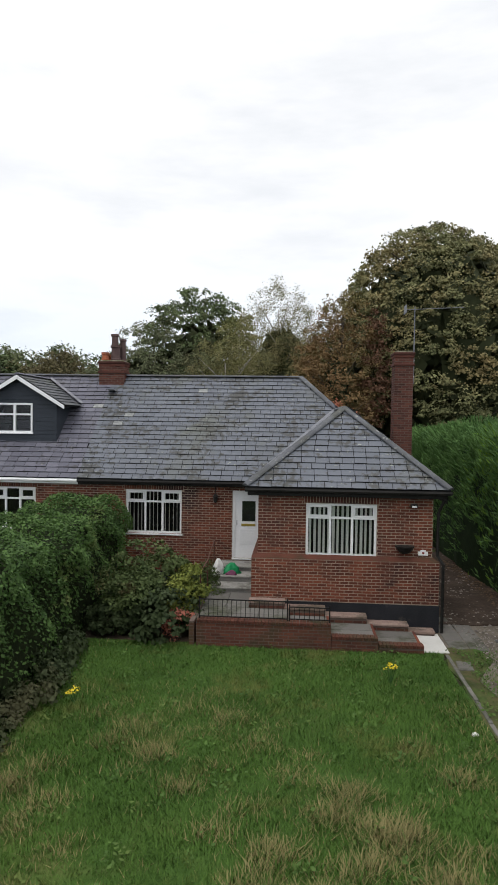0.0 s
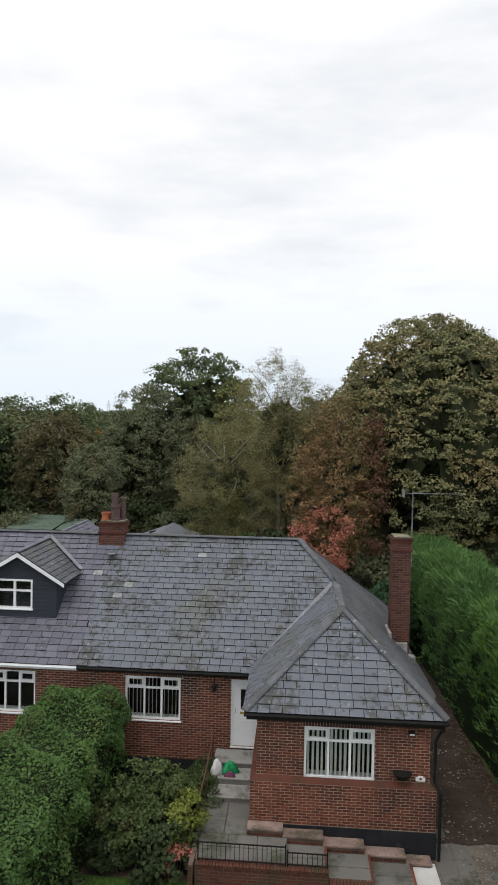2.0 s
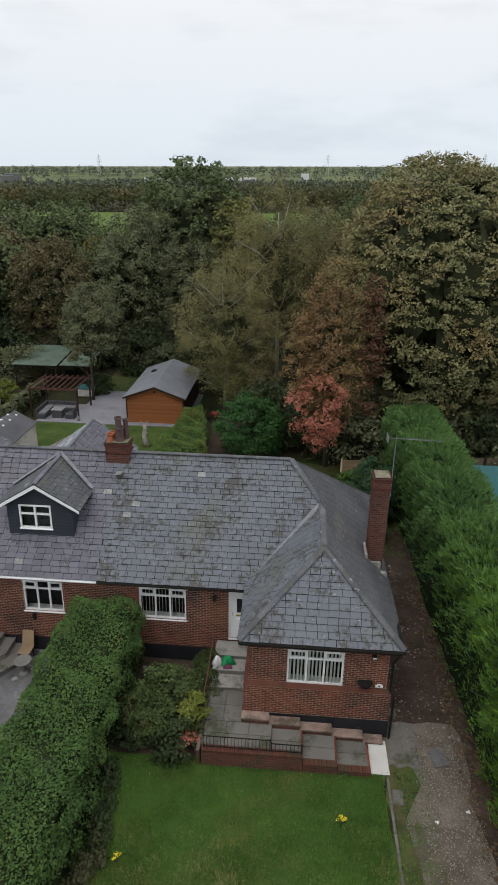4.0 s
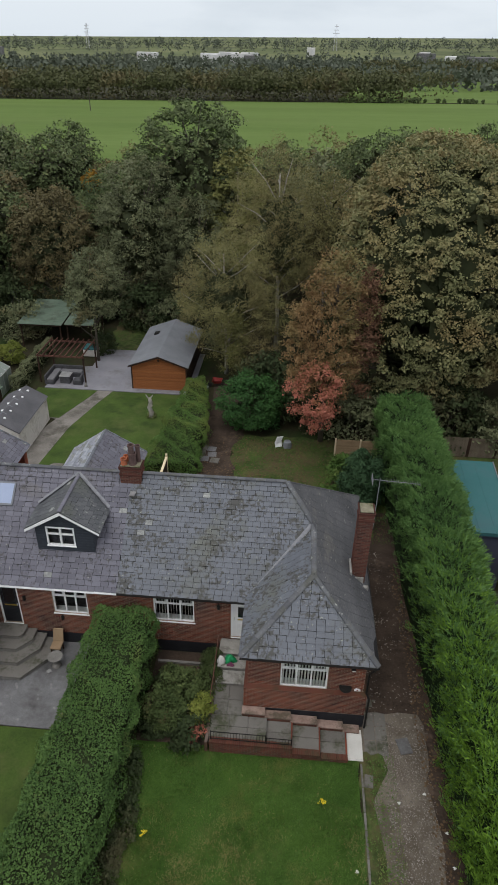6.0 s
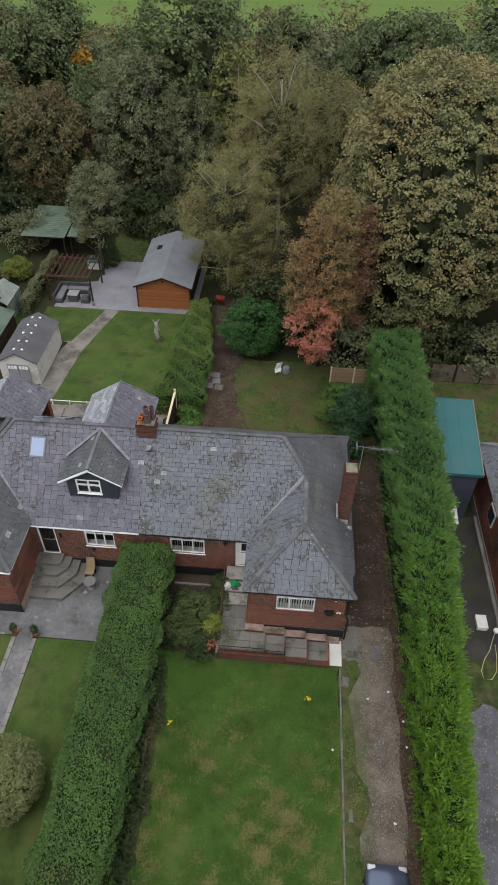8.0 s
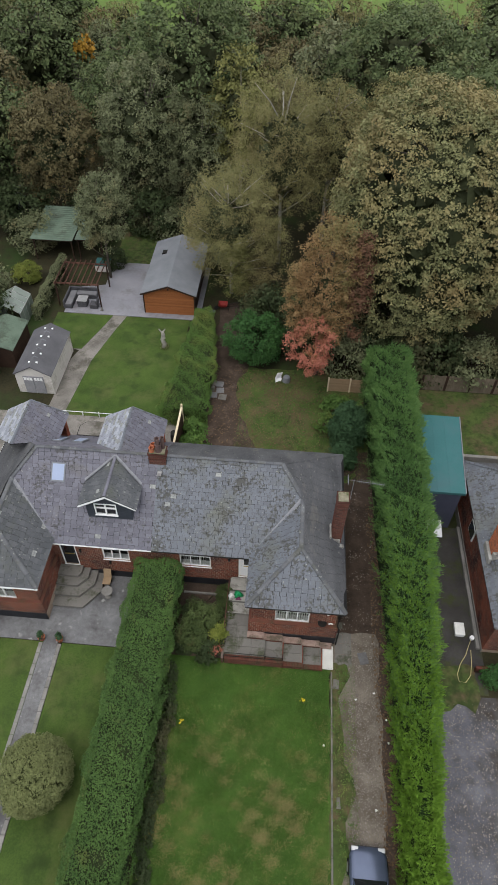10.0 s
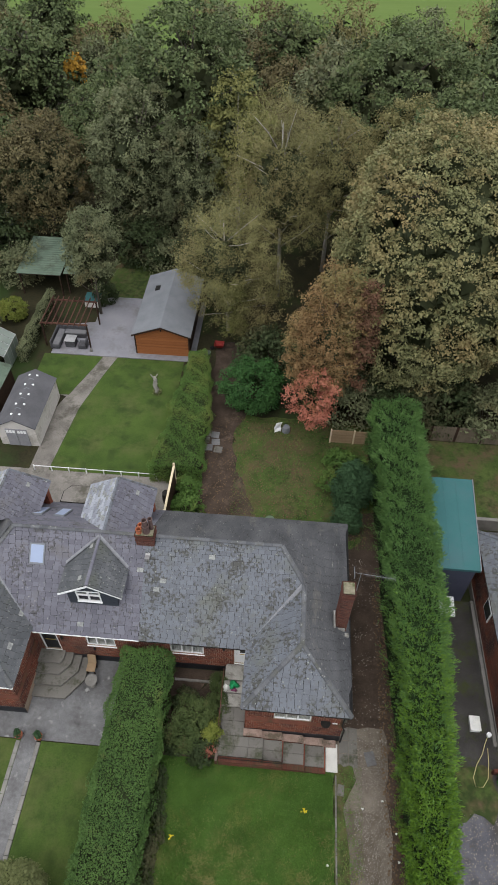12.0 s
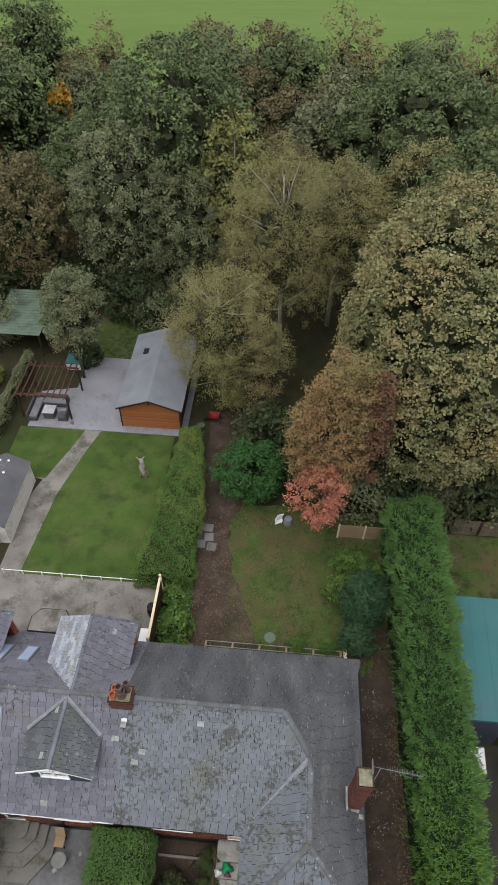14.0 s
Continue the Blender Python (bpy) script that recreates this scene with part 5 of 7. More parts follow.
def bush_mesh(seed, radii, material, clumps, clump_r, per, length, width, name="foliage"):
    rng = np.random.default_rng(seed)
    (v, q), _ = crown_leaves(rng, (0, 0, radii[2] * 0.75), radii, clumps, clump_r, per, length, width, 0.1, 0.5, -0.75)
    return quick_mesh(name, v, q, [material])


def bush(x, y, z, label, me, name="shrub", turn=0.0, scale=(1, 1, 1), category="shrub", group="", stems=True):
    ob = thing(name, label, category, group, at=(x, y, z))
    ob.rotation_euler = (0, 0, turn)
    ob.scale = scale
    o = new("foliage", me)
    o.parent = ob
    if stems:
        top = max(v.co.z for v in me.vertices[:400])
        stem = Geo().tube([(0.05, 0, -0.1), (0.22 * top, 0, top * 0.6)], 0.03, 5, 0.012).mesh("stem", BARK)
        for i in range(5):
            st = new("stem", stem)
            st.parent = ob
            st.rotation_euler = (0, 0, i * 1.3)
    return ob


def hedge(name, label, x0, x1, y0, y1, height, material, seed, density, length, width, upward=0.3, wob=0.12, core=0.22, tall=None, second=None):
    """A dense hedge: a twiggy core, darkened to stand in for inner shade, and a shell of leaves over its top and sides.
    x0, x1, height may run with y.
    """
    rng = np.random.default_rng(seed)
    f0 = np.vectorize(x0 if callable(x0) else (lambda y: x0), otypes=[float])
    f1 = np.vectorize(x1 if callable(x1) else (lambda y: x1), otypes=[float])
    fh = np.vectorize(height if callable(height) else (lambda y: height), otypes=[float])
    gz = ground_z(0, (y0 + y1) / 2)
    ob = thing(name, label, "hedge", at=((x0 if not callable(x0) else x0(y0)), y0, gz))
    g = Geo()
    n = max(3, int((y1 - y0) / 0.8))
    ring = 8
    vs = []
    for i in range(n + 1):
        y = y0 + core + (y1 - y0 - 2 * core) * i / n
        a, b, h = float(f0(y)) + core, float(f1(y)) - core, float(fh(y)) - core
        s = min(0.35, (b - a) * 0.25)
        prof = [(a, -0.4), (a, h * 0.5), (a, h - s), (a + s, h), (b - s, h), (b, h - s), (b, h * 0.5), (b, -0.4)]
        vs += [(x + rng.uniform(-0.06, 0.06), y, gz + z + rng.uniform(-0.05, 0.05)) for x, z in prof]
    fs = [[i * ring + j, i * ring + j + 1, (i + 1) * ring + j + 1, (i + 1) * ring + j] for i in range(n) for j in range(ring - 1)]
    fs += [list(range(ring)), [n * ring + j for j in range(ring - 1, -1, -1)]]
    g.add(vs, fs)
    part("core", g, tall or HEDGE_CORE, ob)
    ym = (y0 + y1) / 2
    wtop, hh, ln = float(f1(ym) - f0(ym)), float(fh(ym)), y1 - y0
    areas = np.array([wtop * ln * (1.7 if tall else 1.0), hh * ln, hh * ln, wtop * hh, wtop * hh])
    ps, ns = [], []
    lump = rng.uniform(0, 6.28, 6)
    for k, a in enumerate(areas):
        m = int(a * density)
        u, w = rng.uniform(0, 1, m), rng.uniform(0, 1, m)
        y = y0 + ln * u if k < 3 else np.full(m, y0 if k == 3 else y1)
        a0, a1, h = f0(y), f1(y), fh(y)
        if k == 0:
            p = np.stack([a0 + (a1 - a0) * w, y, h], 1)
            nn = np.tile([0, 0, 1.0], (m, 1))
        elif k in (1, 2):
            p = np.stack([a0 if k == 1 else a1, y, h * w ** 0.9], 1)
            nn = np.tile([-1.0 if k == 1 else 1.0, 0, 0.3], (m, 1))
            # leaves thin out low down; the bared dark core stands for shade there
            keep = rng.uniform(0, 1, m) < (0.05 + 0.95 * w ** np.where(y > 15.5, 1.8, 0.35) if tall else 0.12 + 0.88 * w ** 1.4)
            p, nn, y, a0, a1, h, m = p[keep], nn[keep], y[keep], a0[keep], a1[keep], h[keep], int(keep.sum())
        else:
            p = np.stack([a0 + (a1 - a0) * u, y, h * w], 1)
            nn = np.tile([0, -1.0 if k == 3 else 1.0, 0.3], (m, 1))
        bul = wob * (np.sin(p[:, 1] * 1.7 + lump[0]) * np.sin(p[:, 2] * 2.1 + p[:, 0] * 1.3 + lump[1]) + 0.7 * np.sin(p[:, 1] * 4.1 + p[:, 0] * 3.3 + p[:, 2] * 3.7 + lump[2]))
        p = p + nn * (bul + rng.uniform(-0.14, 0.06, m))[:, None]
        # round the shoulders
        mid, half = (a0 + a1) / 2, (a1 - a0) / 2
        over = np.clip(np.abs(p[:, 0] - mid) / np.maximum(half, 0.1) - 0.72, 0, 0.3) / 0.3
        p[:, 2] -= np.where(p[:, 2] > h * 0.8, over ** 2 * 0.28, 0)
        p[:, 2] += gz
        ps.append(p)
        ns.append(nn)
    p, nn = np.concatenate(ps), np.concatenate(ns)
    if tall:
        # each plume is a fan of sprays about one rising axis
        per = 9
        p, nn = p[rng.permutation(len(p))[: len(p) // per]], None
        mid = f0(p[:, 1]) + (f1(p[:, 1]) - f0(p[:, 1])) / 2
        out = np.stack([(p[:, 0] - mid) * 0.75, np.full(len(p), -0.12), np.full(len(p), 0.55 + upward)], 1)
        axis = unit(out + rng.normal(0, 0.22, p.shape))
        size = rng.uniform(0.7, 1.4, (len(p), 1))
        axis, size, p = np.repeat(axis, per, 0), np.repeat(size, per, 0), np.repeat(p, per, 0)
        p = p + axis * rng.uniform(-0.1, 0.22, (len(p), 1)) * size + rng.normal(0, 0.06, p.shape)
        t = unit(axis + rng.normal(0, 0.3, p.shape))
        b = unit(np.cross(t, rng.normal(0, 1, p.shape)))
        s = rng.uniform(0.6, 1.4, (len(p), 1))
        v = np.stack([p - t * length * 0.4 * s, p + b * width / 2 * s, p + t * length * 0.6 * s, p - b * width / 2 * s], 1).reshape(-1, 3)
        q = np.arange(4 * len(p)).reshape(-1, 4)
    else:
        v, q = leaf_verts(rng, p, unit(nn + np.array([0, 0, upward])), length, width)
    if second:
        gold = (rng.uniform(0, 1, len(p)) < np.clip((second[1] - p[:, 1]) / (second[1] - second[2]), 0, 1)).astype(int)
        me = quick_mesh("leaves", v, q, [material, second[0]], gold)
    else:
        me = quick_mesh("leaves", v, q, [material])
    part("leaves", me, material, ob, kind="stuff")
    return ob


hedge("hedge", "long clipped privet hedge between the two front gardens", lambda y: -7.75 + 0.012 * max(0, y - 5), lambda y: -5.05 - 0.03 * max(0, 12 - y), -6, 18.9, lambda y: 2.75 + 0.1 * math.sin(y * 0.8), LEAF_HEDGE, 31, 680, 0.08, 0.052, 0.4, 0.16)
def conifer_left(y):
    return 6.35 - 0.35 * min(1, max(0, (y - 14) / 8)) - 0.25 * min(1, max(0, (y - 28) / 6))


def conifer_right(y):
    return 7.25 + 1.25 * min(1, max(0, (y - 4) / 18))


def conifer_top(y):
    return 3.6 + 1.3 * min(1, max(0, (y - 4) / 14)) - 0.25 * min(1, max(0, (y - 26) / 8)) + 0.12 * math.sin(y * 1.3)


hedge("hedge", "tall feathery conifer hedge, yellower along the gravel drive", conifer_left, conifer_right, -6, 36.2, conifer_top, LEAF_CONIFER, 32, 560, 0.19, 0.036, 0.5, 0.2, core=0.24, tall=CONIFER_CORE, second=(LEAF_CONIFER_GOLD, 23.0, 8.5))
hedge("hedge", "clipped garden hedge beside the earth path", lambda y: -8.75 + 0.09 * (y - 32) + 0.12 * math.sin(y * 1.1), lambda y: -5.4 - 0.8 * max(0, (y - 38) / 5) + 0.1 * math.sin(y * 1.4), 31.9, 43.4, lambda y: 1.9 + 0.14 * math.sin(y * 0.9), LEAF_HEDGE_LIGHT, 33, 480, 0.085, 0.055, 0.4, 0.16)
hedge("hedge", "pale ivy grown over a lattice fence beside the pergola", -21.45, -20.75, 42.8, 51.0, lambda y: 1.5 + 0.12 * math.sin(y * 2.1), LEAF_GREY, 34, 420, 0.09, 0.06, 0.4, 0.12)
bush(-2.3, 39.9, -0.3, "rounded dark green laurel bush", bush_mesh(41, (2.1, 1.9, 2.3), LEAF_SHRUB, 170, 0.5, 70, 0.16, 0.1))
bush(4.6, 31.2, -0.3, "dark drooping conifer beside the hedge", bush_mesh(42, (1.2, 1.3, 2.0), LEAF_CONIFER_DARK, 130, 0.4, 60, 0.3, 0.07), category="conifer")
bush(4.2, 29.4, -0.3, "low dark shrub by the rear wall", bush_mesh(43, (0.9, 0.9, 1.0), LEAF_CONIFER_DARK, 60, 0.35, 60, 0.18, 0.08))
# darkened: the shade under the trees is put into this leaf colour
LEAF_UNDER = leafy("undergrowth leaves", (0.016, 0.028, 0.01), (0.06, 0.08, 0.03), patch=(0.08, 0.08, 0.04))
UNDER = bush_mesh(44, (2.4, 1.9, 2.2), LEAF_UNDER, 120, 0.65, 32, 0.22, 0.15)
LOWB = bush_mesh(46, (0.9, 0.8, 0.8), LEAF_HEDGE_LIGHT, 60, 0.3, 40, 0.14, 0.09)
for i, (x, y, sc) in enumerate(((-6.2, 31.0, 1.0), (-6.1, 29.4, 1.15), (-5.6, 28.2, 0.8), (3.2, 32.6, 0.9), (3.9, 34.2, 1.1), (4.9, 33.3, 1.2), (2.6, 29.0, 0.5), (0.9, 28.95, 0.45))):
    bush(x, y, -0.3, "straggly shrub in the unkempt back garden", LOWB, turn=i * 1.7, scale=(sc, sc, sc), group="back garden shrubs")
UNDER_BROWN = bush_mesh(45, (2.2, 1.9, 1.9), LEAF_GREY, 110, 0.65, 32, 0.2, 0.13)
for i, (x, y, s, k) in enumerate(((1.5, 41, 1, 0), (4.8, 39.4, 1.1, 1), (7.8, 38.9, 1.1, 0), (11, 39.5, 1.2, 0), (14.5, 39.3, 1.0, 1), (-1.5, 43.5, 1.1, 0), (18, 39.5, 1.2, 0), (-11.5, 57.5, 1.0, 1), (-14, 58, 1.2, 0), (-8.5, 56.5, 1.1, 0), (-6, 53.5, 0.9, 1), (-20, 59.5, 1.2, 0), (-24.5, 54, 1.0, 1), (-27, 57.5, 1.3, 0), (-25, 41, 1.1, 0), (-27, 45, 1.3, 1), (-24, 36.5, 1.0, 0), (-31, 60, 1.3, 0))):
    bush(x, y, -0.3, "undergrowth shrub at the edge of the wood", (UNDER, UNDER_BROWN)[k], turn=i * 1.1, scale=(s, s, s), group="undergrowth shrubs")


def grass_field(name, label, x0, x1, y0, y1, n, h, mats, seed, straw=0.0, tuft=0.0, lift=0.02):
    """Blades of grass, thicker and drier in tufts."""
    rng = np.random.default_rng(seed)
    p = np.stack([rng.uniform(x0, x1, n), rng.uniform(y0, y1, n)], 1)
    f = (np.sin(p[:, 0] * 1.1 + 0.6) * np.sin(p[:, 1] * 0.9 + 1.1) + 0.6 * np.sin(p[:, 0] * 2.7 + p[:, 1] * 2.1) + 0.5 * np.sin(p[:, 0] * 5.3 - p[:, 1] * 4.1 + 2) + 0.4 * np.sin(p[:, 1] * 7.7 + p[:, 0] * 1.9))
    near = np.clip((12.5 - p[:, 1]) / 4.0, 0, 1)
    dry = (f + rng.normal(0, 0.8, n) > 0.95) & (rng.uniform(0, 1, n) < straw + near)
    hh = h * rng.uniform(0.5, 1.4, n) * (1 + tuft * np.clip(f, 0, 2) * near) * np.where(dry, 1.0, 0.9)
    a = rng.uniform(0, 6.283, n)
    lean = np.stack([np.cos(a), np.sin(a)], 1) * (hh * rng.uniform(0.4, 1.5, n))[:, None]
    b = a + 1.57
    w = np.stack([np.cos(b), np.sin(b)], 1) * (0.006 + 0.008 * rng.uniform(0, 1, n))[:, None]
    z = np.array([ground_z(0, yy) for yy in np.linspace(y0, y1, 64)])
    gz = np.interp(p[:, 1], np.linspace(y0, y1, 64), z) + lift
    v = np.empty((n, 3, 3))
    v[:, 0, :2], v[:, 0, 2] = p - w, gz - 0.02
    v[:, 1, :2], v[:, 1, 2] = p + w, gz - 0.02
    v[:, 2, :2], v[:, 2, 2] = p + lean, gz + hh * 0.9
    q = np.arange(3 * n).reshape(n, 3)
    solo(name, quick_mesh(name, v.reshape(-1, 3), q, mats, dry.astype(int)), mats[0], label, "grass", "stuff")


grass_field("grass", "long tufted grass, green with straw-coloured tufts", -5.0, 3.3, 1.0, 14.6, 270000, 0.085, [GRASS, STRAW], 51, straw=0.08, tuft=0.55)
grass_field("grass", "rough back garden grass", -3.3, 6.0, 27.6, 38.3, 30000, 0.12, [GRASS, STRAW], 52, straw=0.1)
grass_field("grass", "weedy grass on the drive verge", 3.7, 4.7, 5.0, 15.0, 5000, 0.07, [GRASS, STRAW], 53, straw=0.3)


def weeds(name, label, x0, x1, y0, y1, n, seed):
    """Broad-leaved weeds lying in the grass."""
    rng = np.random.default_rng(seed)
    c = np.stack([rng.uniform(x0, x1, n), rng.uniform(y0, y1, n), np.full(n, 0.07)], 1)
    idx = np.repeat(np.arange(n), 9)
    p = c[idx] + np.stack([rng.normal(0, 0.09, len(idx)), rng.normal(0, 0.09, len(idx)), rng.uniform(0, 0.1, len(idx))], 1)
    v, q = leaf_verts(rng, p, np.tile([0, 0, 1.2], (len(p), 1)), 0.075, 0.04)
    solo(name, quick_mesh(name, v, q, [LEAF_HEDGE_LIGHT]), LEAF_HEDGE_LIGHT, label, "weeds", "stuff")


weeds("weeds", "broad-leaved weeds in the front lawn", -4.8, 3.2, 5, 14.5, 150, 55)
weeds("weeds", "weeds on the drive verge", 3.5, 4.4, 5, 14.8, 90, 56)


def far_wood(name, label, rows, seed, material, size=1.6, per=46):
    """Distant woodland as many small crowns of leaf clumps."""
    rng = np.random.default_rng(seed)
    ps, ns = [], []
    for x0, x1, y0, y1, n, h in rows:
        for i in range(n):
            x, y = rng.uniform(x0, x1), rng.uniform(y0, y1)
            hh = h * rng.uniform(0.7, 1.15)
            d = unit(rng.normal(0, 1, (per, 3)))
            d[:, 2] = np.abs(d[:, 2]) * 1.0 - 0.25
            r = hh * 0.33
            ps.append(np.array([x, y, ground_z(x, y) + hh * 0.6]) + d * np.array([r, r, hh * 0.42]) * rng.uniform(0.8, 1.05, (per, 1)))
            lowp = rng.uniform(-1, 1, (10, 3)) * np.array([r, r, hh * 0.3]) + np.array([x, y, ground_z(x, y) + hh * 0.3])
            ps.append(lowp)
            ns += [d, unit(rng.normal(0, 1, (10, 3)))]
    p, nn = np.concatenate(ps), np.concatenate(ns)
    v, q = leaf_verts(rng, p, nn, size, size * 0.8)
    solo(name, quick_mesh(name, v, q, [material]), material, label, "woodland", "stuff")


LEAF_FAR = leafy("far woodland leaves", (0.04, 0.048, 0.02), (0.13, 0.14, 0.058), patch=(0.115, 0.1, 0.048), pscale=0.03)
# bluer than LEAF_FAR: a little distance haze is put into the leaf colour
LEAF_HAZED = leafy("haze-tinted woodland leaves", (0.055, 0.068, 0.045), (0.13, 0.15, 0.1))
far_wood("far_wood", "dark belt of woodland across the field", [(-250, 60, 424, 450, 330, 15), (60, 400, 785, 830, 330, 20), (-280, 90, 450, 520, 330, 18)], 61, LEAF_FAR, 1.5, 64)
far_wood("distant_wood", "woodland toward the horizon, slight haze in its colour", [(-520, 620, 560, 1000, 1200, 17), (-800, 800, 1050, 1500, 900, 18), (-1300, 1300, 1900, 2700, 900, 24)], 62, LEAF_HAZED, 4.2, 10)


# ---- in front of the bungalow ----
sheet("flower_bed", 14.76, 19.15, -5.1, -2.3, 0.02, EARTH, "shaded earth bed under the front window", "bed", seed=21, bumpy=0.03)


def brick_kerb(parent, x0, x1, y0, y1, z0, z1, coping=True, label=""):
    """A low brick wall with a coping of bricks on edge."""
    c = part("low_wall", Geo().box(x0, y0, z0, x1, y1, z1), MORTAR_SOOT, parent, label)
    g = Geo()
    for lo, hi, f, ax, out in ((x0, x1, y0, "y", -1), (y0, y1, x1, "x", 1), (y0, y1, x0, "x", -1)):
        for r in brick_rects(lo, hi, z0, z1 - 0.005, ()):
            brick_block(g, r, f, ax, out)
    part("brickwork", g, BRICK_LOW, c, kind="stuff")
    if coping:
        n = max(1, int((x1 - x0) / 0.078))
        for i in range(n):
            a = x0 + (x1 - x0) * i / n
            part("coping_brick", Geo().box(a + 0.004, y0 - 0.025, z1 + 0.001, a + (x1 - x0) / n - 0.004, y1 + 0.01, z1 + 0.07, 0.006), BRICK_LOW, c)
    return c


def entrance():
    e = thing("entrance_steps", "worn stone steps and patio with low brick walls by the door", "steps", at=(-1.5, 15.5, 0))
    rr = random.Random(8)

    def flags(x0, x1, y0, y1, z, nx, ny, mat=FLAG):
        part("bed_course", Geo().box(x0, y0, -0.3, x1, y1, z - 0.045), CONCRETE, e)
        for i in range(nx):
            for j in range(ny):
                a, b = x0 + (x1 - x0) * i / nx, x0 + (x1 - x0) * (i + 1) / nx
                c, d = y0 + (y1 - y0) * j / ny, y0 + (y1 - y0) * (j + 1) / ny
                part("flagstone", Geo().box(a + 0.006, c + 0.006, z - 0.044, b - 0.006, d - 0.006, z + rr.uniform(-0.006, 0.006), 0.008), mat, e)

    flags(-2.3, -0.13, 14.78, 15.76, 0.6, 3, 2)
    flags(-2.3, -1.13, 15.76, 17.15, 0.6, 2, 2)
    for y0, y1, z in ((17.15, 17.8, 0.74), (17.8, 18.4, 0.9), (18.4, 19.18, 1.04)):
        part("step", Geo().box(-2.3, y0 - 0.02, -0.3, -1.13, y1 - 0.002, z - 0.05), CONCRETE, e)
        part("tread", Geo().box(-2.33, y0 - 0.05, z - 0.049, -1.125, y1 - 0.055, z, 0.012), TREAD_STONE, e, "worn stone tread")
    for x0, x1, z in ((-0.13, 0.85, 0.45), (0.85, 1.92, 0.3), (1.92, 2.94, 0.15)):
        flags(x0, x1, 14.78, 15.76, z, 1, 2)
        part("riser", Geo().box(x1 - 0.05, 14.78, -0.1, x1 + 0.012, 15.76, z + 0.012, 0.008), BRICK, e)
    part("bottom_slab", Geo().box(2.97, 14.65, -0.1, 3.55, 15.95, 0.06, 0.012), PALE_SLAB, e, "pale new concrete slab")
    for x0, x1, z in ((-1.12, -0.25, 0.72), (-0.22, 0.76, 0.58), (0.79, 1.78, 0.42), (1.82, 2.8, 0.25), (2.83, 3.44, 0.1)):
        brick_kerb(e, x0, x1, 15.78, 16.1, 0.0, z, coping=0)
        part("coping_slab", Geo().box(x0 - 0.02, 15.75, z + 0.001, x1 + 0.02, 16.1, z + 0.06, 0.01), COPING, e, "weathered reddish coping")
    for x0, x1, z in ((-2.25, 0.85, 0.58), (0.87, 1.92, 0.3), (1.94, 2.95, 0.16)):
        brick_kerb(e, x0, x1, 14.53, 14.75, -0.1, z, coping=1)
    brick_kerb(e, -2.42, -2.31, 14.53, 17.2, -0.1, 0.6, coping=0)


entrance()


def railing(x0, x1, y, z0, z1, label):
    r = thing("railing", label, "railing", "iron railings", at=(x0, y, z0))
    for z in (z0 + 0.05, z1):
        part("rail", Geo().box(x0, y - 0.012, z - 0.012, x1, y + 0.012, z + 0.012), IRON, r)
    n = int((x1 - x0) / 0.105)
    for i in range(n + 1):
        x = x0 + (x1 - x0) * i / n
        big = i in (0, n)
        part("post" if big else "baluster", Geo().tube([(x, y, z0 - (0.0 if big else -0.05)), (x, y, z1 + (0.06 if big else 0.0))], 0.016 if big else 0.007, 6), IRON, r)


railing(-2.2, -0.15, 14.64, 0.65, 1.1, "low black iron railing on the brick wall")
railing(-0.1, 0.82, 14.64, 0.65, 0.98, "lower black iron railing panel by the steps")
g = thing("handrail", "rusty iron handrail beside the door steps", "railing", at=(-2.4, 17, 0.6))
for y, z in ((15.9, 0.6), (17.2, 0.6), (18.6, 0.9)):
    part("post", Geo().tube([(-2.37, y, z - 0.4), (-2.37, y, z + 0.85)], 0.022, 6), WOOD_RED, g)
part("rail", Geo().tube([(-2.37, 15.9, 1.42), (-2.37, 17.2, 1.45), (-2.37, 18.6, 1.75)], 0.02, 6), WOOD_RED, g)


def lumpy(name, label, x, y, z, r, mat, seed, category="bag", group=""):
    """A slumped bag with folds."""
    rng = random.Random(seed)
    g = Geo()
    vs, fs = [], []
    n, m = 16, 8
    for i in range(m + 1):
        t = i / m
        for j in range(n):
            a = 2 * math.pi * j / n
            k = (1 - 0.75 * t ** 2) * (1 + 0.25 * math.sin(3 * a + seed) + rng.uniform(-0.26, 0.2))
            vs.append((x + r[0] * k * math.cos(a) + 0.2 * t * r[0], y + r[1] * k * math.sin(a), z + r[2] * t))
    fs = [[i * n + j, i * n + (j + 1) % n, (i + 1) * n + (j + 1) % n, (i + 1) * n + j] for i in range(m) for j in range(n)]
    fs += [list(reversed(range(n))), [m * n + j for j in range(n)]]
    g.add(vs, fs)
    solo(name, g, mat, label, category, group=group, smooth=True)


lumpy("plastic_bag", "tall white plastic sack leaning on the step", -2.2, 17.92, 0.89, (0.17, 0.14, 0.45), PLASTIC_WHITE, 1)
lumpy("plastic_bag", "crumpled green plastic bag on the step", -1.85, 18.12, 0.89, (0.24, 0.2, 0.3), PLASTIC_GREEN, 2)
lumpy("plastic_bag", "small purple plastic bag on the step", -1.8, 17.88, 0.89, (0.15, 0.1, 0.14), PLASTIC_PURPLE, 3)

# fittings on the wall
g = thing("floodlight", "small black security floodlight with a white lens", "lamp", at=(2.96, 16.2, 3.15))
part("body", Geo().box(2.88, 16.14, 3.14, 3.04, 16.24, 3.24, 0.012), IRON, g)
part("lens", Geo().box(2.9, 16.13, 3.155, 3.02, 16.139, 3.2), UPVC, g)
part("bracket", Geo().box(2.93, 16.24, 3.17, 2.99, 16.29, 3.21), IRON, g)
g = thing("wall_basket", "dark iron half-round wall planter", "planter", at=(2.75, 16.2, 2.0))
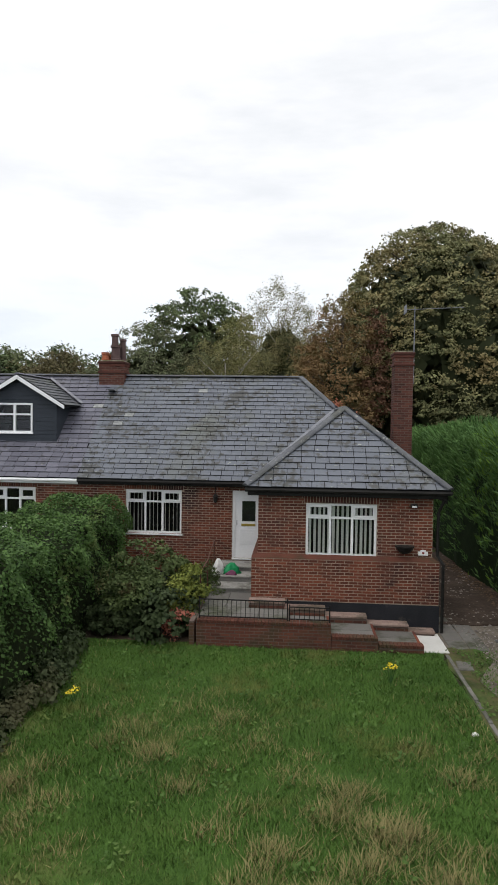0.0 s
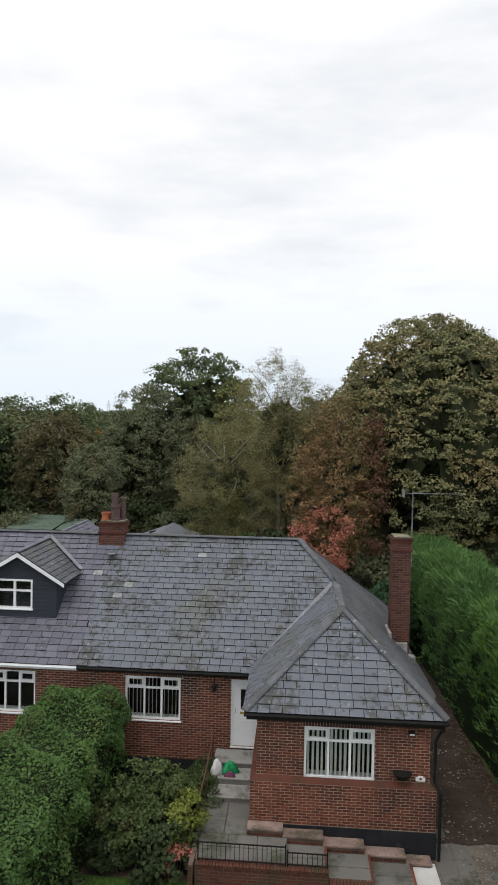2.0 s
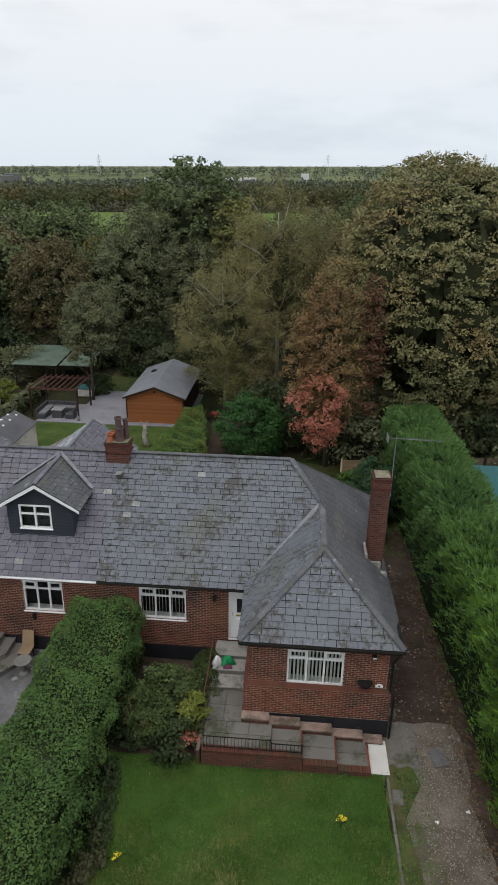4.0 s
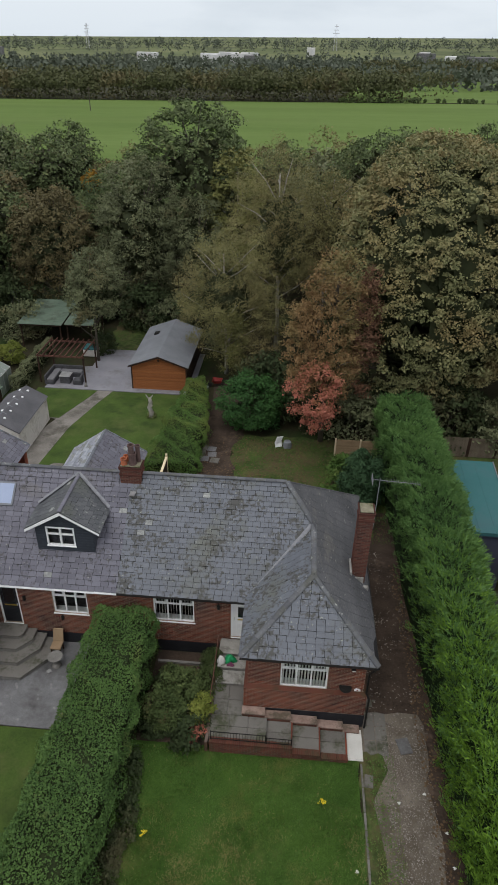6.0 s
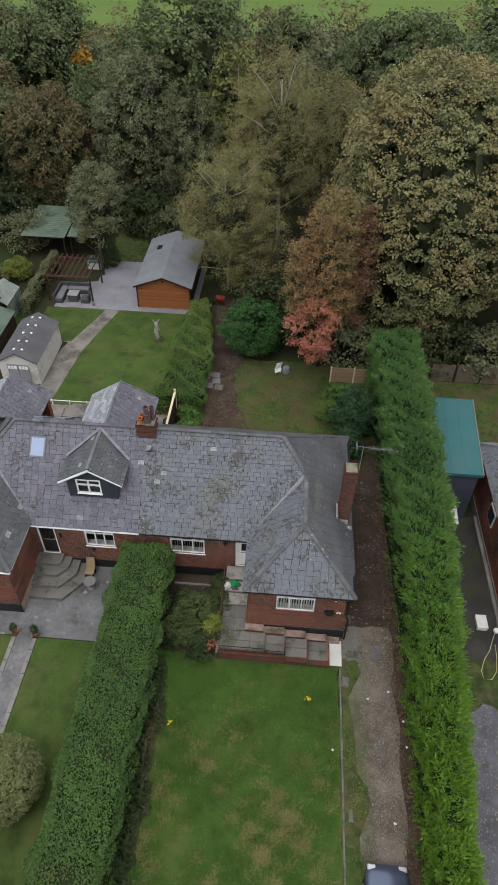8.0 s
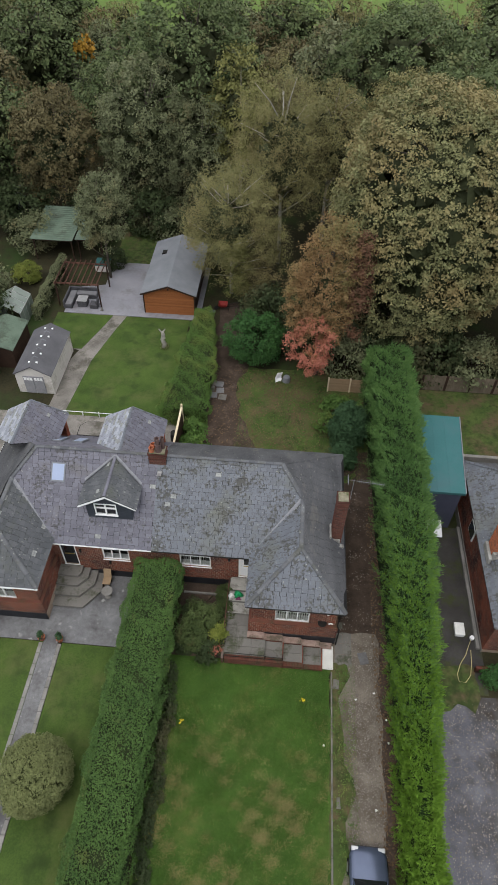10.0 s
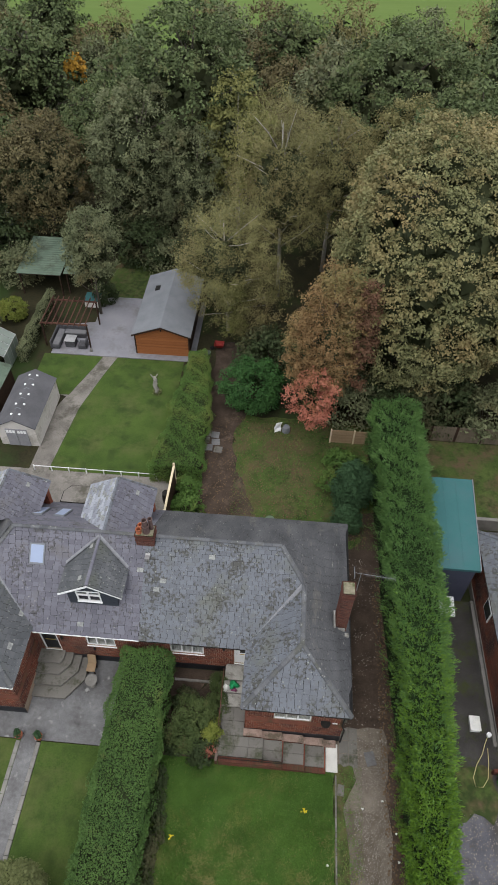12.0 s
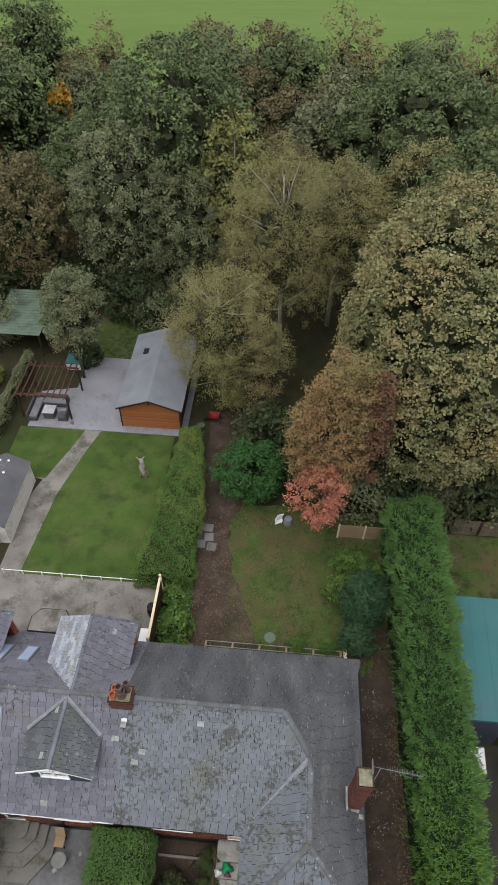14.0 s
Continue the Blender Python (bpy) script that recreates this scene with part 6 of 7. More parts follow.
part("bowl", Geo().lathe(2.75, 16.2, [(0.06, 1.98), (0.16, 2.04), (0.24, 2.16), (0.24, 2.18)], 14), IRON, g)
part("bracket", Geo().box(2.7, 16.2, 2.1, 2.8, 16.29, 2.14), IRON, g)
g = thing("number_plaque", "small white house plaque with a dark bar", "plaque", at=(3.22, 16.28, 2.0))
part("plate", Geo().box(3.1, 16.262, 1.93, 3.34, 16.286, 2.03, 0.006).box(3.15, 16.262, 2.031, 3.29, 16.286, 2.07, 0.006), UPVC, g)
part("bar", Geo().box(3.19, 16.258, 1.97, 3.25, 16.2615, 2.02), RED_PAINT, g)
g = thing("wall_lantern", "black lantern hanging beside the door", "lamp", at=(-2.42, 19.1, 2.9))
part("lantern", Geo().lathe(-2.42, 19.08, [(0.02, 2.78), (0.055, 2.81), (0.07, 2.95), (0.08, 2.97), (0.02, 3.06)], 8), IRON, g)
part("bracket", Geo().tube([(-2.42, 19.19, 3.2), (-2.42, 19.08, 3.24), (-2.42, 19.08, 3.08)], 0.012, 6), IRON, g)


def aerial():
    a = thing("tv_aerial", "television aerial on a thin mast strapped to the chimney", "aerial", at=(3.7, 20.45, 7.0))
    part("mast", Geo().tube([(3.62, 20.45, 6.5), (3.62, 20.45, 8.9)], 0.017, 6), LEAD, a)
    part("boom", Geo().tube([(3.35, 20.5, 8.82), (5.1, 20.3, 8.86)], 0.01, 6), LEAD, a)
    for i in range(15):
        t = 0.3 + 0.7 * i / 14
        x, y, z = 3.35 + 1.75 * t, 20.5 - 0.2 * t, 8.82 + 0.04 * t
        part("element", Geo().tube([(x, y - 0.13, z + 0.015), (x, y + 0.13, z + 0.015)], 0.005, 4), LEAD, a)
    part("reflector", Geo().box(3.33, 20.25, 8.7, 3.345, 20.75, 8.95), LEAD, a)
    part("bracket", Geo().box(3.55, 20.42, 6.7, 3.64, 20.48, 6.74).box(3.55, 20.42, 7.2, 3.64, 20.48, 7.24), STEEL, a)


aerial()

BED1 = bush_mesh(71, (0.85, 0.75, 0.95), LEAF_BED, 80, 0.26, 80, 0.08, 0.055)
BED2 = bush_mesh(72, (0.55, 0.5, 0.85), LEAF_LIME, 60, 0.22, 60, 0.085, 0.055)
BED3 = bush_mesh(73, (0.8, 0.7, 0.6), LEAF_UNDER, 60, 0.25, 55, 0.12, 0.09)
BED4 = bush_mesh(74, (0.5, 0.45, 0.5), LEAF_RED, 26, 0.18, 40, 0.08, 0.06)
for x, y, s, me, lab in ((-3.55, 16.5, 1.15, BED1, "bushy garden shrub with browning flower heads"), (-2.75, 15.75, 1.0, BED2, "yellow-green leafy shrub by the railing"), (-3.2, 15.2, 1.0, BED3, "low dark green shrub at the lawn edge"),
                         (-3.9, 15.6, 1.0, BED1, "bushy shrub with browning flower heads"), (-2.75, 15.1, 0.75, BED4, "faded pink hydrangea heads"), (-4.2, 17.3, 0.8, BED3, "dark low shrub against the hedge"), (-2.65, 17.1, 0.7, BED1, "small shrub beside the steps"), (-4.5, 15.2, 0.7, BED3, "ground-cover plant at the hedge foot"), (-2.6, 18.3, 0.6, BED1, "leggy plant beside the door steps")):
    bush(x, y, 0.02, lab, me, scale=(s, s, s), turn=x * 3, group="shrubs in the bed")
# dark undergrowth leaves stand in for the shade at the hedge foot
FOOT = bush_mesh(75, (0.45, 0.9, 0.22), LEAF_UNDER, 34, 0.2, 46, 0.1, 0.07)
for i, y in enumerate((4.5, 6.4, 8.2, 9.9, 11.6, 13.2)):
    bush(-4.75 - 0.2 * (i % 2), y, 0.02, "ivy and weeds spilling from the hedge foot", FOOT, scale=(0.9, 1.1, 0.8 + 0.2 * (i % 3)), group="weeds along the hedge", stems=False, name="ground_cover", category="weeds")
part("kerb_stone", Geo().box(-5.0, 18.45, -0.1, -2.6, 18.56, 0.12, 0.01), CONCRETE, home, "concrete drain kerb")


def ragwort(x, y, h, n, seed):
    rng = np.random.default_rng(seed)
    r = thing("wildflower", "yellow ragwort flowering in the grass", "flower", "wildflowers", at=(x, y, 0.03))
    g = Geo()
    p = []
    for i in range(n):
        a, d = rng.uniform(0, 6.28), rng.uniform(0, 0.14)
        tip = (x + d * math.cos(a), y + d * math.sin(a), h * rng.uniform(0.75, 1.0))
        g.tube([(x, y, 0), tip], 0.006, 4)
        p.append(tip)
    part("stems", g, LEAF_SHRUB, r)
    pp = np.repeat(np.array(p), 5, 0) + rng.normal(0, 0.02, (n * 5, 3))
    v, q = leaf_verts(rng, pp, np.tile([0, 0, 1.0], (len(pp), 1)), 0.05, 0.045)
    part("flowers", quick_mesh("flowers", v, q, [YELLOW]), YELLOW, r, kind="stuff")


ragwort(1.95, 12.8, 0.45, 9, 1)
ragwort(-4.0, 11.3, 0.3, 6, 2)
rl = random.Random(4)
for i, (x, y) in enumerate(((3.06, 10.82), (5.65, 13.6), (6.2, 12.3), (4.7, 13.2), (6.25, 11.2), (5.5, 8.2))):
    lumpy("litter", "small scrap of white litter", x, y, 0.03, (0.06, 0.05, 0.05), PLASTIC_WHITE, i + 3, "litter", "scraps of litter")

# ---- the drive ----
e = thing("kerb_edging", "broken line of flat stones edging the drive", "kerb", at=(3.5, 10, 0))
y = 3.0
rk = random.Random(3)
while y < 14.5:
    ln = rk.choice((0.45, 0.6, 0.9))
    big = rk.random() < 0.3
    part("edging_stone", Geo().box(3.42, y, -0.08, 3.5, y + ln - 0.02, 0.06 + rk.uniform(-0.01, 0.015), 0.01), FLAG, e)
    if big:
        part("flat_stone", Geo().box(3.53, y, -0.05, 3.85, y + 0.5, 0.05 + rk.uniform(-0.008, 0.008), 0.012, turn=rk.uniform(-6, 6)), FLAG, e)
    y += ln
e = thing("drive_flags", "concrete flags beside the corner of the house", "paving", at=(4.1, 16, 0))
for i in range(2):
    for j in range(4):
        part("flag", Geo().box(3.64 + 0.46 * i, 14.95 + 0.62 * j, -0.06, 4.08 + 0.46 * i, 15.55 + 0.62 * j, 0.04 + rk.uniform(-0.006, 0.006), 0.01), FLAG, e)
solo("paving_slab", Geo().box(4.92, 15.1, -0.02, 5.4, 15.75, 0.065, 0.01, turn=14), TERRACE, "loose grey paving slab on the drive", "slab")


def loose_stones(name, label, x0, x1, y0, y1, n, seed, mat, size=0.03):
    rng = np.random.default_rng(seed)
    p = np.stack([rng.uniform(x0, x1, n), rng.uniform(y0, y1, n), np.zeros(n)], 1)
    p[:, 2] = [ground_z(0, yy) + 0.03 for yy in p[:, 1]]
    s = rng.uniform(0.5, 1.6, (n, 1, 1)) * size
    base = np.array([[-1, -0.7, 0], [0.8, -0.9, 0], [1, 0.8, 0], [-0.8, 0.9, 0], [-0.4, -0.3, 0.7], [0.4, -0.35, 0.75], [0.45, 0.35, 0.65], [-0.4, 0.4, 0.7]])
    a = rng.uniform(0, 6.28, n)
    rot = np.zeros((n, 3, 3))
    rot[:, 0, 0], rot[:, 0, 1], rot[:, 1, 0], rot[:, 1, 1], rot[:, 2, 2] = np.cos(a), -np.sin(a), np.sin(a), np.cos(a), 1
    v = np.einsum("nij,kj->nki", rot, base) * s + p[:, None, :]
    f = np.array([[4, 5, 6, 7], [0, 1, 5, 4], [1, 2, 6, 5], [2, 3, 7, 6], [3, 0, 4, 7]])
    q = (f[None] + 8 * np.arange(n)[:, None, None]).reshape(-1, 4)
    solo(name, quick_mesh(name, v.reshape(-1, 3), q, [mat]), mat, label, "gravel", "stuff")


STONE = shader("loose stone", (0.09, 0.075, 0.062), (0.3, 0.27, 0.245), 3, 0.95, 0, island=0.9)
loose_stones("gravel", "loose stones on the drive", 4.3, 6.0, 4, 16, 5000, 81, STONE, 0.016)
loose_stones("gravel", "rubble and stones in the shaded side passage", 3.9, 6.2, 16, 27, 900, 82, STONE, 0.03)
loose_stones("gravel", "loose grey gravel on the next forecourt", 8.8, 14, 4, 13.6, 4000, 83, STONE, 0.02)
LEAF_FALLEN = leafy("fallen leaves", (0.06, 0.04, 0.022), (0.17, 0.11, 0.055))


def fallen(name, label, x0, x1, y0, y1, n, seed):
    rng = np.random.default_rng(seed)
    p = np.stack([rng.uniform(x0, x1, n), rng.uniform(y0, y1, n), np.zeros(n)], 1)
    p[:, 2] = [ground_z(0, yy) + 0.075 for yy in p[:, 1]]
    v, q = leaf_verts(rng, p, np.tile([0, 0, 3.0], (n, 1)), 0.11, 0.08)
    solo(name, quick_mesh(name, v, q, [LEAF_FALLEN]), LEAF_FALLEN, label, "leaves", "stuff")


fallen("fallen_leaves", "fallen brown leaves over the back garden", -5.8, 6.0, 27.8, 38.4, 2600, 84)
fallen("fallen_leaves", "fallen brown leaves at the hedge foot", 5.7, 6.5, 6, 26, 900, 85)


def car():
    """A small hatchback, nose towards the houses."""
    cx, y0, y1 = 4.95, 2.45, 6.65
    ob = thing("car", "parked blue-grey hatchback on the gravel drive", "car", at=(cx, (y0 + y1) / 2, 0))
    # cross-sections from nose to tail: (y, half width low, half width high, sill, top)
    rows = [(6.65, 0.55, 0.5, 0.32, 0.55), (6.55, 0.74, 0.68, 0.24, 0.68), (6.25, 0.82, 0.76, 0.2, 0.8), (5.6, 0.84, 0.78, 0.2, 0.9), (5.25, 0.84, 0.78, 0.2, 0.95), (4.4, 0.84, 0.79, 0.2, 0.98), (3.3, 0.84, 0.79, 0.2, 1.0), (2.75, 0.82, 0.77, 0.22, 1.02), (2.5, 0.76, 0.7, 0.28, 0.95), (2.45, 0.7, 0.64, 0.34, 0.8)]
    vs, fs = [], []
    for y, a, b, lo, hi in rows:
        mid = lo + (hi - lo) * 0.6
        vs += [(cx - a * 0.92, y, lo), (cx - a, y, mid), (cx - b, y, hi - 0.05), (cx - b * 0.8, y, hi), (cx, y, hi + 0.03), (cx + b * 0.8, y, hi), (cx + b, y, hi - 0.05), (cx + a, y, mid), (cx + a * 0.92, y, lo)]
    for i in range(len(rows) - 1):
        for j in range(8):
            fs.append([i * 9 + j, (i + 1) * 9 + j, (i + 1) * 9 + j + 1, i * 9 + j + 1])
        fs.append([i * 9 + 8, (i + 1) * 9 + 8, (i + 1) * 9, i * 9])
    fs += [list(range(9)), [(len(rows) - 1) * 9 + j for j in range(8, -1, -1)]]
    g = Geo()
    g.add(vs, fs)
    part("body", g, CAR_PAINT, ob, smooth=True)
    low = [(5.35, 0.72), (4.55, 0.76), (3.3, 0.76), (2.6, 0.7)]
    high = [(4.55, 0.56), (4.2, 0.6), (3.2, 0.6), (2.85, 0.54)]
    g = Geo()
    vs = [(cx + s * w, y, 0.97) for y, w in low for s in (-1, 1)] + [(cx + s * w, y, 1.43 + 0.04 * math.sin(i)) for i, (y, w) in enumerate(high) for s in (-1, 1)]
    fs = []
    for i in range(3):
        fs += [[2 * i, 8 + 2 * i, 10 + 2 * i, 2 * i + 2], [2 * i + 1, 2 * i + 3, 11 + 2 * i, 9 + 2 * i]]
    fs += [[0, 1, 9, 8], [6, 14, 15, 7]]
    g.add(vs, fs)
    part("window_glass", g, CAR_GLASS, ob)
    g = Geo()
    vs = [(cx + s * (w + 0.015), y, 1.445 + (0.05 if 0 < i < 3 else 0.0)) for i, (y, w) in enumerate(high) for s in (-1, 0, 1)]
    vs = [(x, y, z + (0.02 if abs(x - cx) < 0.01 else 0)) for x, y, z in vs]
    g.add(vs, [[3 * i + j, 3 * i + j + 1, 3 * i + j + 4, 3 * i + j + 3] for i in range(3) for j in range(2)])
    part("roof_panel", g, CAR_PAINT, ob, smooth=True)
    for s in (-1, 1):
        part("pillar", Geo().tube([(cx + s * 0.73, 5.35, 0.97), (cx + s * 0.58, 4.55, 1.44)], 0.03, 6), CAR_PAINT, ob)
        part("wing_mirror", Geo().box(cx + s * 0.95 - 0.09, 4.95, 0.95, cx + s * 0.95 + 0.09, 5.08, 1.07, 0.03), IRON, ob)
        part("headlight", Geo().box(cx + s * 0.58 - 0.16, 6.4, 0.6, cx + s * 0.58 + 0.16, 6.6, 0.72, 0.03), STEEL, ob)
        for y in (5.85, 3.15):
            w = Geo()
            w.tube([(cx + s * 0.68, y, 0.31), (cx + s * 0.86, y, 0.31)], 0.31, 18)
            wh = part("wheel", w, RUBBER, ob)
            part("rim", Geo().tube([(cx + s * 0.84, y, 0.31), (cx + s * 0.868, y, 0.31)], 0.2, 14), STEEL, wh)
    part("number_plate", Geo().box(cx - 0.26, 6.63, 0.36, cx + 0.26, 6.665, 0.47), UPVC, ob)
    part("wiper", Geo().tube([(cx - 0.5, 5.3, 1.0), (cx + 0.1, 5.12, 1.08)], 0.01, 4), IRON, ob)


car()

# ---- the neighbouring front garden ----
s = thing("terrace_steps", "angled grey stone steps up to the neighbouring door", "steps", at=(-11, 18, 0))
for i, (ya, x1, x2, ym, z) in enumerate(((16.95, -10.5, -9.7, 18.0, 0.26), (17.5, -10.8, -10.1, 18.3, 0.5), (18.0, -11.0, -10.5, 18.55, 0.74), (18.5, -11.02, -10.9, 18.7, 0.95))):
    poly = [(-12.2, ya, z - 0.06), (x1, ya, z - 0.06), (x2, ym, z - 0.06), (x2, 19.17, z - 0.06), (-12.2, 19.17, z - 0.06)]
    part("step", Geo().slab(poly, z + 0.1), CONCRETE, s)
    part("tread", Geo().slab([(x + (0.03 if 0 < k < 4 else 0), y - (0.03 if k < 2 else 0), z) for k, (x, y, _) in enumerate(poly)], 0.058), FLAG, s)
BALL = quick_mesh("foliage", *crown_leaves(np.random.default_rng(76), (0, 0, 1.08), (1.42, 1.42, 1.38), 900, 0.2, 46, 0.08, 0.055, 0.0, 0.93, -0.9)[0], [LEAF_BALL])
b = bush(-10.15, 8.0, 0.35, "large clipped spherical topiary bush on the lawn", BALL, name="topiary", category="topiary", scale=(1.08, 1.08, 1.05))
part("core", Geo().lathe(0, 0, [(0.25, -0.3), (0.95, 0.2), (1.3, 0.75), (1.33, 1.3), (1.05, 2.0), (0.3, 2.38)], 14).mesh("core", shader("topiary twigs", (0.03, 0.038, 0.014), (0.07, 0.08, 0.03), 3, 0.95, 0.6, 15)), None, b).location = (0, 0, 0)
for x, y in ((-12.22, 14.98), (-11.22, 14.98)):
    p = thing("plant_pot", "small dark conifer in a terracotta pot", "plant pot", "pair of plant pots", at=(x, y, 0.05))
    part("pot", Geo().lathe(x, y, [(0.13, 0.04), (0.18, 0.28), (0.2, 0.3), (0.2, 0.34), (0.16, 0.34)], 12), TERRACOTTA, p)
    rng = np.random.default_rng(int(-x * 10))
    (v, q), _ = crown_leaves(rng, (x, y, 0.55), (0.16, 0.16, 0.28), 30, 0.07, 30, 0.08, 0.03)
    part("foliage", quick_mesh("foliage", v, q, [LEAF_CONIFER_DARK]), LEAF_CONIFER_DARK, p)
c = thing("garden_chair", "tilted wooden garden chair beside the steps", "chair", at=(-9.45, 18.6, 0.05))
part("seat", Geo().box(-9.68, 18.35, 0.42, -9.22, 18.8, 0.47, 0.012), FENCE, c)
part("backrest", Geo().add([(-9.68, 18.8, 0.45), (-9.22, 18.8, 0.45), (-9.24, 18.98, 1.02), (-9.66, 18.98, 1.02), (-9.68, 18.85, 0.45), (-9.22, 18.85, 0.45), (-9.24, 19.03, 1.02), (-9.66, 19.03, 1.02)], [[0, 1, 2, 3], [7, 6, 5, 4], [0, 4, 5, 1], [3, 2, 6, 7], [0, 3, 7, 4], [1, 5, 6, 2]]), FENCE, c)
for x in (-9.66, -9.28):
    for y in (18.38, 18.74):
        part("leg", Geo().box(x, y, 0.05, x + 0.05, y + 0.05, 0.42), WOOD_DARK, c)
t = thing("birdbath", "round stone birdbath on a short pedestal", "birdbath", at=(-9.25, 17.85, 0.05))
part("bowl", Geo().lathe(-9.25, 17.85, [(0.1, 0.5), (0.3, 0.58), (0.32, 0.62), (0.28, 0.62), (0.05, 0.57)], 18), CONCRETE, t)
part("pedestal", Geo().lathe(-9.25, 17.85, [(0.2, 0.04), (0.18, 0.1), (0.09, 0.16), (0.08, 0.45), (0.12, 0.52)], 14), CONCRETE, t)
for x, z in ((-10.75, 2.6), (-9.2, 1.6)):
    g = thing("wall_light", "small dark wall light", "lamp", "wall lights", at=(x, 19.1, z))
    part("body", Geo().lathe(x, 19.1, [(0.05, z - 0.12), (0.06, z - 0.1), (0.06, z + 0.1), (0.05, z + 0.12)], 10), IRON, g)
    part("bracket", Geo().box(x - 0.03, 19.1, z - 0.03, x + 0.03, 19.186, z + 0.03), IRON, g)

# ---- the back gardens ----
GZ = -0.3


def gable_shed(name, label, category, x0, x1, y0, y1, ze, za, wall_mat, roof_mat, over=0.2, board=None, zb=GZ):
    """A small building with a ridge along y."""
    xm = (x0 + x1) / 2
    ob = thing(name, label, category, at=(xm, y0, zb))
    g = Geo()
    g.add([(x0, y0, zb), (x1, y0, zb), (x1, y0, ze), (xm, y0, za - 0.08), (x0, y0, ze), (x0, y1, zb), (x1, y1, zb), (x1, y1, ze), (xm, y1, za - 0.08), (x0, y1, ze)],
          [[0, 1, 2, 3, 4], [9, 8, 7, 6, 5], [1, 6, 7, 2], [5, 0, 4, 9], [4, 3, 8, 9], [3, 2, 7, 8], [0, 5, 6, 1]])
    part("wall", g, wall_mat, ob)
    sl = (za - ze) / (xm - x0)
    for s in (-1, 1):
        xe = xm + s * (xm - x0 + over)
        z2 = ze - over * sl + 0.04
        p = [(xm, y0 - over, za + 0.02), (xm, y1 + over, za + 0.02), (xe, y1 + over, z2), (xe, y0 - over, z2)]
        if s < 0:
            p = p[::-1]
        if (Vector(p[1]) - Vector(p[0])).cross(Vector(p[2]) - Vector(p[0])).z < 0:
            p = p[::-1]
        part("roof", Geo().slab(p, 0.07), roof_mat, ob)
    if board:
        z = zb + 0.05
        while z < za - 0.2:
            t = 0 if z + 0.13 < ze else min(0.98, (z + 0.13 - ze) / (za - 0.08 - ze))
            a, b = x0 + (xm - x0) * t, x1 + (xm - x1) * t
            if b - a > 0.2:
                part("board", Geo().box(a, y0 - 0.03, z, b, y0 - 0.002, z + 0.135, 0.008), board, ob)
            z += 0.145
    return ob


cab = gable_shed("cabin", "orange timber cabin with a grey felt roof", "shed", -12.35, -8.05, 44.9, 52.7, 1.85, 2.66, WOOD_DARK, SHED_FELT, 0.22, CEDAR)
for x in (-12.4, -8.1):
    part("corner_post", Geo().box(x, 44.85, GZ, x + 0.1, 44.95, 1.85), WOOD_DARK, cab)
for s in (-1, 1):
    part("bargeboard", Geo().slab([(-10.2, 44.66, 2.66), (-10.2, 44.66, 2.52), (-10.2 + s * 2.38, 44.66, 1.66), (-10.2 + s * 2.38, 44.66, 1.78)], 0.03), WOOD_DARK, cab)
part("roof_vent", Geo().add([(-11.6, 50.2, 2.14), (-11.2, 50.2, 2.3), (-11.2, 50.75, 2.3), (-11.6, 50.75, 2.14), (-11.6, 50.2, 2.3), (-11.2, 50.2, 2.36), (-11.2, 50.75, 2.36), (-11.6, 50.75, 2.3)], [[4, 5, 6, 7], [0, 1, 5, 4], [1, 2, 6, 5], [2, 3, 7, 6], [3, 0, 4, 7]]), IRON, cab)
part("hook", Geo().lathe(-10.2, 44.8, [(0.05, 2.2), (0.07, 2.25), (0.05, 2.32)], 8), IRON, cab)

gar = gable_shed("garage", "cream-walled garage with a dark ribbed roof", "garage", -19.85, -17.15, 34.25, 39.3, 1.55, 2.3, CREAM, ASBESTOS, 0.1)
xm = -18.5
for s in (-1, 1):
    for j in range(5):
        y = 34.8 + j * 1.0
        x = xm + s * 0.28
        part("roof_light", Geo().box(x - 0.07, y, 2.13, x + 0.07, y + 0.13, 2.22, 0.01), UPVC, gar)
        if j:
            part("roof_seam", Geo().slab([(xm, y - 0.45, 2.345), (xm + s * 1.22, y - 0.45, 1.545), (xm + s * 1.22, y - 0.4, 1.545), (xm, y - 0.4, 2.345)][::s], 0.02), SHED_FELT, gar)
for i in range(2):
    a = -19.28 + i * 0.78
    d = part("garage_door", Geo().box(a, 34.19, GZ + 0.02, a + 0.75, 34.24, 1.35, 0.01), shader("grey painted door", (0.2, 0.2, 0.22), (0.3, 0.3, 0.32), 2, 0.6, 0.1), gar, "grey door with small white-framed lights")
    for k in range(3):
        part("light", Geo().box(a + 0.06 + k * 0.22, 34.17, 0.98, a + 0.25 + k * 0.22, 34.189, 1.25, 0.008), UPVC, d)


def pergola():
    x0, x1, y0, y1, z = -20.0, -16.15, 45.1, 48.4, 1.95
    p = thing("pergola", "slatted timber pergola on dark posts over the seating", "pergola", at=(-18, 46.7, GZ))
    for x in (x0 + 0.1, x1 - 0.1):
        for y in (y0 + 0.1, y1 - 0.1):
            part("post", Geo().box(x - 0.055, y - 0.055, GZ, x + 0.055, y + 0.055, z, 0.008), WOOD_DARK, p)
    for y in (y0 + 0.1, y1 - 0.1):
        part("beam", Geo().box(x0, y - 0.04, z, x1, y + 0.04, z + 0.14, 0.008), WOOD_RED, p)
    for i in range(9):
        x = x0 + 0.15 + (x1 - x0 - 0.3) * i / 8
        part("rafter", Geo().box(x - 0.03, y0 - 0.25, z + 0.14, x + 0.03, y1 + 0.25, z + 0.25, 0.006), WOOD_RED, p)


